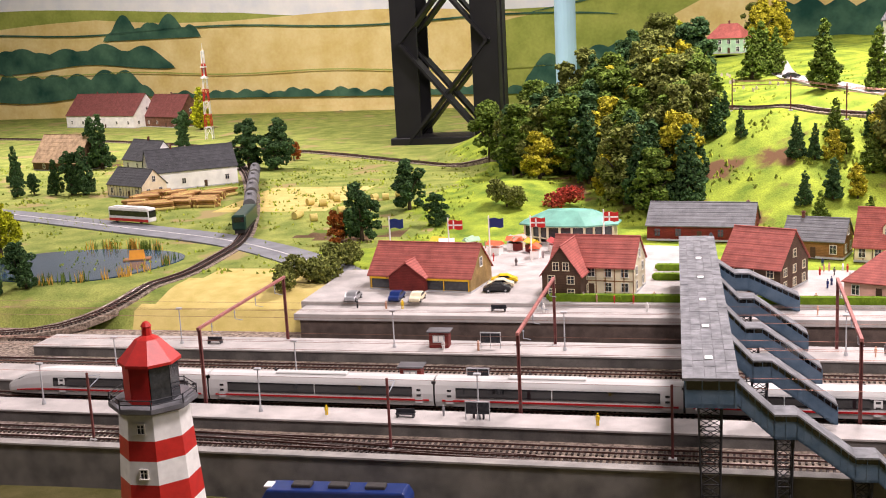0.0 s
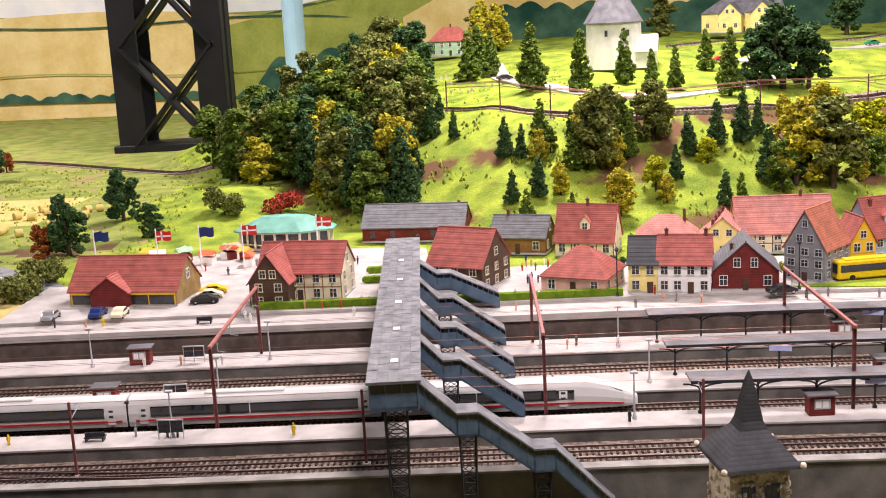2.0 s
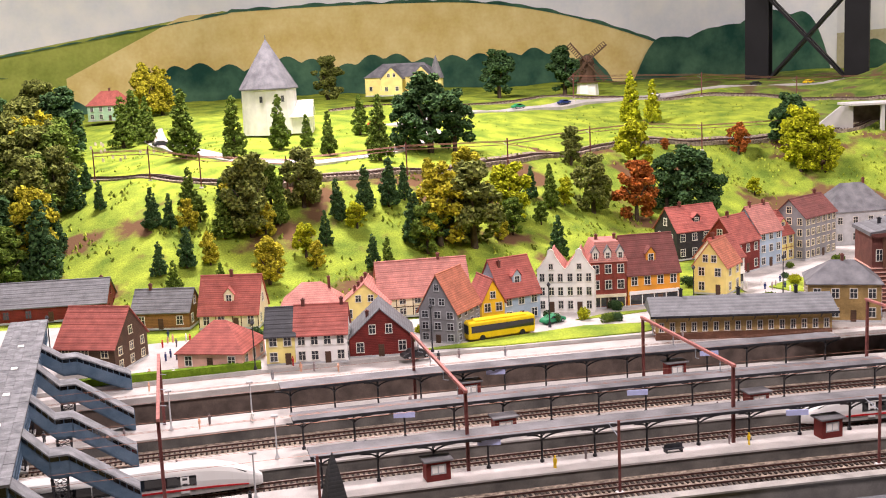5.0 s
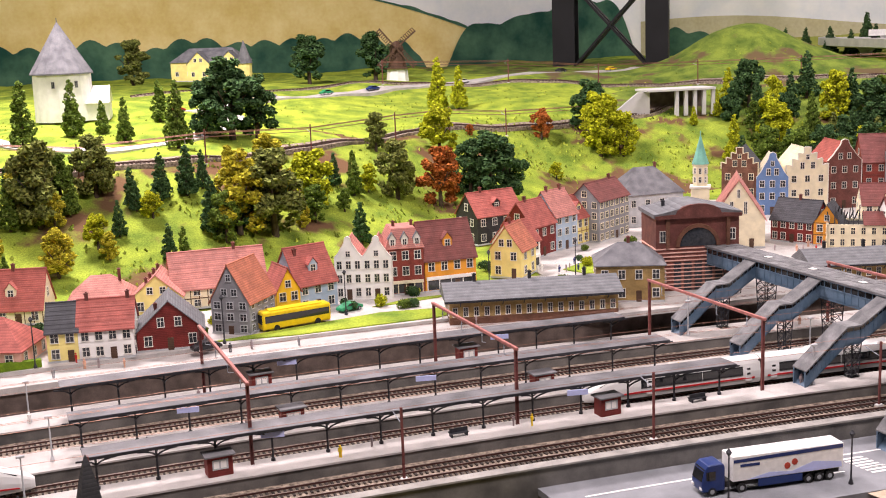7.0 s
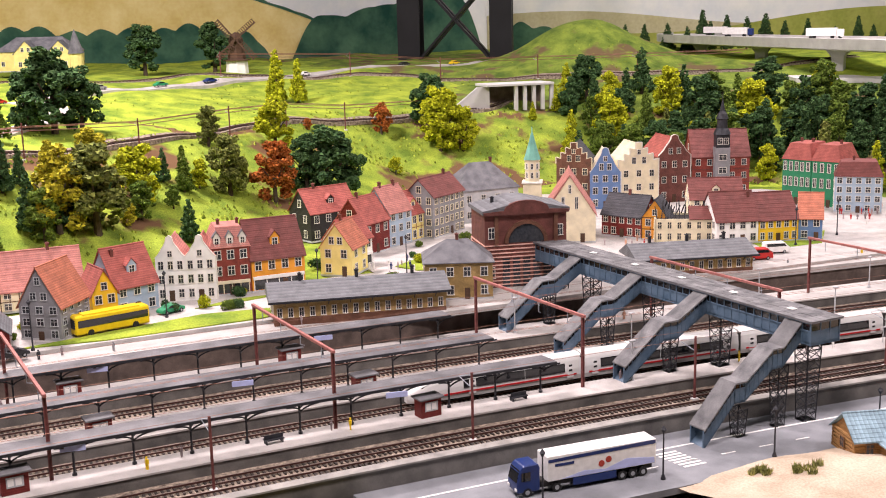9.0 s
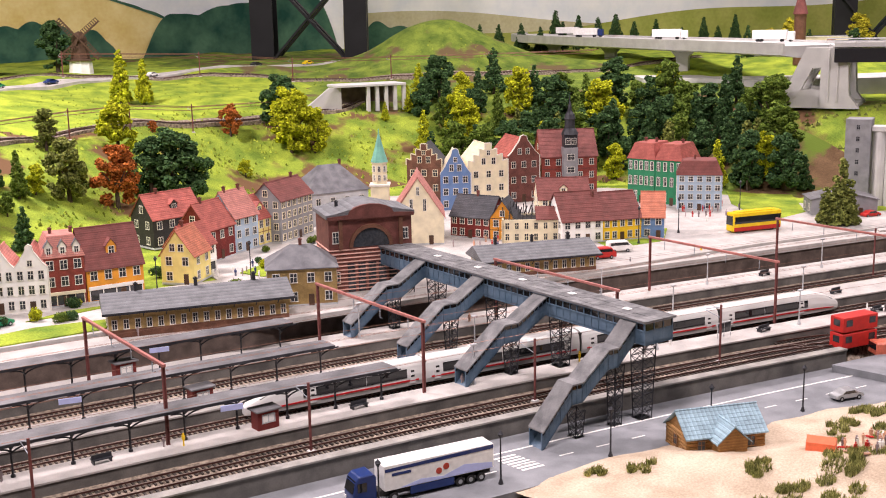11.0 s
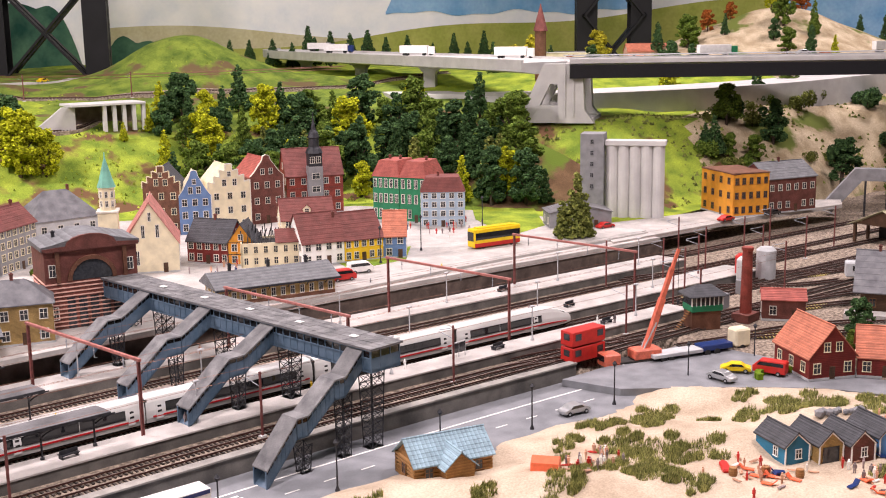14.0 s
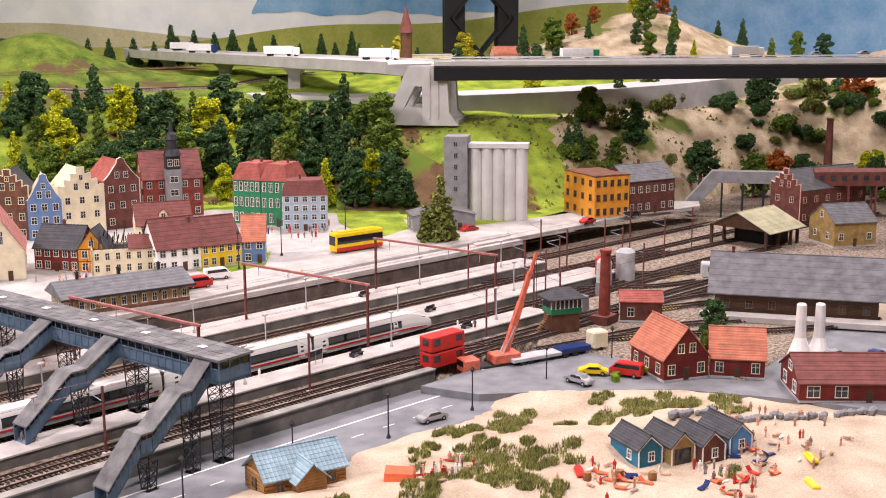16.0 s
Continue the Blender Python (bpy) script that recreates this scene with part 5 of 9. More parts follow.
for a, b in zip(np.linspace(0, math.pi, 13)[:-1], np.linspace(0, math.pi, 13)[1:]):
    beam(bm, (8 + 3.9 * math.cos(a), -0.2, 8.6 + 3.9 * math.sin(a)), (8 + 3.9 * math.cos(b), -0.2, 8.6 + 3.9 * math.sin(b)), 0.5, 0.7)
part("arch_ring", bm, "brownbrick", sh)
bm = B()
prism(bm, [(4.3, 8.6)] + [(8 + 3.6 * math.cos(a), 8.6 + 3.6 * math.sin(a)) for a in np.linspace(math.pi, 0, 13)], "y", -0.1, 0.1)
part("arch_window", bm, "pane", sh)
for z0 in np.arange(0.6, 8.4, 0.75):
    bm = B()
    box(bm, -0.14, 16.14, -0.14, 10.6, z0, z0 + 0.22)
    part("string_course", bm, "pink", sh)
for xx in (1.3, 14.7):
    for zz in (2.0, 9.6):
        add_window(sh, xx, -0.02, zz, 0, 1.0, 2.0, "trim")
for xx in (2.2, 13.8):
    bm = B()
    box(bm, xx - 0.35, xx + 0.35, -0.45, 0, 8.4, 14.0)
    part("pilaster", bm, "brownbrick", sh)
for i in range(5):
    bm = B()
    box(bm, 3.4 + i * 2, 4.8 + i * 2, -0.12, 0.05, 0.2, 5.6)
    part("door", bm, "pane", sh)
chimney(sh, 3, 6, 15, 1.4, "iron")


def station_building(L, R, depth, h, label, n):
    (xl, yl), (xr, yr) = L, R
    w, rz = math.hypot(xr - xl, yr - yl), math.degrees(math.atan2(yr - yl, xr - xl))
    b = thing("station_building", (xl + xr) / 2, (yl + yr) / 2, 0.9, rz, label, "station", "station buildings")
    bm = B()
    box(bm, -w / 2, w / 2, 0, depth, 0, h)
    part("wall", bm, "ybrick", b)
    bm = B()
    box(bm, -w / 2 - 0.05, w / 2 + 0.05, -0.08, depth + 0.05, 0, 1.3)
    part("plinth", bm, "brownbrick", b)
    bm = B()
    prism(bm, [(-1.1, h - 0.1), (depth + 1.0, h - 0.1), (depth + 1.0, h + 0.15), (depth * 0.6, h + 2.4), (-1.1, h + 0.15)], "x", -w / 2 - 0.9, w / 2 + 0.9)
    roof = part("roof", bm, "tiles_grey", b)
    bm = B()
    box(bm, -w / 2 - 1, w / 2 + 1, -1.22, -1.06, h - 0.2, h + 0.2)
    part("fascia", bm, "iron", roof)
    for i in range(n):
        x = -w / 2 + w * (i + 0.5) / n
        add_window(b, x, -0.02, 1.5, 0, w / n * 0.38, 1.5, "trim")
    for i in range(3):
        x = -w / 2 + w * (i + 0.5) / 3
        chimney(b, x, depth * 0.6, h + 2.2, 1.3, "iron")
    for k in range(3):
        add_window(b, -w / 2 - 0.01, depth * (k + 0.5) / 3, 1.5, -90, 0.9, 1.6, "trim")
    for i in range(n // 2):
        bm = B()
        x = -w / 2 + w * (i + 0.5) / (n // 2)
        beam(bm, (x, 0, h - 1.0), (x, -1.0, h - 0.2), 0.12, 0.14)
        part("bracket", bm, "iron", roof)


station_building((112.5, 199.6), (141.2, 191.0), 8, 4.3, "long yellow brick station building with grey roof", 16)
station_building((185, 192.0), (207, 184.2), 9, 3.8, "brown brick station wing with a pale grey roof", 12)


# ---- hall: painted backdrop, walls, ceiling, steel columns ----
for key, c, d in (("mural_sky", (0.78, 0.81, 0.84), (0.93, 0.92, 0.89)), ("mural_yellow", (0.70, 0.53, 0.19), (0.84, 0.69, 0.32)), ("mural_green", (0.25, 0.31, 0.06), (0.40, 0.44, 0.10)), ("mural_tree", (0.016, 0.065, 0.048), (0.085, 0.18, 0.11)), ("mural_pale", (0.52, 0.47, 0.28), (0.60, 0.56, 0.38)), ("mural_blue", (0.16, 0.36, 0.62), (0.30, 0.50, 0.72)), ("mural_meadow", (0.30, 0.34, 0.07), (0.44, 0.44, 0.12))):
    M[key] = mat(key, c, 0.85, vary=0.08, scale=7, fine=60, bump=0, second=d, spec=0.15)
# dark shell colours, set low to hold down bounced light
M["ceiling"] = mat("ceiling", (0.035, 0.035, 0.04), 0.9, vary=0.03, scale=3)
M["hall_wall"] = mat("hall_wall", (0.10, 0.10, 0.10), 0.9, vary=0.03, scale=3)

WALL = [(-520, 690), (400, 600), (690, 330), (760, -50)]


def wall_part(i, u, z, lift):
    (ax, ay), (bx, by) = WALL[i], WALL[i + 1]
    n = math.hypot(bx - ax, by - ay)
    tx, ty = (bx - ax) / n, (by - ay) / n
    return Vector((ax + tx * u + ty * lift, ay + ty * u - tx * lift, z))


def mural(i, u0, u1, top, bottom, m, layer, name, label, steps=70):
    """One painted area of the backdrop: from a bottom line up to a top outline."""
    bm = B()
    lift = 0.4 * layer
    lo, hi = [], []
    for k in range(steps + 1):
        u = u0 + (u1 - u0) * k / steps
        b = bottom(u) if callable(bottom) else bottom
        t = top(u)
        if "wood" in name or "tree" in name or "hedge" in name:
            ease = min(1, (u - u0) / 22, (u1 - u) / 22)
            floor_z = b if callable(bottom) else 12
            t = floor_z + (t - floor_z) * math.sin(ease * math.pi / 2) ** 0.7 if ease > 0 else floor_z
        lo.append(bm.verts.new(wall_part(i, u, b, lift)))
        hi.append(bm.verts.new(wall_part(i, u, max(t, b + 0.02), lift)))
    for k in range(steps):
        bm.faces.new((lo[k], lo[k + 1], hi[k + 1], hi[k]))
    tagged(part(name, bm, m), label, "backdrop", kind="structure")


def clumps(seed, size, base, amount):
    """A rounded tree-line outline."""
    r = random.Random(seed)
    k = [(r.uniform(0.6, 1.4), r.uniform(0, 6)) for _ in range(5)]
    return lambda u: base(u) + amount * (0.35 * abs(math.sin(u / size * k[0][0] + k[0][1])) + 0.35 * abs(math.sin(u / size * 2.3 * k[1][0] + k[1][1])) + 0.3 * abs(math.sin(u / size * 0.6 + k[2][1])))


for i, m in ((0, "mural_sky"), (1, "mural_sky"), (2, "mural_blue")):
    n = math.dist(WALL[i], WALL[i + 1])
    mural(i, 0, n, lambda u: 205, -110, m, 0, "backdrop_sky", "painted sky of the layout's backdrop", 4)
mural(1, 165, 310, lambda u: 60 + min(u - 165, 310 - u) * 2.0, lambda u: 59 + 1.2 * math.sin(u / 9) + 0.6 * math.sin(u / 3.7), "mural_blue", 1, "backdrop_blue", "painted blue gap in the clouds", 60)
mural(0, 0, 480, lambda u: 66 + 5 * math.sin(u / 70 + 0.5) - max(0, u - 250) * 0.07, -20, "mural_green", 1, "backdrop_ridge", "painted green ridge on the backdrop")
mural(0, 40, 470, lambda u: 63 + min(0, u - 150) * 0.12 - (u - 150) * 0.035 + 3 * math.sin(u / 45), -20, "mural_yellow", 2, "backdrop_field", "painted yellow corn fields on the backdrop")
mural(0, 400, 700, lambda u: 46 + 8 * math.sin(min(1, (u - 400) / 60) * 1.57) + max(0, u - 430) * 0.155 if u < 592 else 78, -20, "mural_green", 3, "backdrop_hill", "painted green hill on the backdrop")
mural(0, 508, 850, lambda u: (48 + (u - 508) * 0.48) if u < 568 else 77 + 2 * math.sin((u - 568) / 60) - max(0, u - 700) ** 2 * 0.0016, -20, "mural_yellow", 4, "backdrop_hill", "painted golden corn hill on the backdrop")
mural(0, 60, 205, clumps(2, 14, lambda u: 40 - (u - 60) * 0.01, 9), lambda u: 33 + 2 * math.sin(u / 18), "mural_tree", 5, "backdrop_wood", "painted dark green wood on the backdrop")
mural(0, 155, 225, clumps(9, 9, lambda u: 50, 16), lambda u: 49, "mural_tree", 5, "backdrop_trees", "painted round trees on the backdrop")
mural(0, 60, 190, clumps(3, 12, lambda u: 22, 11), lambda u: 14 + 2 * math.sin(u / 20), "mural_tree", 6, "backdrop_wood", "painted dark green wood on the backdrop")
mural(0, 60, 480, lambda u: 31 - (u - 60) * 0.02 + 1.0 * math.sin(u / 22), lambda u: 30 - (u - 60) * 0.02 + 1.0 * math.sin(u / 22) + 0.3, "mural_green", 6, "backdrop_hedgerow", "painted thin field border on the backdrop")
mural(0, 195, 480, clumps(4, 7, lambda u: 13 - (u - 200) * 0.015, 5.5), lambda u: 12.5 - (u - 200) * 0.015, "mural_tree", 6, "backdrop_hedge", "painted row of round hedges on the backdrop", 160)
mural(0, 0, 480, lambda u: 8 - (u - 200) * 0.02, -20, "mural_yellow", 7, "backdrop_field", "painted yellow corn field on the backdrop")
mural(0, 215, 480, clumps(5, 9, lambda u: -4, 7), lambda u: -6, "mural_tree", 8, "backdrop_hedge", "painted row of round hedges on the backdrop", 120)
mural(0, 60, 480, lambda u: -5, -30, "mural_meadow", 8, "backdrop_meadow", "painted meadow at the foot of the backdrop")
mural(0, 60, 480, lambda u: 56 + 1.5 * math.sin(u / 30) - (u - 60) * 0.012, lambda u: 55 + 1.5 * math.sin(u / 30) - (u - 60) * 0.012, "mural_tree", 5, "backdrop_hedgerow", "painted hedgerow between fields")
mural(0, 430, 850, clumps(6, 10, lambda u: (52 + (u - 430) * 0.152 if u < 592 else 77 + 2 * math.sin((u - 568) / 60) - max(0, u - 700) ** 2 * 0.0016), 2.2), lambda u: (52.6 + (u - 430) * 0.152 if u < 592 else 77 + 2 * math.sin((u - 568) / 60) - max(0, u - 700) ** 2 * 0.0016), "mural_tree", 5, "backdrop_hedgerow", "painted tree line along the hill crest", 180)
mural(0, 425, 560, clumps(12, 12, lambda u: 25 + (u - 425) * 0.06, 8), -20, "mural_tree", 6, "backdrop_wood", "painted dark wood at the foot of the hill", 90)
mural(0, 540, 800, clumps(7, 12, lambda u: 45 - (u - 540) * 0.008, 10), -20, "mural_tree", 6, "backdrop_wood", "painted dark wood at the foot of the golden hill", 140)
mural(0, 800, 923, clumps(8, 15, lambda u: 44 + (u - 800) * 0.17, 10), -20, "mural_tree", 7, "backdrop_wood", "painted dark wood on the backdrop", 90)
mural(1, 0, 393, lambda u: 53 + 3 * math.sin(u / 33) - u * 0.03, -20, "mural_pale", 1, "backdrop_hills", "painted pale distant hills")
mural(1, 0, 60, clumps(10, 13, lambda u: 47 - u * 0.18, 8), -20, "mural_tree", 3, "backdrop_wood", "painted dark wood on the backdrop", 50)
mural(1, 60, 393, lambda u: 40 + max(0, u - 60) * 0.075 + 2 * math.sin(u / 25), -20, "mural_meadow", 4, "backdrop_hill", "painted green hillside on the backdrop")

# unseen hall shell added to close off the layout; dark so little light bounces back
HALL = [(-700, 700, -330, -320), (-700, 780, 720, 730), (-710, -700, -330, 730), (780, 790, -330, 730)]
for k, (a, b, c, d) in enumerate(HALL):
    bm = B()
    box(bm, a, b, c, d, -110, 215)
    tagged(part("wall_%d" % (k + 1), bm, "hall_wall"), "unseen hall wall, kept dark to cut bounced light", "wall", kind="structure")
bm = B()
box(bm, -710, 790, -330, 730, 215, 225)
tagged(part("ceiling", bm, "ceiling"), "unseen hall ceiling, kept dark to cut bounced light", "ceiling", kind="structure")
bm = B()
box(bm, -710, 790, -330, 730, -120, -110)
tagged(part("hall_floor", bm, "hall_wall"), "unseen hall floor, kept dark to cut bounced light", "floor", kind="structure")


def truss_column(x, y, w, z0, z1, rz, label, open_sides=True):
    """A black riveted steel column: four corner angles and crossed flat braces."""
    c = thing("steel_column", x, y, z0, rz, label, "column", "steel columns")
    h = z1 - z0
    for sx in (-1, 1):
        for sy in (-1, 1):
            bm = B()
            box(bm, sx * w / 2, sx * (w / 2 - 10.5), sy * 8, sy * 9.2, 0, h)
            box(bm, sx * w / 2, sx * (w / 2 - 1.2), sy * 9, sy * 2, 0, h)
            part("corner_angle", bm, "black_steel", c)
    step = w * 0.95
    k = 0
    zz = 0.0
    while zz < h:
        for sy in (-1, 1):
            bm = B()
            a, b = (-w / 2 + 4, w / 2 - 4) if (k % 2 == 0) == (sy > 0) else (w / 2 - 4, -w / 2 + 4)
            beam(bm, (a, sy * 8.6, zz), (b, sy * 8.6, zz + step), 8.5, 1.0)
            beam(bm, (b, sy * 7.4, zz), (a, sy * 7.4, zz + step), 8.5, 1.0)
            part("brace", bm, "black_steel", c)
            for e, q in ((a, zz), (b, zz + step)):
                bm = B()
                lathe(bm, [(1.4, 0), (1.4, 0.6), (0.8, 1.0)], 10)
                bmesh.ops.transform(bm, matrix=Matrix.Translation((e, -9.2, q)) @ Matrix.Rotation(math.pi / 2, 4, "X"), verts=bm.verts[:])
                part("bolt", bm, "black_steel", c)
        zz += step
        k += 1
    bm = B()
    box(bm, -w / 2 - 2, w / 2 + 2, -11, 11, -0.5, 3.5, 0.3)
    part("base_plate", bm, "black_steel", c)


truss_column(-95.5, 470, 43, 1.5, 212, 0, "black riveted steel lattice column of the hall")
truss_column(324, 504, 54, 26, 212, -35, "black riveted steel lattice column of the hall")
truss_column(566, 366, 38, 20, 212, -50, "black riveted steel lattice column of the hall")
bm = B()
M["pale_blue"] = mat("pale_blue", (0.42, 0.66, 0.80), 0.5, vary=0.03, scale=6)
rod(bm, (-61, 560, -100), (-61, 560, 212), 5.0, 20)
tagged(part("blue_column", bm, "pale_blue"), "pale blue round steel pipe column", "column")

# ---- trees ----
def crown_mesh(kind, seed, m, n=420):
    """Many small leaf clumps over a few lobes; unit height, from z 0.12 to 1."""
    r = np.random.RandomState(seed)
    if kind == "round":
        lobes = [(0, 0, 0.4, 0.13), (0, 0, 0.6, 0.12), (0, 0, 0.8, 0.08)]
        for _ in range(40):
            z = r.uniform(0.1, 0.96)
            w = 0.235 * math.sin(math.pi * min(1, (z + 0.1) / 1.12)) ** 0.7 * r.uniform(0.6, 1.15)
            a = r.uniform(0, 6.28)
            lobes.append((w * math.cos(a), w * math.sin(a), z, r.uniform(0.035, 0.085)))
    elif kind == "poplar":
        lobes = [(0, 0, 0.35, 0.07), (0, 0, 0.55, 0.06)]
        for k, z in enumerate(np.linspace(0.08, 0.97, 44)):
            w = (0.19 * (1 - z) ** 0.75 + 0.008) * r.uniform(0.45, 1.15)
            lobes.append((w * math.cos(k * 2.4), w * math.sin(k * 2.4), z + r.uniform(-0.02, 0.02), (0.075 - 0.052 * z) * r.uniform(0.7, 1.25)))
    elif kind == "conifer":
        lobes = [((0.21 - 0.2 * z) * math.cos(k * 2.4), (0.21 - 0.2 * z) * math.sin(k * 2.4), z, (0.09 - 0.07 * z) * r.uniform(0.75, 1.25)) for k, z in enumerate(np.linspace(0.1, 0.97, 44))]
    else:
        lobes = [(r.uniform(-0.45, 0.45), r.uniform(-0.3, 0.3), r.uniform(0.3, 0.6), r.uniform(0.22, 0.36)) for _ in range(7)]
    w = np.array([l[3] ** 2 for l in lobes])
    w /= w.sum()
    v, f = [], []
    size = {"round": 0.0185, "poplar": 0.0185, "conifer": 0.019, "bush": 0.04}[kind]
    for _ in range(n):
        l = lobes[r.choice(len(lobes), p=w)]
        d = r.normal(size=3)
        d /= np.linalg.norm(d)
        c = np.array(l[:3]) + d * l[3] * r.uniform(0.72, 1.12)
        if c[2] < 0.06:
            continue
        s = size * r.uniform(0.6, 1.5)
        ax = r.normal(size=(3, 3))
        ax, _ = np.linalg.qr(ax)
        k = len(v)
        for p in ((1, 1, 1), (1, -1, -1), (-1, 1, -1), (-1, -1, 1)):
            v.append(tuple(c + ax @ np.array(p) * s * r.uniform(0.5, 1.0)))
        f += [(k, k + 1, k + 2), (k, k + 3, k + 1), (k, k + 2, k + 3), (k + 1, k + 3, k + 2)]
    me = bpy.data.meshes.new("crown")
    me.from_pydata(v, [], f)
    me.materials.append(M[m])
    return me


def trunk_mesh(kind):
    bm = B()
    rod(bm, (0, 0, -0.04), (0.01, 0.01, 0.55), 0.035, 7, 0.018)
    if kind == "round":
        for a in range(4):
            rod(bm, (0, 0, 0.3), (0.2 * math.cos(a * 1.6), 0.2 * math.sin(a * 1.6), 0.6), 0.014, 5, 0.006)
    me = bpy.data.meshes.new("trunk")
    bm.to_mesh(me)
    bm.free()
    me.materials.append(M["trunk"])
    return me


TRUNKS = {k: trunk_mesh(k) for k in ("round", "poplar", "conifer", "bush")}
CROWNS = {}
TREE_LABEL = {"leaf_dark": "dark green", "leaf_mid": "mid green", "leaf_olive": "olive green", "leaf_lime": "yellow-green", "leaf_yellow": "yellow", "leaf_red": "bright red", "leaf_rust": "rust-red"}
TREE_KIND = {"round": "broadleaf model tree with a bushy crown", "poplar": "slender model tree with a narrow crown", "conifer": "conical model fir tree", "bush": "low model bush"}
trng = random.Random(11)


def tree(x, y, h, kind, leaf, group="trees on the hill", z=None):
    key = (kind, leaf, trng.randrange(3))
    if key not in CROWNS:
        CROWNS[key] = crown_mesh(kind, len(CROWNS) + 5, leaf, {"round": 2900, "poplar": 1700, "conifer": 1700, "bush": 900}[kind])
    zz = float(ground_z(x, y)) if z is None else z
    base = thing("tree" if kind != "bush" else "bush", x, y, zz - 0.2, trng.uniform(0, 360), TREE_LABEL[leaf] + " " + TREE_KIND[kind], "tree" if kind != "bush" else "bush", group)
    w = trng.uniform(0.88, 1.15) * (1.2 if kind == "round" else 1.0)
    base.scale = (h * CM * w, h * CM * w, h * CM)
    part("trunk", TRUNKS[kind], None, base)
    part("crown", CROWNS[key], None, base)
    return base


PLANTED = {
    ("poplar", "leaf_dark"): [(-184, 337, 16), (-249, 452, 17), (-126, 217, 9), (-224, 360, 14), (-195, 338, 12), (-217, 472, 13), (-131, 214, 7), (28, 288, 9.9), (32, 286, 8.4), (29, 272, 7.9), (35, 274, 9.4), (66, 276, 8.4), (77, 285, 11.4), (83, 286, 12.1), (86, 274, 13.0), (87, 288, 9.5), (122, 298, 8.7), (12, 323, 7.2), (16, 304, 7.5), (10, 311, 10.4), (-3, 309, 13.8), (6, 294, 13.2), (0, 292, 15.7), (44, 293, 6.7), (47, 284, 10.5), (70, 284, 9.3), (-216, 403, 21), (-221, 404, 19), (283, 348, 14.5), (302, 337, 16.6)],
    ("poplar", "leaf_mid"): [(23, 392, 16.7), (37, 331, 18.6), (50, 329, 17.2), (63, 339, 15.5), (71, 343, 9.6), (75, 328, 12.2), (88, 353, 12.3), (86, 312, 17.5), (20, 380, 16), (27, 384, 15)],
    ("round", "leaf_olive"): [(50, 281, 18.8), (63, 288, 14.0), (100, 273, 20.3), (141, 320, 10.8), (139, 298, 15.4), (25, 560, 19), (105, 540, 20), (-8, 455, 19), (-17, 452, 17), (-13, 462, 21)],
    ("round", "leaf_yellow"): [(36, 285, 7.8), (40, 274, 7.6), (53, 280, 8.5), (92, 273, 18.8), (108, 278, 6.1), (-4, 342, 19.0), (-20, 335, 14.8), (-16, 300, 12), (-36, 318, 13), (26, 482, 21), (32, 486, 19)],
    ("round", "leaf_lime"): [(61, 273, 8.4), (74, 280, 6.6), (113, 287, 15), (131, 298, 7.3), (161, 323, 15.1), (199, 324, 5.8), (219, 332, 17.7), (-148, 241, 14.0), (220, 334, 19.3), (226, 330, 14)],
    ("poplar", "leaf_lime"): [(184, 380, 17.6), (190, 376, 14.7), (-4, 450, 17.1), (-250, 560, 22), (275, 344, 14.3), (267, 339, 9.4), (256, 336, 6.5)],
    ("round", "leaf_dark"): [(168, 303, 20.5), (153, 284, 7.8), (221, 343, 17.3), (102, 323, 22.0), (109, 324, 17.5), (96, 326, 15.5), (165, 470, 20), (193, 470, 20), (-20, 420, 18), (-69, 264, 13.8), (-66, 295, 13.1), (-55, 279, 8.2), (-189, 338, 14), (-239, 517, 13.3), (-152, 393, 18), (-141, 391, 18), (-206, 334, 7.1), (-204, 340, 7.2), (-130, 221, 9.0), (283, 343, 16.3), (163, 306, 16), (175, 306, 17)],
    ("round", "leaf_mid"): [(384, 188, 9), (376, 192, 8)],
    ("round", "leaf_rust"): [(151, 298, 16.3), (204, 343, 10.0), (-144, 416, 7.3), (177, 338, 3.7), (-74, 262, 8)],
    ("bush", "leaf_red"): [(-27, 294, 5.8)],
    ("poplar", "leaf_olive"): [(283.5, 181.5, 16.5), (281, 184, 10), (285.5, 180, 9)],
    ("conifer", "leaf_dark"): [ (372, 195, 12.1), (460, 484, 20.8), (370, 197, 8.7)],
}
for (kind, leaf), spots in PLANTED.items():
    for x, y, h in spots:
        tree(x, y, h, kind, leaf)
for x, y, h in [(-67, 223, 6.5), (-64, 228, 7.2), (-64, 237, 6.2), (-70, 218, 5), (-40, 291, 8), (-30, 324, 10)]:
    tree(x, y, h, "bush", "leaf_olive", "bushes by the car park")

# woods: scattered over stretches of the slopes
frng = random.Random(23)


CLEARINGS = [(256, 334, 13), (334, 214, 17), (344, 228, 15)]


def wood(n, x0, x1, y0, y1, d0, d1, hs, mix, gap, group):
    placed = []
    tries = 0
    while len(placed) < n and tries < n * 40:
        tries += 1
        x, y = frng.uniform(x0, x1), frng.uniform(y0, y1)
        d = float(behind(x, y))
        if any(math.hypot(x - a, y - b) < c for a, b, c in CLEARINGS):
            continue
        if not d0 < d < d1 or any(math.hypot(x - a, y - b) < gap for a, b in placed):
            continue
        placed.append((x, y))
        kind, leaf = frng.choice(mix)
        tree(x, y, frng.uniform(*hs), kind, leaf, group)


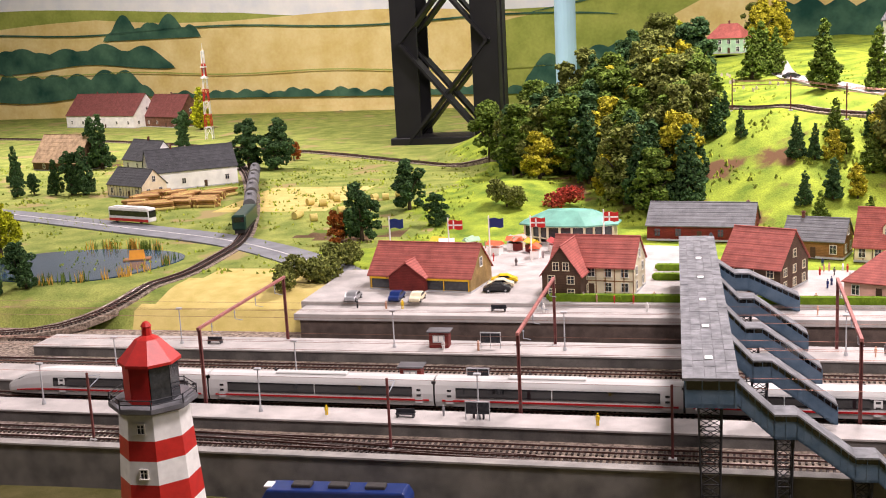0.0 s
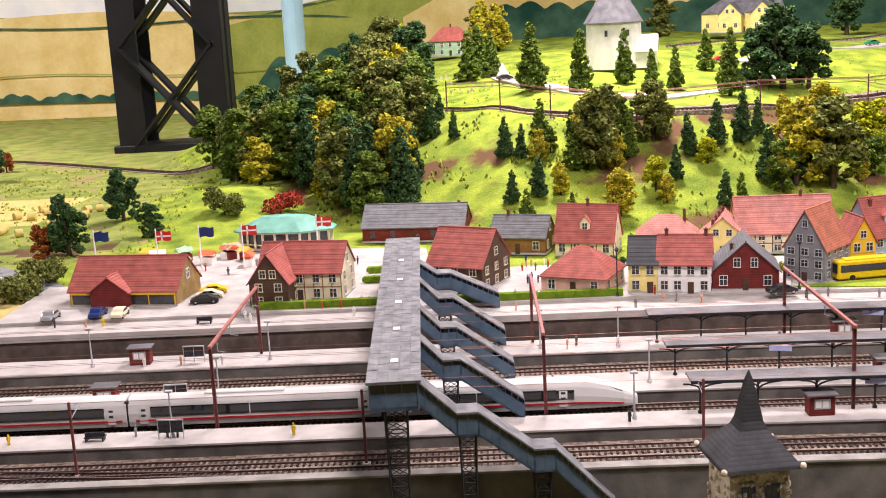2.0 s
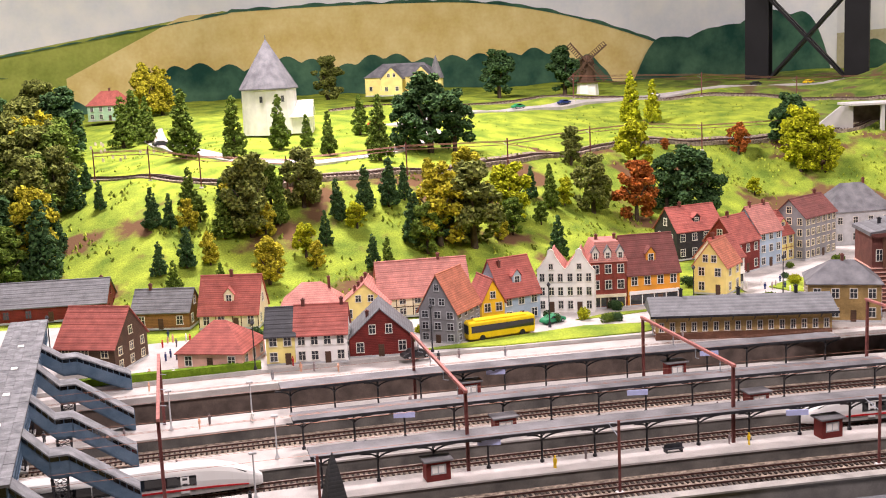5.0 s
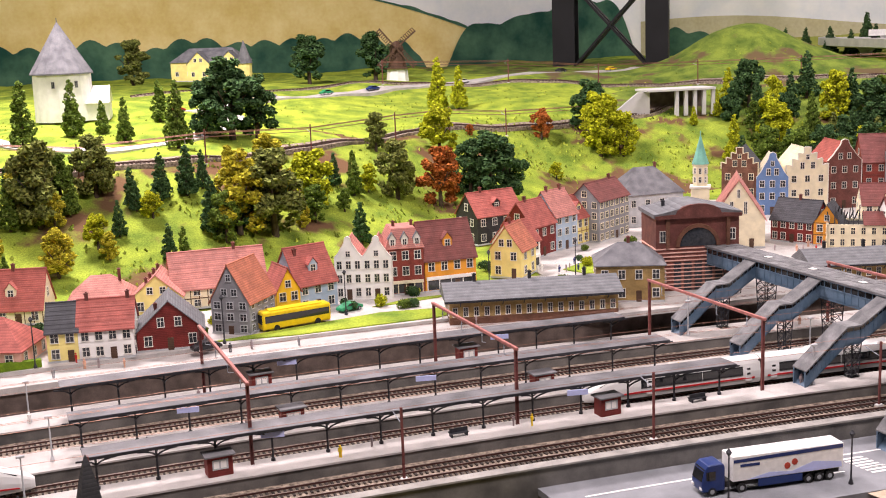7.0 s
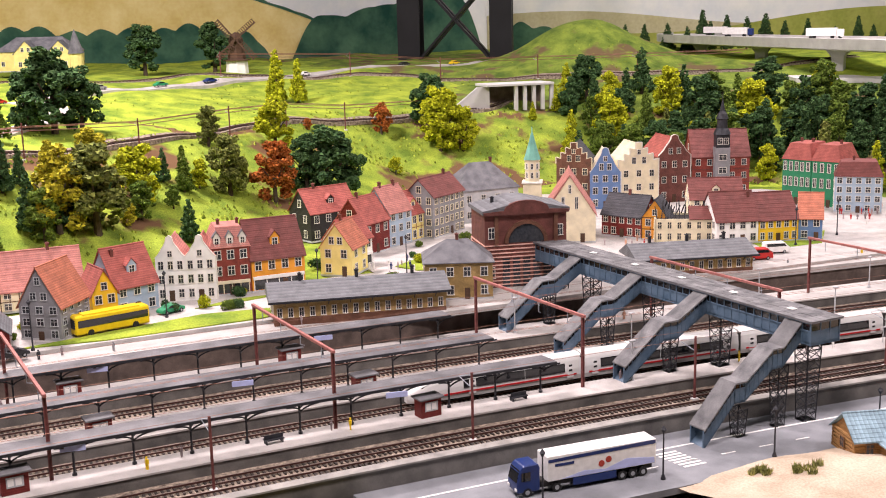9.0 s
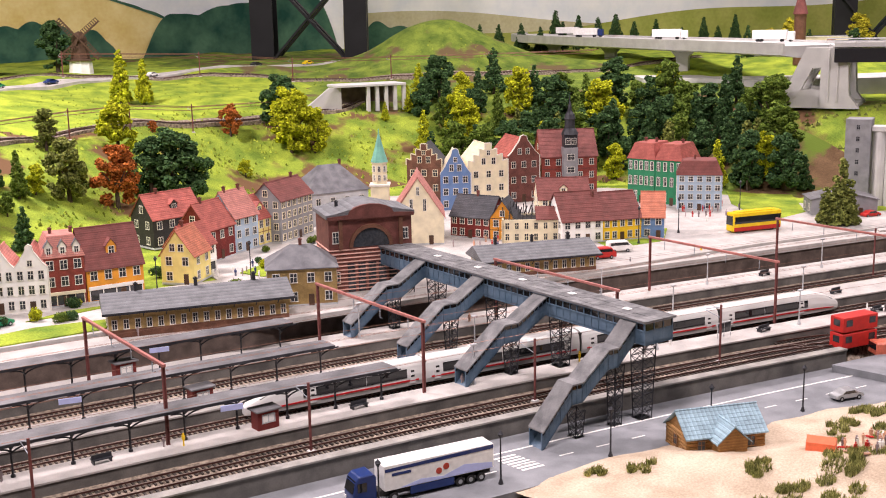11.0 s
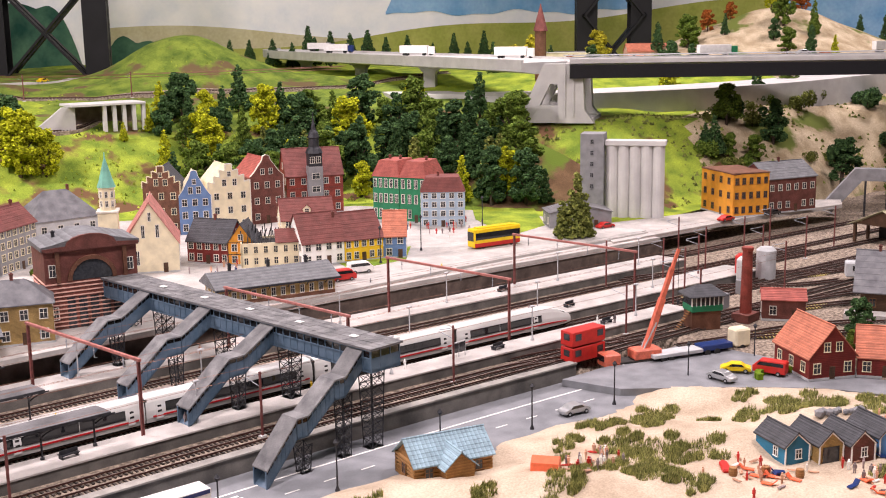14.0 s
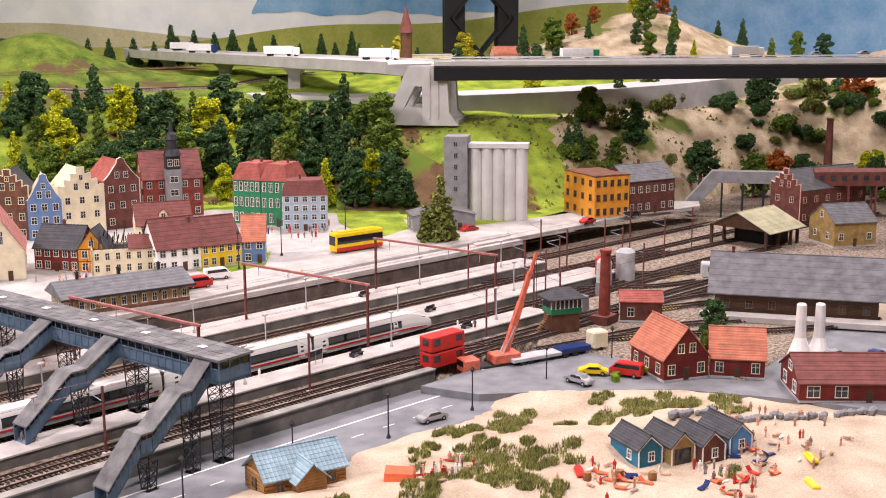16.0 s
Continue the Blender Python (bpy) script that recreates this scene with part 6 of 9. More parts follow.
dense = [("round", "leaf_olive")] * 5 + [("round", "leaf_dark")] * 2 + [("round", "leaf_mid")] * 5 + [("poplar", "leaf_dark")] * 4 + [("round", "leaf_yellow")] * 2 + [("poplar", "leaf_olive")] * 2
wood(84, -80, 6, 284, 380, 4, 66, (14, 21), dense, 4.6, "trees of the hillside wood")
mixed = [("round", "leaf_dark")] * 5 + [("round", "leaf_mid")] * 4 + [("poplar", "leaf_dark")] * 4 + [("poplar", "leaf_mid")] * 2 + [("round", "leaf_lime")] * 2 + [("poplar", "leaf_lime")]
wood(80, 258, 350, 205, 352, 2.5, 40, (10, 18), mixed + [("poplar", "leaf_dark")] * 3 + [("poplar", "leaf_olive")] * 2, 4.9, "trees of the wood behind the town")
wood(28, 30, 140, 262, 306, 4, 40, (6, 12), [("poplar", "leaf_dark"), ("poplar", "leaf_mid"), ("round", "leaf_mid"), ("round", "leaf_yellow")], 5, "trees on the grassy slope")
rocks = [("bush", "leaf_mid"), ("bush", "leaf_dark"), ("bush", "leaf_olive")]
for k in range(170):
    x, y = frng.uniform(366, 520), frng.uniform(95, 205)
    if 4 < float(behind(x, y)) < 60:
        tree(x, y, frng.uniform(3, 8), *frng.choice(rocks), group="bushes on the rock slope", z=float(ground_z(x, y)))
for x, y, h, leaf in [(400, 190, 14, "leaf_dark"), (388, 200, 13, "leaf_mid"), (412, 172, 15, "leaf_dark"), (428, 160, 15, "leaf_mid"), (436, 156, 16, "leaf_rust"), (446, 150, 14, "leaf_dark"), (452, 128, 14, "leaf_dark"), (462, 132, 15, "leaf_lime"), (470, 175, 18, "leaf_dark"), (482, 160, 19, "leaf_olive"), (500, 150, 16, "leaf_rust"), (440, 120, 10, "leaf_mid")]:
    tree(x, y, h, "round", leaf, "trees on the rock slope")
wood(38, 415, 600, 195, 335, 24, 150, (8, 15), mixed + [("round", "leaf_rust"), ("round", "leaf_olive"), ("round", "leaf_yellow")], 6, "trees on the sandy hill")
for k in range(15):
    tree(392 + k * 9 + frng.uniform(-4, 4), 480 - k * 5, 14 + frng.uniform(-3, 4), "conifer", "leaf_dark", "firs on the far ridge")


# ---- hilltop ----
def gz(x, y):
    return float(ground_z(x, y))


ch = thing("hill_church", 63, 362, gz(63, 360) - 0.3, -12, "white round church with a grey conical roof", "church")
bm = B()
lathe(bm, [(8.2, 0), (8.0, 13.4)], 16)
part("rotunda", bm, "white", ch)
bm = B()
lathe(bm, [(8.7, 13.0), (8.7, 13.4), (0.15, 27.4), (0.1, 28.6)], 16)
part("cone_roof", bm, "slate", ch)
bm = B()
prism(bm, [(-4.4, 0), (4.4, 0), (4.4, 5.0), (0, 9.0), (-4.4, 5.0)], "x", 5, 12.5)
part("nave", bm, "white", ch)
bm = B()
prism(bm, [(-5.0, 4.6), (0, 9.1), (5.0, 4.6), (5.0, 4.9), (0, 9.5), (-5.0, 4.9)], "x", 6, 12.9)
part("nave_roof", bm, "white", ch)
for a in (-100, -55, 190):
    add_window(ch, 8.05 * math.cos(radians(a)), 8.05 * math.sin(radians(a)), 9.5, a + 90, 0.7, 1.6, "grey")
house("hill_house", "pale green house with a red hipped roof on the hill", (5, 467), (18, 461), 9, 5.6, 11.0, "palegreen", "tiles", "hip", rows=2, cols=4, side=3, z=gz(12, 462) + 1.6, chimneys=((0.5, 0.5),))
house("hill_villa", "yellow villa with grey roofs on the hill", (114, 492), (140, 478), 14, 7.5, 13, "yellow", "slate", "hip", rows=1, cols=6, side=2, z=gz(126, 480) + 2.0, chimneys=())
for dx, dy in ((119, 483), (130, 476.5)):
    house("villa_gable", "yellow gabled bay of the hill villa", (dx, dy), (dx + 8, dy - 3.6), 8, 7, 11.5, "yellow", "slate", "gable", rows=1, cols=2, side=0, z=gz(126, 478) + 2.0, chimneys=(), door=False)
vt = thing("villa_turret", 140, 474, gz(140, 474) - 0.5, 0, "round yellow turret with pointed slate roof", "turret")
bm = B()
lathe(bm, [(2.8, 0), (2.8, 9)], 12)
part("shaft", bm, "yellow", vt)
bm = B()
lathe(bm, [(3.3, 9), (0.1, 18)], 12)
part("spire", bm, "slate", vt)
wm = thing("windmill", 195, 449, gz(195, 449) - 0.3, -20, "dark wooden windmill with four sails on white base", "windmill")
bm = B()
lathe(bm, [(4.4, 0), (4.0, 5)], 8)
part("base", bm, "white", wm)
bm = B()
lathe(bm, [(5.2, 5), (5.2, 5.4), (3.6, 5.6), (2.6, 12.0)], 8)
part("tower", bm, "darkbrown", wm)
bm = B()
lathe(bm, [(2.9, 12.0), (2.6, 13.6), (1.4, 15.2), (0.2, 15.8)], 8)
part("cap", bm, "darkbrown", wm)
for a in (40, 130, 220, 310):
    bm = B()
    c, s = math.cos(radians(a)), math.sin(radians(a))
    beam(bm, (0, -3.4, 13), (10 * c, -3.4, 13 + 10 * s), 0.6, 0.6)
    for k in range(9):
        r = 2.5 + k * 0.9
        beam(bm, (r * c, -3.4, 13 + r * s), (r * c - 1.8 * s, -3.4, 13 + r * s + 1.8 * c), 0.3, 0.4)
    beam(bm, (2.5 * c - 1.8 * s, -3.4, 13 + 2.5 * s + 1.8 * c), (9.7 * c - 1.8 * s, -3.4, 13 + 9.7 * s + 1.8 * c), 0.16, 0.16)
    part("sail", bm, "darkbrown", wm)


def smooth_path(pts, n=8):
    """Points of a Catmull-Rom line through the given plan points."""
    out = []
    q = [pts[0]] + list(pts) + [pts[-1]]
    for a, b, c, d in zip(q[:-3], q[1:-2], q[2:-1], q[3:]):
        for k in range(n):
            t = k / n
            out.append(tuple(0.5 * (2 * b[i] + (c[i] - a[i]) * t + (2 * a[i] - 5 * b[i] + 4 * c[i] - d[i]) * t * t + (3 * b[i] - a[i] - 3 * c[i] + d[i]) * t ** 3) for i in (0, 1)))
    return out + [pts[-1]]


def ground_strip(name, path, w, m, lift, label, category="road", edge=None):
    """A road or path that follows the ground."""
    bm = B()
    rows = []
    for i, p in enumerate(path):
        a, b = path[max(i - 1, 0)], path[min(i + 1, len(path) - 1)]
        d = Vector((b[0] - a[0], b[1] - a[1])).normalized()
        n = (-d.y, d.x)
        row = []
        for k in (-1, -0.5, 0, 0.5, 1):
            x, y = p[0] + n[0] * w / 2 * k, p[1] + n[1] * w / 2 * k
            row.append(bm.verts.new((x, y, max(gz(x, y), gz(*p)) + lift)))
        rows.append(row)
    for a, b in zip(rows[:-1], rows[1:]):
        for k in range(4):
            bm.faces.new((a[k], a[k + 1], b[k + 1], b[k]))
    g = bmesh.ops.extrude_face_region(bm, geom=bm.faces[:])
    bmesh.ops.translate(bm, verts=[v for v in g["geom"] if isinstance(v, bmesh.types.BMVert)], vec=(0, 0, -1.2))
    return tagged(part(name, bm, m), label, category, kind="structure")


hill_line = smooth_path([(-40, 405), (-8, 360), (14, 333), (46, 303.6), (73, 299), (104, 307), (143, 330), (186, 347), (215, 350), (245, 347), (262, 356)])
ground_strip("track_bed", hill_line, 5.0, "ballast", 0.15, "brown gravel bed of the hillside railway", "gravel")
track(hill_line, lambda x, y: gz(x, y) + 0.4, label="hillside railway track with rusty rails", step=1.0)
for x, y in [(14, 330), (40, 304), (28, 316), (60, 297), (90, 300), (120, 313), (150, 331), (170, 339), (192, 346), (222, 347)]:
    mast(x, y - 2.4, gz(x, y - 2.4), 8.5, 1, "dark brown catenary mast on the hillside")
up_line = smooth_path([(90, 432), (150, 430), (225, 421), (275, 384), (330, 360), (400, 330)])
ground_strip("track_bed", up_line, 5, "ballast", 0.2, "brown gravel bed of the upper railway", "gravel")
track(up_line, lambda x, y: gz(x, y) + 0.5, label="upper railway track with rusty rails", step=1.2)
for x, y in [(180, 424), (228, 417), (255, 396), (285, 376), (320, 362)]:
    mast(x, y, gz(x, y), 9, 1, "dark brown catenary mast on the upper line")
ground_strip("hill_road", smooth_path([(100, 372), (126, 393), (160, 406), (199, 424), (240, 432), (300, 440)]), 8, "street", 0.25, "pale grey road over the hill")
ground_strip("church_road", smooth_path([(28, 410), (30, 385), (38, 350), (46, 330), (75, 318), (105, 340), (112, 375)]), 7, "street", 0.25, "pale road around the hill church")
grng = random.Random(5)
for k in range(26):
    x, y = grng.uniform(6, 30), grng.uniform(352, 398)
    bm = B()
    prism(bm, [(-0.35, 0), (0.35, 0), (0.35, 0.9), (0, 1.25), (-0.35, 0.9)], "y", -0.1, 0.1)
    tagged(part("gravestone", bm, "stone", None, at=(x, y, gz(x, y) - 0.1), rz=grng.uniform(-20, 20)), "small grey gravestone on the grass", "gravestone", "gravestones")
po = thing("tunnel_portal", 252, 344, gz(250, 344) - 0.4, -10, "concrete railway gallery with pillars under the upper line", "tunnel portal")
bm = B()
box(bm, -9, 15, -3, 8, 8.2, 9.0, 0.1)
part("roof_slab", bm, "light_concrete", po)
bm = B()
prism(bm, [(-22, 0), (-7, 0), (-7, 8.2), (-11, 8.2)], "y", 0, 1)
part("wing_wall", bm, "light_concrete", po)
for k in range(5):
    bm = B()
    box(bm, 1 + k * 3.2, 2.2 + k * 3.2, -2.6, -1.4, 0, 8.2, 0.1)
    part("pillar", bm, "light_concrete", po)
bm = B()
box(bm, -7, 15, 6, 8, 0, 8.2)
part("back_wall", bm, "darkwall", po)

# ---- vehicles ----
def car(x, y, z, rz, paint, label, kind="car", group="parked cars"):
    c = thing("car" if kind == "car" else "van", x, y, z, rz, label, kind, group)
    if kind == "car":
        prof = [(-2.5, 0.35), (-2.5, 0.85), (-2.2, 1.0), (-1.5, 1.05), (-0.9, 1.6), (0.7, 1.62), (1.4, 1.1), (2.3, 0.95), (2.5, 0.7), (2.5, 0.35)]
        glass = [(-1.35, 1.08), (-0.88, 1.52), (0.66, 1.54), (1.2, 1.1)]
    else:
        prof = [(-2.7, 0.35), (-2.75, 2.2), (-2.5, 2.4), (1.6, 2.4), (2.2, 1.6), (2.7, 1.4), (2.75, 0.35)]
        glass = [(-2.4, 1.55), (-2.4, 2.15), (1.5, 2.15), (2.0, 1.55)]
    bm = B()
    prism(bm, prof, "y", -0.98, 0.98)
    bmesh.ops.bevel(bm, geom=bm.edges[:], offset=0.09, segments=1, affect="EDGES", profile=0.5)
    part("body", bm, paint, c)
    bm = B()
    prism(bm, glass, "y", -1.0, 1.0)
    part("side_window", bm, "glass", c)
    for wx in (-1.55, 1.55):
        for wy in (-0.92, 0.92):
            bm = B()
            rod(bm, (wx, wy - 0.12, 0.38), (wx, wy + 0.12, 0.38), 0.38, 12)
            w = part("wheel", bm, "tyre", c)
            bm = B()
            rod(bm, (wx, wy - 0.13, 0.38), (wx, wy + 0.13, 0.38), 0.2, 8)
            part("rim", bm, "paint_silver", w)
    return c


def bus(x, y, z, rz, paint, label, length=13.0, h=3.5, stripe=""):
    b = thing("bus", x, y, z, rz, label, "bus", "buses")
    bm = B()
    box(bm, -length / 2, length / 2, -1.4, 1.4, 0.35, h, 0.22)
    part("body", bm, paint, b)
    for sy in (-1, 1):
        bm = B()
        box(bm, -length / 2 + 0.5, length / 2 - 0.3, sy * 1.37, sy * 1.43, h * 0.45, h * 0.8)
        part("window_band", bm, "glass", b)
        if stripe:
            bm = B()
            box(bm, -length / 2 + 0.3, length / 2 - 0.3, sy * 1.37, sy * 1.44, 0.4, h * 0.28)
            part("stripe", bm, stripe, b)
    for sx in (-1, 1):
        bm = B()
        box(bm, sx * (length / 2 - 0.05), sx * (length / 2 + 0.03), -1.2, 1.2, h * 0.4, h * 0.85)
        part("windscreen", bm, "glass", b)
    bm = B()
    box(bm, -length / 2 + 1.5, length / 2 - 1.5, -1.0, 1.0, h, h + 0.2, 0.06)
    part("roof_cover", bm, paint, b)
    for wx in (-length * 0.3, length * 0.3):
        for wy in (-1.28, 1.28):
            bm = B()
            rod(bm, (wx, wy - 0.15, 0.55), (wx, wy + 0.15, 0.55), 0.55, 14)
            part("wheel", bm, "tyre", b)
    return b


bus(87.6, 211.2, 1.55, 9, "paint_yellow", "bright yellow city bus on the town street")
bus(263, 190.5, 1.55, -14, "paint_yellow", "yellow double-deck coach on the town street", 13.5, 4.7, "paint_red")
bus(-140, 287, gz(-140, 287) + 0.4, -18, "paint_white", "white coach with red lower panels", 15, 4.0, "paint_red")
car(99.6, 217.0, 1.55, 200, "paint_green", "small green car on the town street")
car(70.5, 203.0, 1.55, 12, "paint_black", "black vintage car by the red workshop")
car(215, 190.6, 1.55, -20, "paint_red", "red delivery van on the street", "van")
car(222.5, 193.4, 1.55, -20, "white", "cream van on the street", "van")
for x, y, p, l in [(-27.5, 221, "paint_yellow", "yellow car in the car park"), (-27.5, 217.4, "cream", "cream car in the car park"), (-27.5, 214, "paint_black", "dark vintage car in the car park"), (-44.5, 207.5, "paint_blue", "dark blue van in front of the shop"), (-40.5, 207, "cream", "small cream car in front of the shop"), (-52.5, 207, "paint_silver", "grey car in front of the shop")]:
    car(x, y, 1.55, 90 if y < 209 else 8, p, l)
for x, y, p in [(118, 386, "paint_silver"), (130, 395, "paint_silver"), (152, 403, "paint_green"), (172, 412, "paint_blue"), (214, 428, "white"), (260, 435, "paint_black"), (285, 438, "paint_yellow"), (37, 350, "paint_blue"), (31, 372, "paint_black"), (95, 366, "paint_red")]:
    car(x, y, gz(x, y) + 0.45, 20, p, {"paint_silver": "silver", "paint_green": "green", "paint_blue": "blue", "white": "white", "paint_black": "black", "paint_yellow": "yellow", "paint_red": "red"}[p] + " model car on the hill road", group="cars on the hill")
car(195.5, 117.6, -5.46, -16, "paint_silver", "silver car on the asphalt road")
car(299, 184, 1.35, -15, "paint_red", "red car on the concrete yard road")
car(327, 165.5, 1.35, -10, "paint_red", "red car beside the orange building")
car(343, 160.5, 1.35, -10, "paint_black", "dark car beside the red building")
car(226.5, 107.5, -4.2, 120, "paint_yellow", "yellow car parked by the red house")
car(229, 102.6, -4.2, 100, "paint_red", "red and white van by the red house", "van")
car(221, 107, -4.2, 80, "paint_silver", "silver car by the dunes")
for k, (x, y) in enumerate([(255, 92), (258, 78), (262, 72), (253, 74), (258, 70)]):
    car(x, y, -3.9, -30 + 8 * k, ["paint_black", "paint_silver", "paint_blue", "paint_black", "white"][k], "model car parked behind the restaurant", group="cars behind the restaurant")

# lorry
lo = thing("lorry", 119.5, 130.4, -5.46, 172, "dark blue lorry with white advertising trailer", "lorry")
bm = B()
prism(bm, [(0, 0.6), (3.0, 0.6), (3.1, 1.6), (2.7, 3.4), (2.2, 4.0), (0.3, 4.1), (0, 3.6)], "y", -1.4, 1.4)
bmesh.ops.bevel(bm, geom=bm.edges[:], offset=0.12, segments=1, affect="EDGES", profile=0.5)
cab = part("cab", bm, "paint_blue", lo)
bm = B()
prism(bm, [(2.55, 3.5), (3.02, 2.0), (3.12, 2.0), (2.65, 3.5)], "y", -1.2, 1.2)
part("windscreen", bm, "glass", cab)
for sy in (-1, 1):
    bm = B()
    box(bm, 1.3, 2.5, sy * 1.38, sy * 1.44, 2.1, 3.2)
    part("side_window", bm, "glass", cab)
    bm = B()
    box(bm, 3.0, 3.15, sy * 1.05 - 0.25, sy * 1.05 + 0.25, 0.9, 1.2)
    part("headlight", bm, "white", cab)
bm = B()
box(bm, -16.2, -1.0, -1.45, 1.45, 1.5, 4.7, 0.06)
tr = part("trailer_box", bm, "paint_white", lo)
for sy in (-1, 1):
    bm = B()
    prism(bm, [(-16.1, 4.1), (-1.1, 3.9), (-1.1, 4.3), (-16.1, 4.6)], "y", sy * 1.44, sy * 1.48)
    part("blue_band", bm, "paint_blue", tr)
    for k, (xx, zz, r) in enumerate(((-9.4, 3.1, 0.42), (-8.4, 2.7, 0.42))):
        bm = B()
        rod(bm, (xx, sy * 1.44, zz), (xx, sy * 1.485, zz), r, 14)
        part("fruit_shape", bm, "leaf_red", tr)
    bm = B()
    prism(bm, [(-16.0, 1.6), (-3.0, 1.6), (-6.0, 2.2), (-9, 1.9), (-12, 2.8), (-15.9, 2.3)], "y", sy * 1.44, sy * 1.475)
    part("pale_wave", bm, "sign_blue", tr)
    bm = B()
    box(bm, -4.6, -2.0, sy * 1.44, sy * 1.48, 3.3, 3.65)
    part("lettering_bar", bm, "paint_blue", tr)
    bm = B()
    box(bm, -10.5, -4.5, sy * 1.3, sy * 1.45, 0.5, 1.5)
    part("side_skirt", bm, "paint_blue", lo)
bm = B()
box(bm, -16, 2.4, -0.8, 0.8, 0.7, 1.45)
part("chassis", bm, "under", lo)
for wx in (1.7, -2.3, -11.4, -12.9, -14.4):
    for wy in (-1.15, 1.15):
        bm = B()
        rod(bm, (wx, wy - 0.25, 0.58), (wx, wy + 0.25, 0.58), 0.58, 14)
        w = part("wheel", bm, "tyre", lo)
        bm = B()
        rod(bm, (wx, wy - 0.27, 0.58), (wx, wy + 0.27, 0.58), 0.3, 10)
        part("rim", bm, "paint_silver", w)

# ---- foreground: lighthouse, stone turret, blue locomotive ----
lh = thing("lighthouse", -37.2, 105.6, -9.2, 25, "red and white banded lighthouse with a red lantern", "lighthouse")
zs = [0, 3.0, 6.6, 9.4, 11.5, 13.6, 15.7, 17.9, 20.0, 22.15, 24.0, 26.4]
rad = lambda z: 5.0 - z * 0.071
for k, (a, b) in enumerate(zip(zs[:-1], zs[1:])):
    bm = B()
    lathe(bm, [(rad(a), a), (rad(b), b)], 8)
    part("band", bm, "paint_white" if k % 2 == 0 else "paint_red", lh)
bm = B()
lathe(bm, [(3.2, 26.35), (3.95, 26.7), (3.95, 27.1), (3.6, 27.1)], 8)
gal = part("gallery", bm, "slate", lh)
for k in range(8):
    bm = B()
    a, b = (2 * math.pi * (k + e) / 8 for e in (0, 1))
    for zz in (27.5, 27.9):
        rod(bm, (3.85 * math.cos(a), 3.85 * math.sin(a), zz), (3.85 * math.cos(b), 3.85 * math.sin(b), zz), 0.05, 5)
    rod(bm, (3.85 * math.cos(a), 3.85 * math.sin(a), 27.1), (3.85 * math.cos(a), 3.85 * math.sin(a), 28.0), 0.06, 5)
    part("railing", bm, "iron", gal)
for k in range(8):
    bm = B()
    a, b = (2 * math.pi * (k + e) / 8 for e in (0.02, 0.98))
    p = [(2.45 * math.cos(q), 2.45 * math.sin(q)) for q in (a, b)]
    prism(bm, [p[0], p[1], (p[1][0] * 0.95, p[1][1] * 0.95), (p[0][0] * 0.95, p[0][1] * 0.95)], "z", 27.1, 30.5)
    part("lantern_pane" if k in (6, 7) else "lantern_panel", bm, "pane" if k in (6, 7) else "paint_red", lh)
bm = B()
lathe(bm, [(2.8, 30.5), (2.8, 30.75), (1.1, 32.6), (0.45, 32.9), (0.4, 33.6), (0.5, 33.7), (0.3, 34.05), (0.1, 34.15)], 8)
part("roof", bm, "paint_red", lh)
for zz, a in ((16.3, -112), (20.6, -112), (24.7, -112)):
    r = rad(zz) * 0.925
    add_window(lh, r * math.cos(radians(a)), r * math.sin(radians(a)), zz, a + 90, 0.6, 0.8, "trim")

tu = thing("stone_turret", 45.0, 117.6, -9.0, 8, "rough stone turret with a swept black slate spire", "turret")
tu.scale = (0.86, 0.86, 1)
bm = B()
box(bm, -3.2, 3.2, -3.2, 3.2, 0, 17.8)
wallp = part("wall", bm, "stone", tu)
srng = random.Random(8)
bm = B()
for k in range(280):
    s = srng.randrange(2)
    u, zz = srng.uniform(-3.1, 3.1), srng.uniform(9.5, 17.7)
    r = srng.uniform(0.2, 0.42)
    p = (u, -3.2, zz) if s else (srng.choice((-3.2, 3.2)), u, zz)
    bmesh.ops.create_icosphere(bm, subdivisions=1, radius=r, matrix=Matrix.Translation(p))
tagged(part("rubble_stone", bm, "stone", wallp), kind="stuff")
bm = B()
rows = []
for w, zz in ((4.2, 17.6), (4.1, 17.9), (2.9, 19.2), (1.5, 20.6), (1.15, 21.4), (0.75, 23.4), (0.3, 25.2), (0.04, 25.9)):
    rows.append([bm.verts.new((sx * w, sy * w, zz)) for sx, sy in ((-1, -1), (1, -1), (1, 1), (-1, 1))])
for a, b in zip(rows[:-1], rows[1:]):
    for i in range(4):
        bm.faces.new((a[i], a[(i + 1) % 4], b[(i + 1) % 4], b[i]))
bm.faces.new(rows[0][::-1])
part("spire", bm, "tiles_slate", tu)
for sx, sy in ((-1, -1), (1, -1), (1, 1), (-1, 1)):
    bm = B()
    bmesh.ops.create_icosphere(bm, subdivisions=2, radius=0.34, matrix=Matrix.Translation((sx * 4.2, sy * 4.2, 17.9)))
    part("corner_knob", bm, "stone", tu)
for xx in (-1.3, 1.3):
    add_window(tu, xx, -3.4, 13.4, 0, 1.2, 2.6, "paint_blue")

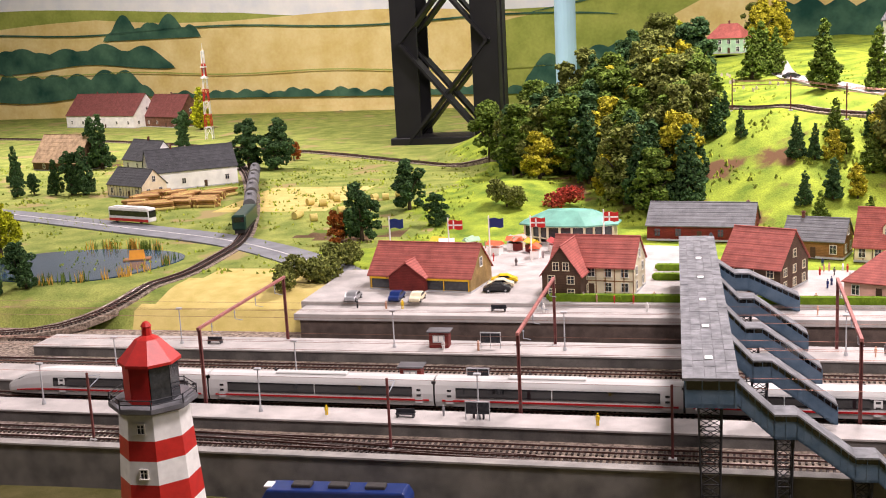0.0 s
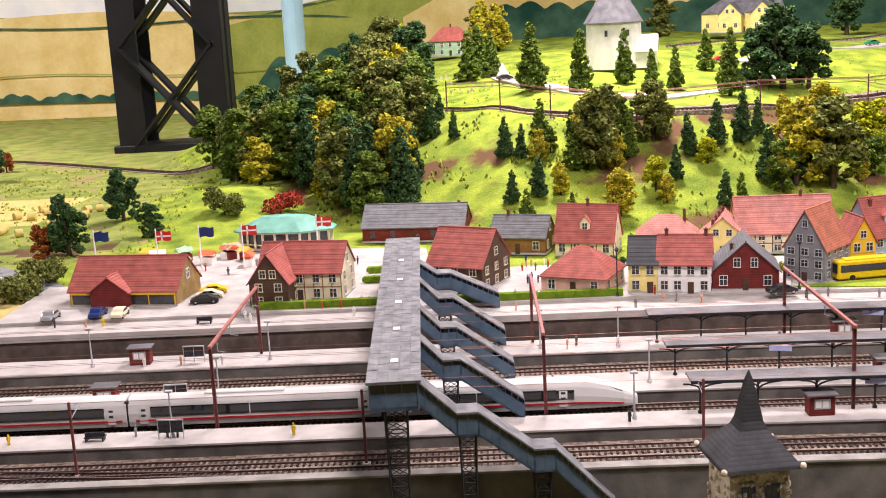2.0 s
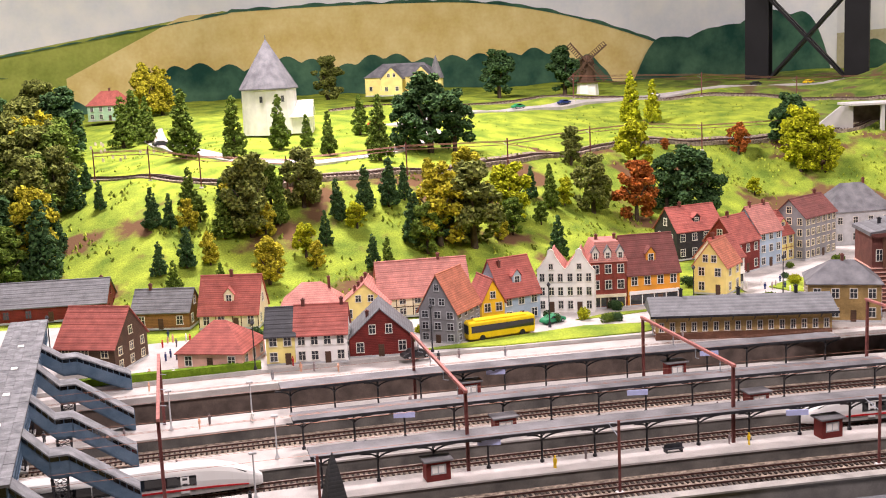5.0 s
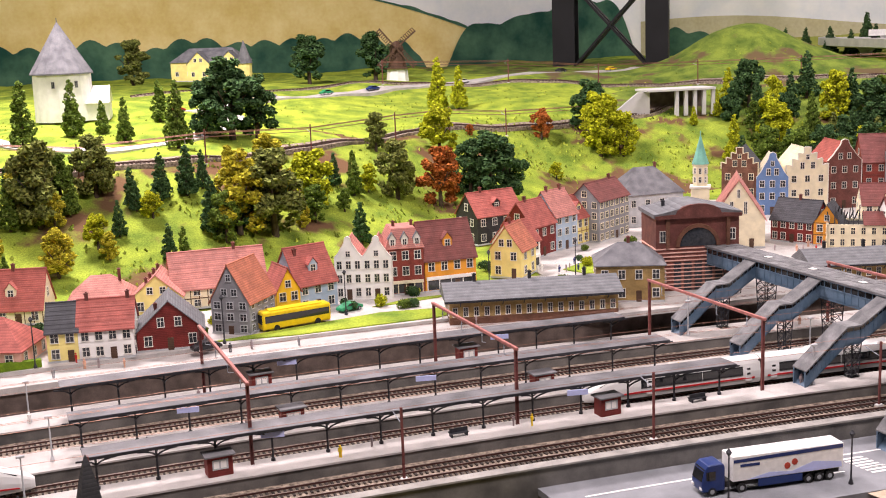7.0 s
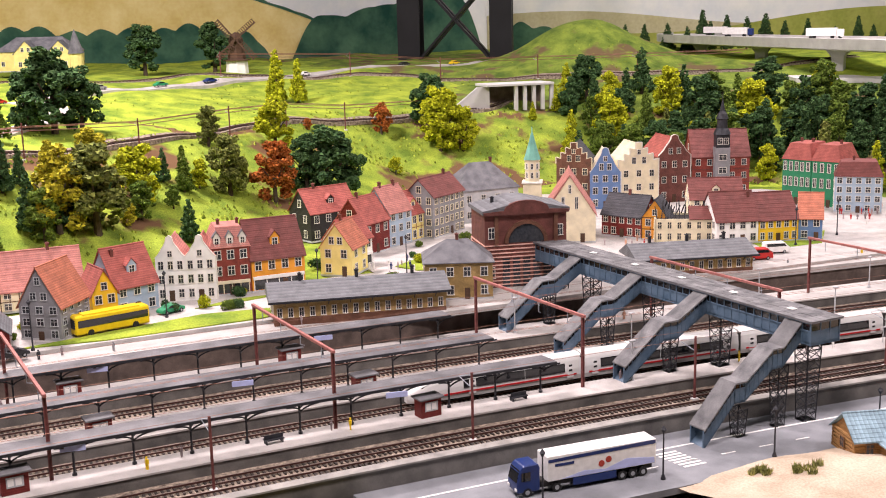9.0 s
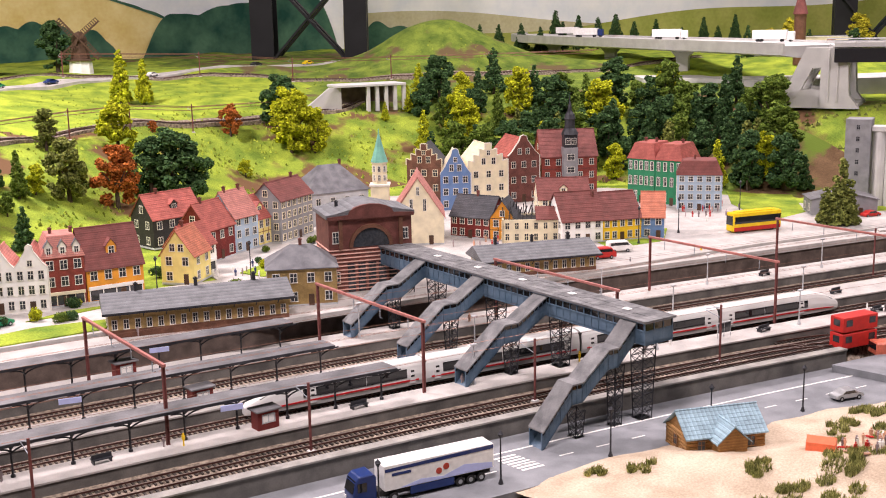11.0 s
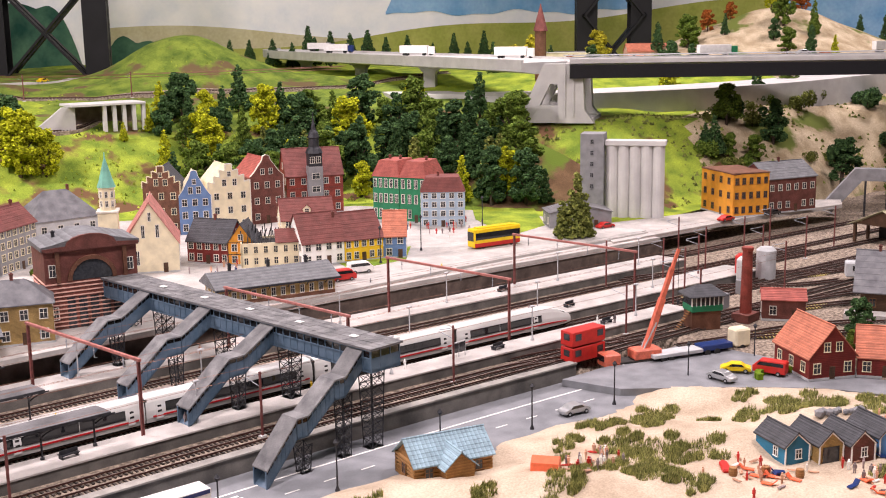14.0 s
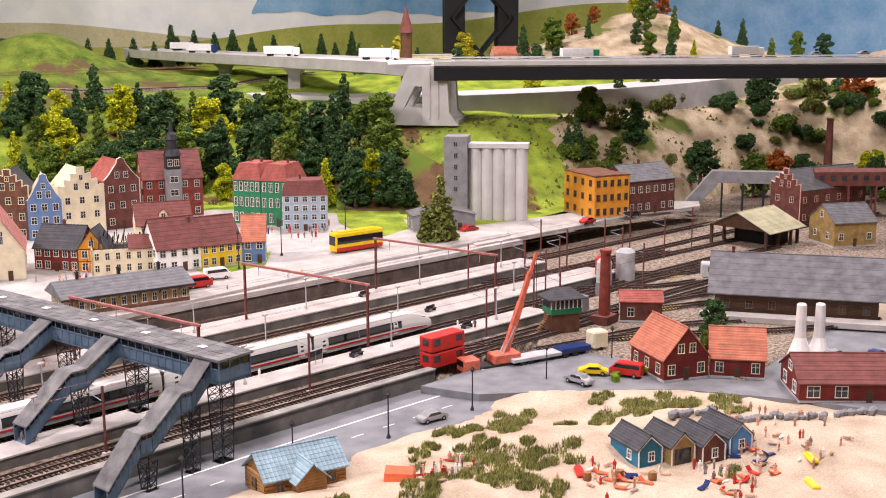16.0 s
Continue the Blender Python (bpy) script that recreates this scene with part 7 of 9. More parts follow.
bl = thing("blue_locomotive", -32.0, 136.2, -8.8, 3, "dark blue locomotive in front of the retaining wall", "locomotive")
bl.scale = (1, 1, 1.3)
bm = B()
prism(bm, [(-9.2, 0.6), (9.2, 0.6), (9.2, 3.4), (8.6, 4.2), (-8.0, 4.2), (-9.0, 3.0)], "y", -1.6, 1.6)
bmesh.ops.bevel(bm, geom=bm.edges[:], offset=0.2, segments=2, affect="EDGES", profile=0.5)
part("body", bm, "paint_blue", bl)
bm = B()
box(bm, -8.6, -7.6, -0.8, 0.8, 4.15, 4.32, 0.05)
part("roof_panel", bm, "paint_white", bl)
for xx in (-4, 0.5, 5):
    bm = B()
    box(bm, xx - 1.2, xx + 1.2, -0.7, 0.7, 4.1, 4.5, 0.08)
    part("roof_vent", bm, "under", bl)
for sy in (-1, 1):
    bm = B()
    box(bm, -6, 7, sy * 1.58, sy * 1.64, 2.6, 3.3)
    part("window_band", bm, "glass", bl)
for wx in (-6.5, -4.5, 4.5, 6.5):
    bm = B()
    rod(bm, (wx, -1.2, 0.5), (wx, 1.2, 0.5), 0.5, 12)
    part("wheelset", bm, "under", bl)

# ---- platform furniture ----
def lamp_post(x, y, z, h=6.0, label="slim grey platform lamp post", black=False):
    b = thing("lamp_post", x, y, z, 0, label, "lamp post", "lamp posts")
    m = "iron" if black else "palegrey"
    bm = B()
    rod(bm, (0, 0, 0), (0, 0, h), 0.13, 8, 0.09)
    lathe(bm, [(0.32, 0), (0.32, 0.25), (0.2, 0.6), (0.14, 0.8)], 8)
    part("pole", bm, m, b)
    bm = B()
    if black:
        lathe(bm, [(0.12, h), (0.4, h + 0.5), (0.35, h + 0.55), (0.05, h + 0.95)], 6)
    else:
        box(bm, -0.5, 0.5, -0.3, 0.3, h, h + 0.3, 0.08)
    part("lantern", bm, m, b)


def figure(x, y, z, cloth, h=1.95, rz=0, lying=False, label="tiny plain model figure standing"):
    """A small plain figurine."""
    bm = B()
    k = h / 1.95
    for s in (-0.13, 0.13):
        rod(bm, (s * k, 0, 0), (s * k, 0, 0.9 * k), 0.12 * k, 5)
        rod(bm, (s * 2.3 * k, 0, 0.85 * k), (s * 1.9 * k, 0, 1.45 * k), 0.07 * k, 5)
    rod(bm, (0, 0, 0.85 * k), (0, 0, 1.5 * k), 0.22 * k, 6, 0.26 * k)
    bmesh.ops.create_icosphere(bm, subdivisions=1, radius=0.19 * k, matrix=Matrix.Translation((0, 0, 1.74 * k)))
    if lying:
        bmesh.ops.rotate(bm, verts=bm.verts[:], cent=(0, 0, 0), matrix=Matrix.Rotation(math.pi / 2, 3, "X"))
        bmesh.ops.translate(bm, verts=bm.verts[:], vec=(0, 0, 0.25))
    ob = part("figurine", bm, cloth, None, at=(x, y, z), rz=rz)
    tagged(ob, label, "figurine", "model figures")


def kiosk(x, y, z, rz, label="small dark red platform kiosk with grey roof"):
    b = thing("kiosk", x, y, z, rz, label, "kiosk", "kiosks")
    bm = B()
    box(bm, -1.6, 1.6, -1.0, 1.0, 0, 2.6, 0.05)
    part("wall", bm, "redwood", b)
    bm = B()
    box(bm, -1.95, 1.95, -1.35, 1.35, 2.6, 2.85, 0.05)
    part("roof", bm, "canopy", b)
    bm = B()
    box(bm, -1.0, 1.0, -1.05, -0.98, 0.9, 2.2)
    part("poster_board", bm, "palegrey", b)
    for s in (-0.5, 0.4):
        bm = B()
        box(bm, s - 0.35, s + 0.35, -1.08, -1.04, 1.1, 2.0)
        part("poster", bm, "white", b)


def bench(x, y, z, rz):
    b = thing("bench", x, y, z, rz, "dark double bench on the platform", "bench", "benches")
    for s in (-1, 1):
        bm = B()
        box(bm, -1.3, 1.3, s * 0.15, s * 0.6, 0.5, 0.62)
        part("seat", bm, "iron", b)
    bm = B()
    box(bm, -1.3, 1.3, -0.08, 0.08, 0.6, 1.15)
    part("backrest", bm, "iron", b)
    for s in (-1.1, 1.1):
        bm = B()
        box(bm, s - 0.08, s + 0.08, -0.5, 0.5, 0, 0.5)
        part("leg", bm, "iron", b)


def board(x, y, z, rz, label="framed information board on the platform"):
    b = thing("information_board", x, y, z, rz, label, "information board", "boards")
    bm = B()
    box(bm, -1.6, 1.6, -0.06, 0.06, 0.9, 2.5)
    part("panel", bm, "pane", b)
    bm = B()
    for s in (-1.6, 0, 1.6):
        rod(bm, (s, 0, 0), (s, 0, 2.6), 0.08, 6)
    box(bm, -1.7, 1.7, -0.1, 0.1, 2.5, 2.66)
    part("frame", bm, "palegrey", b)


PZ = -2.0
on = lambda s, x: s + float(off(x))
for s, xs in ((157.2, (-84, -50, -19, 40, 150, 184, 214, 240)), (171.3, (-80, -50, -16, 44, 160, 200, 230, 262)), (189.6, (-78, -40, -12, 30, 42, 150, 200, 225, 255, 280))):
    for x in xs:
        lamp_post(x, on(s, x), PZ)
for s, x in ((157, 63), (157, 117), (171, 76), (171, 114), (190, 76), (190, 110), (190.5, -32.5), (171.4, -32), (189.6, 190), (171, 186)):
    kiosk(x, on(s, x), PZ, 2)
for s, x in ((157, -29), (157, 95), (157, 131), (190, -72), (171.5, 120), (190, 240), (171, 238), (157, 206), (157, 232), (202.5, -25)):
    bench(x, on(s, x), PZ if s < 199 else 0.9, 0)
for s, x in ((156.5, -19), (190, -24), (171, -22), (157.5, 198)):
    board(x, on(s, x), PZ, 0)
prng = random.Random(31)
for k in range(64):
    s, z = prng.choice([(157, PZ), (171, PZ), (189.5, PZ), (203, 0.9)])
    x = prng.uniform(-60, 245)
    figure(x, on(s + prng.uniform(-1.6, 1.6), x), z, prng.choice(["cloth", "cloth", "cloth", "skin", "paint_yellow", "white", "grey", "iron"]), prng.uniform(1.45, 1.8), prng.uniform(0, 360))
for x, y, z in [(70, 158.9, 1.7), (112, 155.4, 1.7), (62, 174.2, 1.7), (96, 171.8, 1.7), (80, 190.2, 1.7), (115, 187.3, 1.7)]:
    bm = B()
    box(bm, -1.5, 1.5, -0.06, 0.06, -0.4, 0.4, 0.03)
    ob = part("platform_sign", bm, "sign_blue", None, at=(x, y - 2.75, z + 0.35), rz=-14)
    tagged(ob, "small pale blue sign hanging under the canopy", "sign", "platform signs")
for x in range(118, 240, 17):
    lamp_post(x, 130.4 + float(off(x)), -5.6, 6.2, "black iron street lamp on the road", True)

# ---- town street: hedges, pavilion, flags, playground ----
for x0, x1, y in ((-17, 7, 207.5), (14, 45, 206.8), (0, 8, 232), (0, 8, 224)):
    bm = B()
    for k in range(int((x1 - x0) / 0.8)):
        bmesh.ops.create_icosphere(bm, subdivisions=1, radius=prng.uniform(0.6, 0.8), matrix=Matrix.Translation((x0 + k * 0.8, y + prng.uniform(-0.2, 0.2), 2.2)))
    box(bm, x0, x1, y - 0.65, y + 0.65, 1.5, 2.75)
    tagged(part("hedge", bm, "hedge"), "clipped green hedge along the street", "hedge")
bm = B()
prism(bm, [(72, 207.2), (104, 212.0), (124, 207.5), (112, 203.5), (86, 204.5)], "z", 1.5, 1.75)
tagged(part("lawn", bm, "grass"), "narrow green lawn beside the street", "lawn", kind="structure")
bm = B()
prism(bm, [(104, 217), (112, 219.8), (124, 219), (112, 217.2)], "z", 1.5, 1.72)
tagged(part("lawn", bm, "grass"), "narrow green traffic island", "lawn", kind="structure")
bm = B()
prism(bm, [(150, 228), (160, 234), (168, 226), (160, 219), (152, 222)], "z", 1.45, 1.75)
tagged(part("lawn", bm, "grass"), "green lawn in the station square", "lawn", kind="structure")
bm = B()
prism(bm, [(-58, 231), (12, 231), (10, 254), (-6, 257), (-34, 258), (-54, 250)], "z", 0.9, 1.49)
tagged(part("fair_ground", bm, "street"), "pale paved ground of the fair round the pavilion", "pavement", kind="structure")
pv = thing("pavilion", -20.5, 262, 1.5, -4, "octagonal glazed pavilion with a green copper roof", "pavilion")
bm = B()
oct8 = [(10.5 * math.cos(math.pi / 4 * (k + 0.5)), 5.2 * math.sin(math.pi / 4 * (k + 0.5))) for k in range(8)]
prism(bm, [(x * 1.03, y * 1.03) for x, y in oct8], "z", 0, 0.5)
part("floor", bm, "platform", pv)
for k in range(8):
    (ax, ay), (bx, by) = oct8[k], oct8[(k + 1) % 8]
    for e in (0, 0.33, 0.66):
        bm = B()
        px, py = ax + (bx - ax) * e, ay + (by - ay) * e
        box(bm, px - 0.22, px + 0.22, py - 0.22, py + 0.22, 0.5, 4.0)
        part("post", bm, "cream", pv)
    bm = B()
    beam(bm, (ax, ay, 1.3), (bx, by, 1.3), 0.2, 0.25)
    beam(bm, (ax, ay, 3.9), (bx, by, 3.9), 0.4, 0.4)
    part("rail", bm, "cream", pv)
    bm = B()
    prism(bm, [(ax * 0.98, ay * 0.98), (bx * 0.98, by * 0.98), (bx * 0.96, by * 0.96), (ax * 0.96, ay * 0.96)], "z", 1.4, 3.8)
    part("pane", bm, "pane", pv)
bm = B()
r0 = [bm.verts.new((x * 1.12, y * 1.16, 3.9)) for x, y in oct8]
r1 = [bm.verts.new((x * 1.12, y * 1.16, 4.2)) for x, y in oct8]
r2 = [bm.verts.new((x * 0.5, y * 0.35, 6.9)) for x, y in oct8]
bm.faces.new(r0[::-1])
bm.faces.new(r2)
for k in range(8):
    bm.faces.new((r0[k], r0[(k + 1) % 8], r1[(k + 1) % 8], r1[k]))
    bm.faces.new((r1[k], r1[(k + 1) % 8], r2[(k + 1) % 8], r2[k]))
part("roof", bm, "copper", pv)
for x, y, m in [(-55, 240, "paint_blue"), (-42, 238, "paint_red"), (-34, 240, "paint_blue"), (-25.5, 240, "paint_red"), (-11.5, 246, "paint_red")]:
    f = thing("flagpole", x, y, 1.5, 0, "white flagpole with a small " + ("blue" if m == "paint_blue" else "red and white") + " flag", "flag", "flags")
    bm = B()
    rod(bm, (0, 0, 0), (0, 0, 9.5), 0.14, 8)
    part("pole", bm, "white", f)
    bm = B()
    prism(bm, [(0.1, 7.0), (1.2, 7.2), (2.2, 6.9), (3.0, 7.1), (3.0, 9.0), (2.2, 8.8), (1.2, 9.1), (0.1, 8.9)], "y", -0.05, 0.05)
    cl = part("flag", bm, m, f)
    if m == "paint_red":
        bm = B()
        box(bm, 0.15, 2.95, -0.07, 0.07, 7.8, 8.1)
        box(bm, 1.0, 1.3, -0.07, 0.07, 7.2, 8.9)
        part("cross", bm, "white", cl)
crng = random.Random(17)
for k in range(16):
    x, y = crng.uniform(-50, -14), crng.uniform(236, 256)
    b = thing("market_stall", x, y, 1.5, crng.uniform(0, 180), "small " + "colourful fair stall with a pitched cloth roof", "stall", "fair stalls")
    m = crng.choice(["paint_red", "deepyellow", "paint_orange", "white", "palegreen"])
    bm = B()
    box(bm, -1.4, 1.4, -0.9, 0.9, 0, 1.5)
    part("counter", bm, crng.choice(["white", "cream", "redwood"]), b)
    bm = B()
    prism(bm, [(-1.2, 2.1), (0, 2.9), (1.2, 2.1)], "x", -1.7, 1.7)
    part("cloth_roof", bm, m, b)
    for s in (-1.3, 1.3):
        bm = B()
        rod(bm, (s, -0.8, 1.4), (s, -0.8, 2.2), 0.07, 5)
        part("post", bm, "white", b)
for k in range(130):
    x, y = crng.choice([(crng.uniform(-50, 5), crng.uniform(236, 258)), (crng.uniform(20, 34), crng.uniform(214, 236)), (crng.uniform(144, 165), crng.uniform(218, 238)), (crng.uniform(198, 214), crng.uniform(212, 222)), (crng.uniform(262, 285), crng.uniform(205, 225)), (crng.uniform(-20, 60), crng.uniform(206, 209))])
    figure(x, y, 1.52, crng.choice(["cloth", "cloth", "skin", "paint_red", "white", "paint_blue"]), crng.uniform(1.4, 1.75), crng.uniform(0, 360))
for x, y in [(10, 226), (44, 206.2), (74, 205.5), (98, 214), (128, 217), (148, 219), (232, 197), (248, 200), (279, 208)]:
    lamp_post(x, y, 1.5, 7.5, "tall black street lamp in the town", True)
for k in range(34):
    x, y = crng.choice([(crng.uniform(30, 130), crng.uniform(205, 230)), (crng.uniform(134, 200), crng.uniform(205, 250))])
    if y < 212:
        y += 8
    tree(x, y, crng.uniform(1.6, 2.8), "bush", crng.choice(["leaf_mid", "leaf_lime", "leaf_dark"]), "bushes in the town gardens", 1.5)


# ---- left plain: road, pond, farm, goods train ----
ground_strip("country_road", smooth_path([(-260, 330), (-185, 300), (-140, 281), (-100, 263), (-72, 240), (-60, 226)]), 10, "asphalt", 0.25, "grey country road across the fields")
ground_strip("road_line", smooth_path([(-185, 300), (-140, 281), (-100, 263), (-72, 240)]), 0.3, "paint_white", 0.33, "white centre line on the country road", "road marking")
branch = smooth_path([(-320, 196), (-170, 192), (-113, 199), (-98, 222), (-97, 245), (-101, 270), (-118, 315), (-145, 375), (-175, 430)])
ground_strip("track_bed", branch, 4.6, "ballast", 0.2, "brown gravel bed of the branch line", "gravel")
track(branch, lambda x, y: gz(x, y) + 0.5, label="curving branch line with rusty rails")
far = smooth_path([(-430, 560), (-300, 520), (-200, 470), (-143, 439), (-85, 395), (-50, 372)])
ground_strip("track_bed", far, 5, "ballast", 0.25, "brown gravel bed of the far line", "gravel")
track(far, lambda x, y: gz(x, y) + 0.5, label="far railway track with rusty rails", step=1.4)
bm = B()
prism(bm, [(-126 + 21 * math.cos(a) * (1 + 0.1 * math.sin(3 * a)), 238 + 19 * math.sin(a) * (1 + 0.12 * math.cos(2 * a))) for a in np.linspace(0, 2 * math.pi, 40)[:-1]], "z", -1.0, 1.35)
tagged(part("pond", bm, "water"), "calm dark blue pond with reeds", "pond", kind="structure")
rr = random.Random(3)
for k in range(40):
    a = rr.choice([rr.uniform(-1.5, 0.6), rr.uniform(0.9, 2.0)])
    x, y = -126 + 20.5 * math.cos(a), 238 + 18.5 * math.sin(a)
    bm = B()
    for i in range(7):
        p = Vector((rr.uniform(-0.9, 0.9), rr.uniform(-0.9, 0.9), 0))
        rod(bm, p, p + Vector((rr.uniform(-0.4, 0.4), rr.uniform(-0.4, 0.4), rr.uniform(1.6, 3.0))), 0.13, 4, 0.03)
    tagged(part("reed_tuft", bm, "reed" if k % 2 else "leaf_mid", None, at=(x, y, 0.9)), "tuft of reeds at the edge of the pond", "reeds", "reeds")
bt = thing("pond_raft", -115, 243, 1.15, 20, "small orange boat house on the pond", "boat")
bm = B()
box(bm, -3, 3, -1.5, 1.5, 0, 0.5, 0.15)
part("hull", bm, "brownwood", bt)
bm = B()
prism(bm, [(-1.2, 0.5), (1.2, 0.5), (0, 2.4)], "x", -1.6, 1.6)
part("roof", bm, "orange", bt)
house("white_farmhouse", "white farmhouse with long dark slate roofs", (-163, 341), (-141, 358), 13, 6.0, 12.5, "white", "tiles_slate", rows=1, cols=4, side=3, z=2.2, chimneys=((0.3, 0.5),))
house("white_farmhouse_wing", "white two-storey wing of the farmhouse, dark roof", (-186, 366), (-170, 356), 10, 8, 14, "white", "tiles_slate", rows=2, cols=3, side=2, z=2.2, chimneys=((0.5, 0.5),))
house("timber_cottage", "dark timber-framed cottage with grey roof", (-174, 334), (-158, 326), 9, 4, 8.5, "cream", "tiles_slate", rows=1, cols=4, side=2, z=2.2, timber="blackwood", chimneys=())
house("thatched_barn", "barn with a deep thatched roof", (-246, 404), (-222, 396), 14, 3.5, 13, "darkbrown", "thatch", rows=1, cols=2, side=1, z=2.2, chimneys=(), category="barn")
house("red_manor", "white manor with long red roofs at the edge of the fields", (-352, 600), (-300, 582), 20, 7, 18, "white", "tiles_dark", rows=1, cols=6, side=3, z=2.2, chimneys=((0.3, 0.5), (0.6, 0.5)))
house("red_manor_wing", "timber wing of the manor, red roof", (-298, 590), (-270, 575), 16, 6, 17, "brownbrick", "tiles_dark", rows=1, cols=4, side=3, z=2.2, chimneys=((0.5, 0.5),))
for k in range(26):
    x, y = -140 + rr.uniform(-14, 12), 318 + rr.uniform(-16, 14)
    pile = thing("log_pile", x, y, gz(x, y), rr.choice([0, 30, 60]), "stack of cut logs in the timber yard", "log pile", "log piles")
    for i in range(4):
        for j in range(3):
            a, u = rr.uniform(-0.4, 0.4), i * 0.9 + 0.45 * (j % 2)
            bm = B()
            rod(bm, (-3.2 + a, u, 0.42 + j * 0.76), (3.2 + a, u, 0.42 + j * 0.76), 0.44, 7)
            part("log", bm, "logs" if (i + j) % 3 else "field", pile)
for k in range(14):
    x, y = -92 + rr.uniform(-8, 16), 300 + rr.uniform(-16, 22)
    bm = B()
    rod(bm, (-0.9, 0, 1.0), (0.9, 0, 1.0), 1.0, 12)
    tagged(part("hay_bale", bm, "field", None, at=(x, y, gz(x, y)), rz=rr.uniform(0, 90)), "round straw bale on the meadow", "hay bale", "hay bales")
tm = thing("radio_mast", -221, 508, 2.2, 10, "red and white banded lattice radio mast", "radio mast")
for k in range(7):
    bm = B()
    z0, z1 = k * 5.8, (k + 1) * 5.8
    r0, r1 = 3.0 - k * 0.3, 2.7 - k * 0.3
    for sx, sy in ((-1, -1), (1, -1), (1, 1), (-1, 1)):
        beam(bm, (sx * r0, sy * r0, z0), (sx * r1, sy * r1, z1), 0.5, 0.5)
        beam(bm, (sx * r0, sy * r0, z0), (-sy * r1 if sx == sy else sx * r1, sy * r1 if sx == sy else -sy * r1, z1), 0.3, 0.3)
    box(bm, -r1, r1, -r1, r1, z1 - 0.3, z1)
    part("mast_section", bm, "paint_white" if k % 2 == 0 else "paint_red", tm)
bm = B()
lathe(bm, [(3.5, 28), (3.5, 28.6), (1, 28.6), (1, 33), (3, 33), (3, 33.5), (0.4, 33.5), (0.2, 44)], 10)
part("antenna", bm, "paint_white", tm)
tm.scale = (0.55, 0.55, 1)
gl = thing("green_locomotive", -103.5, 277, gz(-103, 277) + 0.7, 104, "dark green diesel locomotive on the branch line", "locomotive")
bm = B()
box(bm, -9, 9, -1.7, 1.7, 0.9, 4.6, 0.35)
part("body", bm, "loco_green", gl)
bm = B()
box(bm, -9.05, -8.9, -1.3, 1.3, 2.9, 4.1)
part("windscreen", bm, "glass", gl)
bm = B()
box(bm, -8.6, 8.6, -1.2, 1.2, 0.1, 0.9)
part("frame", bm, "under", gl)
for k in range(4):
    x, y = -111 - k * 8.2, 298 + k * 20.5
    w = thing("tank_wagon", x, y, gz(x, y) + 0.7, 112, "grey tank wagon behind the green locomotive", "wagon", "tank wagons")
    bm = B()
    rod(bm, (-8.8, 0, 3.0), (8.8, 0, 3.0), 1.7, 14)
    part("tank", bm, "canopy" if k % 2 else "slate", w)
    bm = B()
    box(bm, -9.4, 9.4, -1.2, 1.2, 0.3, 1.1)
    part("frame", bm, "under", w)
    bm = B()
    rod(bm, (0, 0, 4.5), (0, 0, 5.2), 0.6, 10)
    part("dome", bm, "slate", w)

# ---- upper right: motorway bridge ----
mw = thing("motorway_bridge", 0, 0, 0, 0, "curved concrete motorway viaduct and dark blue girder bridge", "bridge")
curve = smooth_path([(470, 500), (436, 470), (400, 385), (375, 306), (350, 238)], 6)


def deck_strip(path, w, z0, z1):
    bm = B()
    rows = []
    for i, p in enumerate(path):
        a, b = path[max(i - 1, 0)], path[min(i + 1, len(path) - 1)]
        d = Vector((b[0] - a[0], b[1] - a[1])).normalized()
        n = (-d.y, d.x)
        rows.append([bm.verts.new((p[0] + n[0] * k * w / 2, p[1] + n[1] * k * w / 2, z)) for k, z in ((-1, z0 + 0.8), (-1, z1 + 0.8), (-0.94, z1 + 0.8), (-0.94, z1), (0.94, z1), (0.94, z1 + 0.8), (1, z1 + 0.8), (1, z0 + 0.8), (0.6, z0), (-0.6, z0))])
    m = len(rows[0])
    for a, b in zip(rows[:-1], rows[1:]):
        for k in range(m):
            bm.faces.new((a[k], a[(k + 1) % m], b[(k + 1) % m], b[k]))
    bm.faces.new(rows[0])
    bm.faces.new(rows[-1][::-1])
    return bm


part("viaduct_deck", deck_strip(curve, 26, 37.4, 41.0), "light_concrete", mw)
line = [(352 + 19.2 * k, 236 - 22.0 * k) for k in range(11)]
part("girder_deck", deck_strip(line, 25, 39.9, 41.2), "light_concrete", mw)
for side in (-9, 9):
    part("girder", strip(line, [(side * 1.42 - 0.6, 36.3), (side * 1.42 + 0.6, 36.3), (side * 1.42 + 0.6, 40.3), (side * 1.42 - 0.6, 40.3)]), "paint_black", mw)
    part("guard_rail", strip(line, [(side * 1.35 - 0.1, 42.3), (side * 1.35 + 0.1, 42.3), (side * 1.35 + 0.1, 42.7), (side * 1.35 - 0.1, 42.7)]), "palegrey", mw)
for k, (x, y) in enumerate([(425, 445), (398, 378), (377, 318)]):
    bm = B()
    z0 = gz(x, y) - 1
    prism(bm, [(-2.2, z0), (2.2, z0), (2.2, 35), (5.5, 38.7), (-5.5, 38.7), (-2.2, 35)], "y", -2, 2)
    part("pier", bm, "light_concrete", mw, at=(x, y, 0), rz=-60)
px = thing("bridge_pylon", 352, 236, gz(352, 236) - 0.6, -62, "white concrete bridge pier with a triangular opening", "pier")
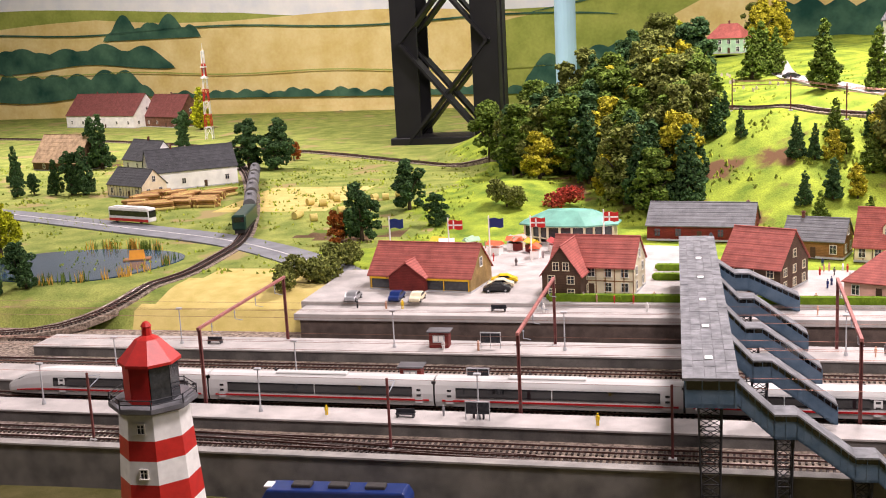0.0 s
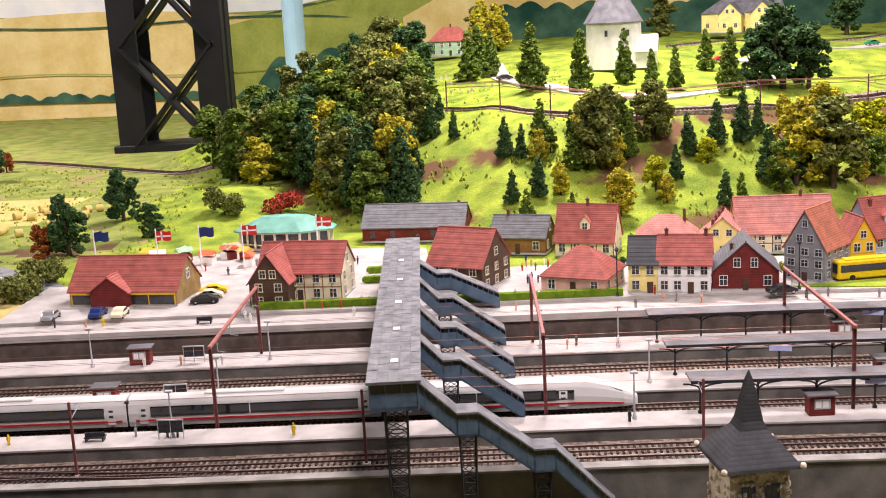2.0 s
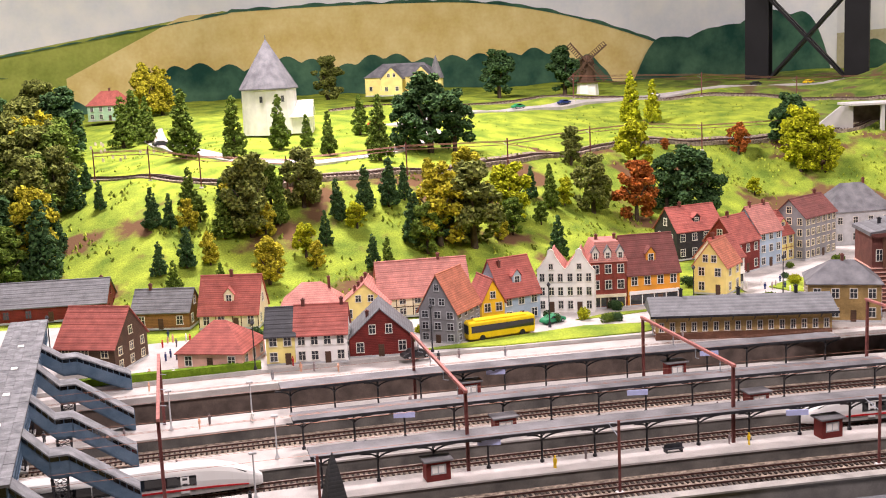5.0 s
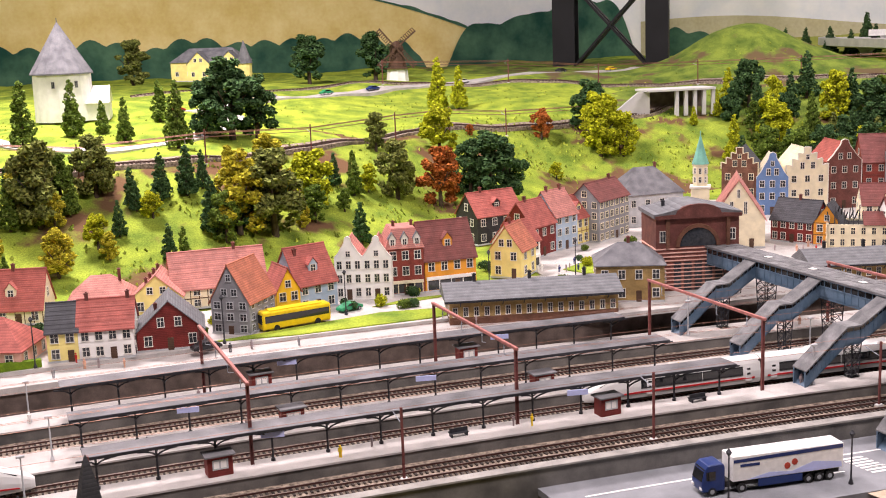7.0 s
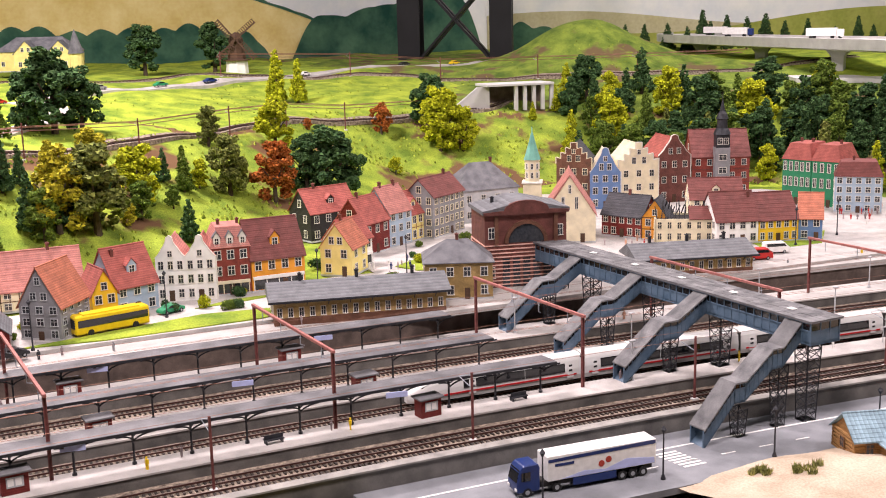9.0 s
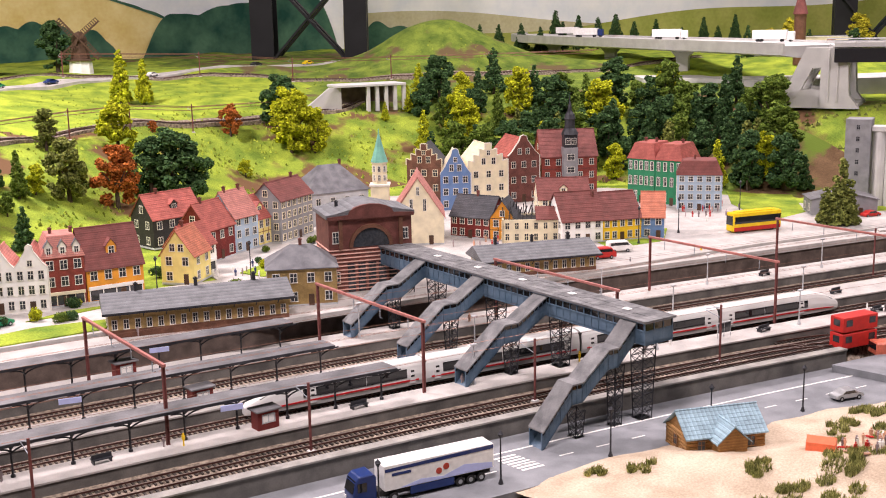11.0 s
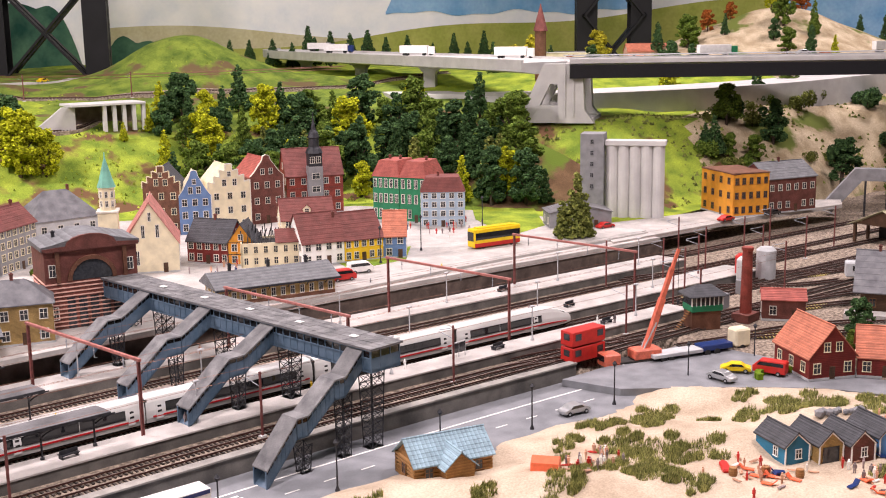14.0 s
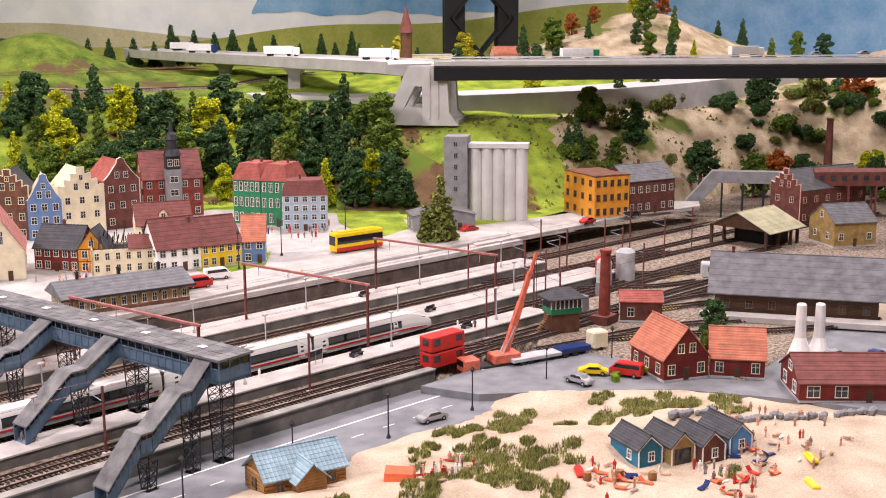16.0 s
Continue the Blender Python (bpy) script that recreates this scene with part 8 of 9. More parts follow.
for s in (-1, 1):
    h = 41.2 - gz(352, 236)
    bm = B()
    prism(bm, [(-13.3, 0), (-10.6, 0), (-6.6, h * 0.3), (-3.4, h * 0.66), (-1.0, h * 0.66), (-1.0, h), (-5.4, h)], "y", s * 9 - 1.6, s * 9 + 1.6)
    leg = part("leg", bm, "light_concrete", px)
    bm = B()
    prism(bm, [(-1.0, 0), (10.2, 0), (7.2, h * 0.22), (6.4, h), (-1.0, h)], "y", s * 9 - 1.9, s * 9 + 1.9)
    part("column", bm, "light_concrete", px)
    bm = B()
    prism(bm, [(-10.6, 0), (-1.0, 0), (-1.0, h * 0.3), (-6.6, h * 0.3)], "y", s * 9 - 1.3, s * 9 + 1.3)
    part("base_panel", bm, "light_concrete", leg)
    for xx in (1.2, 3.8):
        bm = B()
        box(bm, xx - 0.25, xx + 0.25, s * 9 - 2.3, s * 9 + 2.3, 2.0, h - 0.5, 0.05)
        part("rib", bm, "light_concrete", leg)
bm = B()
box(bm, -13, 9.8, -9, 9, 0, 1.6)
part("footing", bm, "light_concrete", px)
lw = smooth_path([(350, 312), (359.5, 292.2), (365.5, 264), (371, 241.3), (398.2, 215), (430, 197.4), (473.8, 188.7), (540, 182)], 6)
bm = B()
rows = []
for i, p in enumerate(lw):
    zt = 27.0 + 7.0 * i / len(lw)
    zb = gz(*p) - 1.5
    rows.append([bm.verts.new((p[0], p[1], zb)), bm.verts.new((p[0], p[1], max(zt, zb + 3))), bm.verts.new((p[0] + 14, p[1] + 20, max(zt, zb + 3))), bm.verts.new((p[0] + 14, p[1] + 20, zb))])
for a, b in zip(rows[:-1], rows[1:]):
    for k in range(4):
        bm.faces.new((a[k], a[(k + 1) % 4], b[(k + 1) % 4], b[k]))
bm.faces.new(rows[0])
bm.faces.new(rows[-1][::-1])
tagged(part("ramp_wall", bm, "light_concrete"), "pale concrete retaining wall of the curving ramp road", "wall", kind="structure")
for x, y, m in [(405, 400, "paint_white"), (430, 440, "paint_white"), (382, 330, "paint_white"), (365, 268, "white"), (398, 210, "paint_green"), (455, 176, "white"), (520, 138, "paint_blue")]:
    b = thing("truck", x, y, 41.3, -32 if y < 240 else -65, "white box truck on the motorway bridge" if m != "paint_blue" else "dark blue box truck on the motorway bridge", "truck", "motorway trucks")
    b.scale = (0.8, 0.8, 0.8)
    bm = B()
    box(bm, -8, 6, -1.5, 1.5, 1.2, 4.8, 0.05)
    part("box", bm, "paint_white" if m != "paint_blue" else m, b)
    bm = B()
    box(bm, 6.3, 9, -1.4, 1.4, 0.6, 4.2, 0.2)
    part("cab", bm, "paint_green" if m == "paint_green" else "paint_blue" if y > 380 else "white", b)
    for wx in (-6, -4.5, 4, 7.6):
        bm = B()
        rod(bm, (wx, -1.4, 0.6), (wx, 1.4, 0.6), 0.6, 10)
        part("wheelset", bm, "tyre", b)
for x, y in [(480, 160), (500, 149), (425, 193)]:
    car(x, y, 41.3, -32, "paint_silver", "small silver car on the motorway bridge", group="motorway cars")
house("yellow_hall", "low cream hall with brown roof behind the viaduct", (420, 320), (448, 290), 16, 7, 9, "cream", "canopy", "flat", rows=1, cols=5, side=2, z=gz(432, 306), chimneys=())
house("far_house", "pink house on the far hillside", (470, 292), (484, 278), 10, 4, 7, "pink", "tiles_orange", rows=1, cols=4, side=2, z=gz(468, 290), chimneys=())
rt = thing("round_tower", 403, 286, gz(403, 286), 0, "red brick tower with a pointed red roof", "tower")
bm = B()
lathe(bm, [(2.2, 0), (2.2, 18)], 10)
part("shaft", bm, "brownbrick", rt)
bm = B()
lathe(bm, [(2.8, 18), (0.1, 28)], 10)
part("roof", bm, "tiles_dark", rt)

# ---- silo and works ----
si = thing("grain_silo", 316.6, 189.2, 1.1, -62, "grey concrete grain silo with tower and round bins", "silo")
si.scale = (0.9, 1, 1)
bm = B()
box(bm, -14, -7, -1, 6, 0, 22.6, 0.08)
tw = part("tower", bm, "grey", si)
for zz in (8, 11, 14, 17, 20):
    add_window(si, -10.5, -1.01, zz, 0, 0.9, 1.1, "grey")
for k in range(5):
    bm = B()
    rod(bm, (-4.8 + k * 3.4, 1.6, 0), (-4.8 + k * 3.4, 1.6, 19.5), 1.85, 16)
    part("bin", bm, "light_concrete", si)
bm = B()
box(bm, -6.8, 11, -0.4, 4.4, 19.5, 20.8, 0.05)
part("top_gallery", bm, "light_concrete", si)
house("silo_shed", "low grey shed with a flat pitched roof by the silo", (289, 194), (301, 183.5), 9, 4.2, 6.0, "grey", "canopy", "gable", rows=1, cols=2, side=2, z=1.3, chimneys=(), category="shed")
house("orange_works", "orange three-storey works building with flat roof", (341, 181), (333, 167), 11, 11.5, 12.6, "orange", "brownbrick", "flat", rows=3, cols=4, side=5, z=1.3, trim="brownbrick", chimneys=())
house("works_front", "orange works front with grey ground floor windows", (333, 166.8), (343.4, 162.6), 1.2, 11.4, 12.4, "orange", "brownbrick", "flat", rows=3, cols=5, side=0, z=1.3, trim="brownbrick", chimneys=())
house("maroon_works", "maroon brick works building with grey roof", (343.6, 162.4), (359, 156), 12, 9.5, 13.2, "brick", "tiles_grey", rows=2, cols=6, side=3, z=1.3, chimneys=((0.5, 0.5),))
cv = thing("coal_conveyor", 384, 158, -3.9, -65, "grey covered coal conveyor bridge on steel legs", "conveyor")
bm = B()
prism(bm, [(-4, 1), (4, 10.5), (24, 10.5), (24, 14), (2, 14), (-7, 3)], "y", -2.0, 2.0)
part("gallery", bm, "grey", cv)
for xx in (5, 11, 17, 23):
    for sy in (-1.7, 1.7):
        bm = B()
        beam(bm, (xx, sy, 0), (xx, sy, 10.6), 0.45, 0.45)
        part("leg", bm, "iron", cv)
house("brick_engine_shed", "red brick engine shed with arched gate and glazed roof", (387.7, 139), (383.6, 129.2), 28, 10, 15.5, "brick", "tiles_grey", "gable", gable="step", rows=2, cols=2, side=6, z=-3.8, chimneys=(), category="shed", trim="pink")
ck = thing("factory_chimney", 440, 140, -3.8, 0, "tall tapering red brick factory chimney", "chimney")
bm = B()
lathe(bm, [(1.7, 0), (1.0, 25.4), (1.2, 25.7), (1.2, 26.3), (0.8, 26.3)], 12)
part("shaft", bm, "brick", ck)
house("stone_store", "tan stone store house with a grey roof", (357.2, 110.4), (366.5, 102.6), 12, 6.4, 10.4, "ybrick", "tiles_grey", rows=1, cols=3, side=2, z=-3.8, chimneys=(), category="store")
house("dark_mill", "dark brown mill with grey roofs", (408, 100), (424, 84), 14, 12, 16, "brick", "tiles_grey", rows=2, cols=5, side=3, z=-3.8, chimneys=())
lg = thing("loading_gallery", 401, 120.5, -3.9, -54, "maroon steel loading gallery on legs beside the works", "gallery")
bm = B()
prism(bm, [(-2.0, 10.6), (2.0, 10.6), (2.0, 14.6), (0, 15.6), (-2.0, 14.6)], "x", -11, 13)
part("gallery", bm, "brick", lg)
for xx in (-9, -1, 7):
    for sy in (-1.7, 1.7):
        bm = B()
        beam(bm, (xx, sy, 0), (xx, sy, 10.7), 0.5, 0.5)
        part("leg", bm, "mast", lg)
for k in range(7):
    bm = B()
    box(bm, -9.6 + k * 3.2, -8.2 + k * 3.2, -2.06, -1.96, 12.2, 13.6)
    part("window", bm, "pane", lg)
gsn = thing("open_shed", 347, 130.5, -3.8, -100, "open timber shed with a pale green-grey roof", "shed")
gsn.scale = (0.85, 0.85, 0.78)
saddle(gsn, 11, 20, 6.0, 11.5, "olive_roof", 0.6, "y", 0, -4)
for xx in (-9.5, 9.5):
    for yy in (-3, 4, 11, 15):
        bm = B()
        box(bm, xx - 0.4, xx + 0.4, yy - 0.4, yy + 0.4, 0, 6.4)
        part("post", bm, "darkbrown", gsn)
bm = B()
prism(bm, [(-9.5, 6.2), (9.5, 6.2), (0, 11.2)], "y", -3.4, -3.1)
part("gable_board", bm, "darkbrown", gsn)
bm = B()
box(bm, -7, 7, 6, 14, 0, 5)
part("dark_store", bm, "blackwood", gsn)
house("freight_shed", "long dark brown freight shed with a wide grey roof", (274.5, 107), (285.5, 78.5), 15, 6.0, 11.4, "darkbrown", "slate", rows=1, cols=7, side=2, z=-3.9, chimneys=((0.1, 0.5),), over=1.8, category="shed", trim="brownwood")
bm = B()
box(bm, -18, 18, -4.2, -0.2, 0, 1.1)
tagged(part("loading_ramp", bm, "platform", None, at=(279.4, 92.6, -3.9), rz=-69), "pale loading ramp of the freight shed", "ramp", kind="structure")
wg = thing("old_coach", 306, 112, -3.5, -60, "grey railway coach with dark windows by the shed", "wagon")
bm = B()
box(bm, -11, 11, -1.6, 1.6, 0.8, 4.2, 0.3)
part("body", bm, "palegrey", wg)
for sy in (-1, 1):
    for k in range(9):
        bm = B()
        box(bm, -9.6 + k * 2.3, -8.2 + k * 2.3, sy * 1.58, sy * 1.64, 2.3, 3.4)
        part("window", bm, "glass", wg)
for x, y, r, h, m in [(292, 136, 2.2, 6.5, "palegrey"), (287, 139, 1.7, 5.4, "paint_red"), (284, 137, 1.7, 5.4, "light_concrete")]:
    t = thing("oil_tank", x, y, -3.8, 0, "small upright oil tank in the yard", "tank", "oil tanks")
    bm = B()
    lathe(bm, [(r, 0), (r, h), (r * 0.6, h + 0.7)], 14)
    part("shell", bm, m, t)
for x, y in [(276, 133), (262, 130)]:
    bm = B()
    box(bm, -1.3, 1.3, -1, 1, 0, 3, 0.1)
    tagged(part("relay_cabinet", bm, "grey", None, at=(x, y, -3.8)), "grey metal relay cabinet in the yard", "cabinet", "relay cabinets")

# signal box, boiler house
sb = thing("signal_box", 246.5, 125.4, -3.9, -35, "green and white signal box on a brick base, grey roof", "signal box")
sb.scale = (0.8, 0.9, 1)
bm = B()
box(bm, -3.6, 3.6, -1.8, 2.2, 0, 3.6)
part("base", bm, "brownbrick", sb)
bm = B()
box(bm, -3.9, 3.9, -2.3, 2.4, 3.6, 4.8, 0.06)
part("cabin_wall", bm, "green", sb)
bm = B()
box(bm, -3.8, 3.8, -2.2, 2.3, 4.8, 6.5)
part("glazing", bm, "pane", sb)
for k in range(8):
    bm = B()
    xx = -3.85 + k * 1.1
    box(bm, xx - 0.12, xx + 0.12, -2.32, -2.1, 4.7, 6.5)
    part("mullion", bm, "white", sb)
hip_roof(sb, -3.9, 3.9, -2.3, 2.4, 6.5, 8.4, "tiles_slate", 0.9)
bm = B()
for k in range(9):
    box(bm, -4.2 - k * 0.35, -3.8 - k * 0.35, -1.4, 0, 3.4 - k * 0.4, 3.55 - k * 0.4)
part("stair", bm, "brownwood", sb)
chy = thing("boiler_chimney", 256.4, 121.8, -3.9, 0, "red brick boiler chimney on a square base", "chimney")
bm = B()
box(bm, -2.2, 2.2, -1.8, 1.8, 0, 1.6)
part("base", bm, "brick", chy)
bm = B()
lathe(bm, [(1.15, 1.6), (0.95, 13.6), (1.15, 13.8), (1.15, 14.4), (0.8, 14.5)], 12)
part("shaft", bm, "redbrick", chy)
house("boiler_house", "small dark red boiler house with a red roof", (258.6, 119.5), (262.6, 112.6), 6, 4.2, 5.6, "brick", "tiles", rows=1, cols=2, side=1, z=-3.9, chimneys=(), category="shed")
cn = thing("site_container", 215.4, 130.4, -3.6, -9, "red two-storey site office containers", "container")
for zz in (0, 2.8):
    bm = B()
    box(bm, -3.9, 3.9, -1.5, 1.5, zz, zz + 2.5, 0.08)
    c = part("container", bm, "paint_red", cn)
    for xx in (-2.6, 2.6):
        bm = B()
        box(bm, xx - 0.7, xx + 0.7, -1.54, -1.45, zz + 1.0, zz + 2.1)
        part("window", bm, "pane", c)
    bm = B()
    box(bm, -3.94, -3.85, -0.7, 0.7, zz + 1.0, zz + 2.1)
    part("end_window", bm, "pane", c)

# mobile crane and low loader
cr = thing("mobile_crane", 221.5, 124.0, -5.4, 152, "orange mobile crane with raised lattice boom", "crane")
bm = B()
box(bm, -6, 5, -1.4, 1.4, 0.7, 1.5, 0.1)
part("chassis", bm, "under", cr)
bm = B()
box(bm, 3.2, 6.4, -1.45, 1.45, 0.8, 3.0, 0.25)
cab = part("cab", bm, "crane_paint", cr)
bm = B()
box(bm, 6.3, 6.46, -1.2, 1.2, 1.8, 2.8)
part("windscreen", bm, "glass", cab)
for side in (-1, 1):
    bm = B()
    beam(bm, (-1.2, side * 0.5, 2.4), (-3.9, side * 0.5, 7.6), 0.22, 0.22)
    part("lift_cylinder", bm, "palegrey", cr)
bm = B()
rod(bm, (-8.2, 0, 20.0), (-8.3, 0, 11.0), 0.05, 5)
box(bm, -8.5, -8.1, -0.2, 0.2, 10.4, 11.0)
part("hook_rope", bm, "iron", cr)
bm = B()
box(bm, -4.6, 0.6, -1.5, 1.5, 1.5, 3.2, 0.2)
part("turntable", bm, "crane_paint", cr)
bm = B()
beam(bm, (-2.0, 0, 2.6), (-5.2, 0, 11.6), 0.95, 1.0)
part("boom_base", bm, "crane_paint", cr)
bm = B()
beam(bm, (-3.6, 0, 7.2), (-7.0, 0, 16.8), 0.7, 0.75)
part("boom_middle", bm, "crane_paint", cr)
bm = B()
beam(bm, (-6, 0, 14.0), (-8.2, 0, 20.0), 0.45, 0.5)
part("boom_tip", bm, "crane_paint", cr)
for wx in (-5, -3.2, 2, 4):
    for wy in (-1.2, 1.2):
        bm = B()
        rod(bm, (wx, wy - 0.25, 0.65), (wx, wy + 0.25, 0.65), 0.65, 12)
        part("wheel", bm, "tyre", cr)
for wx in (-5.6, 2.9):
    for side in (-1, 1):
        bm = B()
        beam(bm, (wx, side * 1.2, 1.0), (wx, side * 2.6, 0.9), 0.3, 0.3)
        rod(bm, (wx, side * 2.6, 0.95), (wx, side * 2.6, 0.08), 0.14, 6)
        box(bm, wx - 0.4, wx + 0.4, side * 2.6 - 0.4, side * 2.6 + 0.4, 0.02, 0.14)
        part("outrigger", bm, "palegrey", cr)
ll = thing("low_loader", 234, 117, -4.6, -24, "blue and cream truck with a low loader trailer", "truck")
bm = B()
box(bm, -12, -2, -1.5, 1.5, 0.9, 1.5, 0.05)
part("trailer", bm, "palegrey", ll)
bm = B()
box(bm, -2, 4.4, -1.3, 1.3, 0.9, 1.9, 0.1)
part("bed", bm, "paint_blue", ll)
bm = B()
box(bm, 5, 8.2, -1.4, 1.4, 0.8, 4.0, 0.3)
part("cab", bm, "cream", ll)
for wx in (-10, -8.4, -1, 1, 6.4):
    for wy in (-1.2, 1.2):
        bm = B()
        rod(bm, (wx, wy - 0.25, 0.6), (wx, wy + 0.25, 0.6), 0.6, 12)
        part("wheel", bm, "tyre", ll)

# ---- yard tracks: fan to the right ----
for s, x1, y1 in ((147.7, 300, 100), (151.5, 330, 96), (162.0, 340, 112), (165.7, 350, 122), (177.0, 420, 118), (182.6, 450, 124), (195.2, 470, 130)):
    xs = 250 if s < 160 else 285
    a, b = (xs, s + float(off(xs))), (xs + 12, s + float(off(xs + 12)))
    track(smooth_path([a, b, ((b[0] + x1) / 2, (b[1] * 1.1 + y1 * 0.9) / 2), (x1, y1)], 8), -3.55, label="yard track fanning out of the station")
for a, b in (((-60, 151.5), (-10, 147.7)), ((196, 137.5), (226, 128.5)), ((206, 140), (238, 128.5)), ((262, 150), (300, 122)), ((270, 160), (320, 122)), ((240, 118), (300, 88)), ((232, 121.5), (290, 80))):
    d = (b[0] - a[0], b[1] - a[1])
    track(smooth_path([a, (a[0] + d[0] * 0.3, a[1] + d[1] * 0.22), (a[0] + d[0] * 0.7, a[1] + d[1] * 0.78), b], 6), -3.5, label="crossover track with rusty rails")
for x, y in [(255, 137), (266, 141), (272, 150), (280, 146), (290, 150), (300, 141), (308, 150), (262, 158), (318, 139), (285, 128), (336, 140), (250, 128), (298, 162), (325, 152)]:
    mast(x, y, -3.8, 10.5, 1, "rust-brown catenary mast in the yard")
for x, y, w, d in [(252, 112, 16, 5), (290, 95, 14, 5), (272, 118, 12, 4), (268, 138, 9, 3), (284, 166, 14, 3), (300, 130, 12, 3)]:
    bm = B()
    prism(bm, [(w * math.cos(a) * (1 + 0.2 * math.sin(3 * a)) / 2, d * math.sin(a) * (1 + 0.2 * math.cos(2 * a)) / 2) for a in np.linspace(0, 2 * math.pi, 24)[:-1]], "z", -0.1, 0.12)
    tagged(part("dry_grass", bm, "field", None, at=(x, y, -3.75), rz=-30), "patch of dry yellow grass in the yard", "grass", kind="structure")
bm = B()
prism(bm, [(205, 127), (236, 123), (262, 108), (300, 62), (300, 20), (246, 20), (236.5, 63), (232.7, 78.9), (227.8, 92.6), (222.5, 99.8), (216, 107.5), (207, 117)], "z", -6, -4.3)
tagged(part("service_road", bm, "asphalt"), "grey service road to the freight yard", "road", kind="structure")

# ---- beach ----
bz = lambda x, y: float(beach_z(np.array(x, float), np.array(y, float)))
cabn = thing("log_cabin", 165.8, 117.2, -5.6, -22, "brown log cabin with a pale blue tin roof", "cabin")
bm = B()
prism(bm, [(-2.9, 0), (2.9, 0), (2.9, 3.0), (0, 5.2), (-2.9, 3.0)], "x", -5.4, 5.4)
w = part("wall", bm, "logs", cabn)
for zz in np.arange(0.25, 3.0, 0.5):
    bm = B()
    for yy in (-2.95, 2.95):
        rod(bm, (-5.7, yy, zz), (5.7, yy, zz), 0.27, 7)
    for xx in (-5.45, 5.45):
        rod(bm, (xx, -3.2, zz), (xx, 3.2, zz), 0.25, 7)
    part("log_course", bm, "logs", w)
saddle(cabn, 2.9, 10.8, 3.1, 5.4, "bluetin", 0.7, "x", 0, -5.4)
bm = B()
prism(bm, [(-2.0, 0), (2.0, 0), (2.0, 2.6), (0, 4.4), (-2.0, 2.6)], "y", -5.2, -2.8)
part("porch", bm, "logs", cabn)
saddle(cabn, 2.0, 3.8, 2.7, 4.5, "bluetin", 0.5, "y", 0, -5.2)
for xx in (-3.6, 3.6):
    add_window(cabn, xx, -3.25, 0.9, 0, 1.0, 1.3, "brownwood")
add_window(cabn, -5.75, 0, 0.9, -90, 1.0, 1.4, "brownwood")
HUTS = [(197.9, 82.8, "blue"), (201.0, 79.5, "ybrick"), (203.9, 76.4, "brick"), (208.2, 74.4, "paint_hut")]
M["paint_hut"] = mat("paint_hut", (0.10, 0.30, 0.66), 0.6, vary=0.06, scale=60)
M["paint_teal"] = mat("paint_teal", (0.02, 0.16, 0.28), 0.6, vary=0.06, scale=60)
for (x, y, m), c in zip(HUTS, ("teal blue", "mustard yellow", "plum red", "bright blue")):
    m = "paint_teal" if m == "blue" else m
    h = thing("beach_hut", x, y, bz(x, y) - 0.1, -28, c + " wooden beach hut with a black gabled roof", "hut", "beach huts")
    bm = B()
    prism(bm, [(-1.9, 0), (1.9, 0), (1.9, 2.6), (0, 4.2), (-1.9, 2.6)], "y", 0, 6.6)
    part("wall", bm, m, h)
    saddle(h, 1.9, 6.6, 2.7, 4.4, "tiles_slate", 0.3, "y", 0, 0)
    for s in (-1, 1):
        bm = B()
        beam(bm, (s * 1.95, -0.12, 2.6), (0, -0.12, 4.3), 0.14, 0.2)
        beam(bm, (s * 1.88, -0.12, 0), (s * 1.88, -0.12, 2.7), 0.14, 0.2)
        part("white_trim", bm, "white", h)
    if c.startswith("mustard"):
        bm = B()
        box(bm, -1.3, 1.3, -0.06, 0.05, 0.1, 2.3)
        part("opening", bm, "pane", h)
    else:
        add_window(h, 0.2, -0.02, 0.9, 0, 0.8, 1.2, "white")
    add_window(h, -1.92, 2.0, 0.9, -90, 0.8, 1.2, "white")
house("red_guesthouse", "dark red guesthouse with steep orange tile roof", (229.2, 96), (236, 91.4), 11, 4.0, 8.8, "redwood", "tiles_orange", "gable", rows=1, cols=3, side=3, z=-4.2, chimneys=(), trim="cream")
house("guesthouse_wing", "wing of the red guesthouse, brown-orange tiles", (236.4, 91.2), (240.2, 83.4), 8, 3.6, 7.6, "redwood", "tiles_orange", rows=1, cols=3, side=2, z=-4.2, chimneys=(), trim="cream")
house("beach_restaurant", "low red-brown restaurant with white windows and wide roof", (232.8, 75), (245, 57.5), 11, 3.2, 6.3, "redwood", "tiles_dark", rows=1, cols=5, side=2, z=-4.4, chimneys=(), trim="white", ww=1.8, wh=1.7)
for x, y in [(256.4, 83.4), (258.4, 80.8)]:
    bm = B()
    lathe(bm, [(2.2, 0), (1.0, 3.4), (0.85, 9.2), (0.6, 9.4)], 12)
    tagged(part("white_cone_stack", bm, "white", None, at=(x, y, -4)), "translucent white plastic flask-shaped stack", "stack", "white stacks")
bm = B()
for k in range(14):
    a = k / 13 * math.pi
    beam(bm, (4.5 * math.cos(a), 3 * math.sin(a), 0.5), (4.5 * math.cos(a + 0.23), 3 * math.sin(a + 0.23), 0.5), 1.0, 1.0)
tagged(part("hedge", bm, "hedge", None, at=(229, 100, -4.3), rz=-40), "low green hedge round the garden", "hedge")
tree(246, 96, 5, "round", "leaf_mid", "trees in the yard", -4)
tree(259, 100.5, 7.5, "round", "leaf_dark", "trees in the yard", -4)
tent = thing("orange_tent", 171.5, 104.5, bz(171.5, 104.5), 30, "bright orange pitched beach tent", "tent")
bm = B()
prism(bm, [(-1.6, 0), (1.6, 0), (1.3, 1.3), (0, 1.9), (-1.3, 1.3)], "y", -1.8, 1.8)
part("canvas", bm, "paint_orange", tent)
drng = random.Random(41)


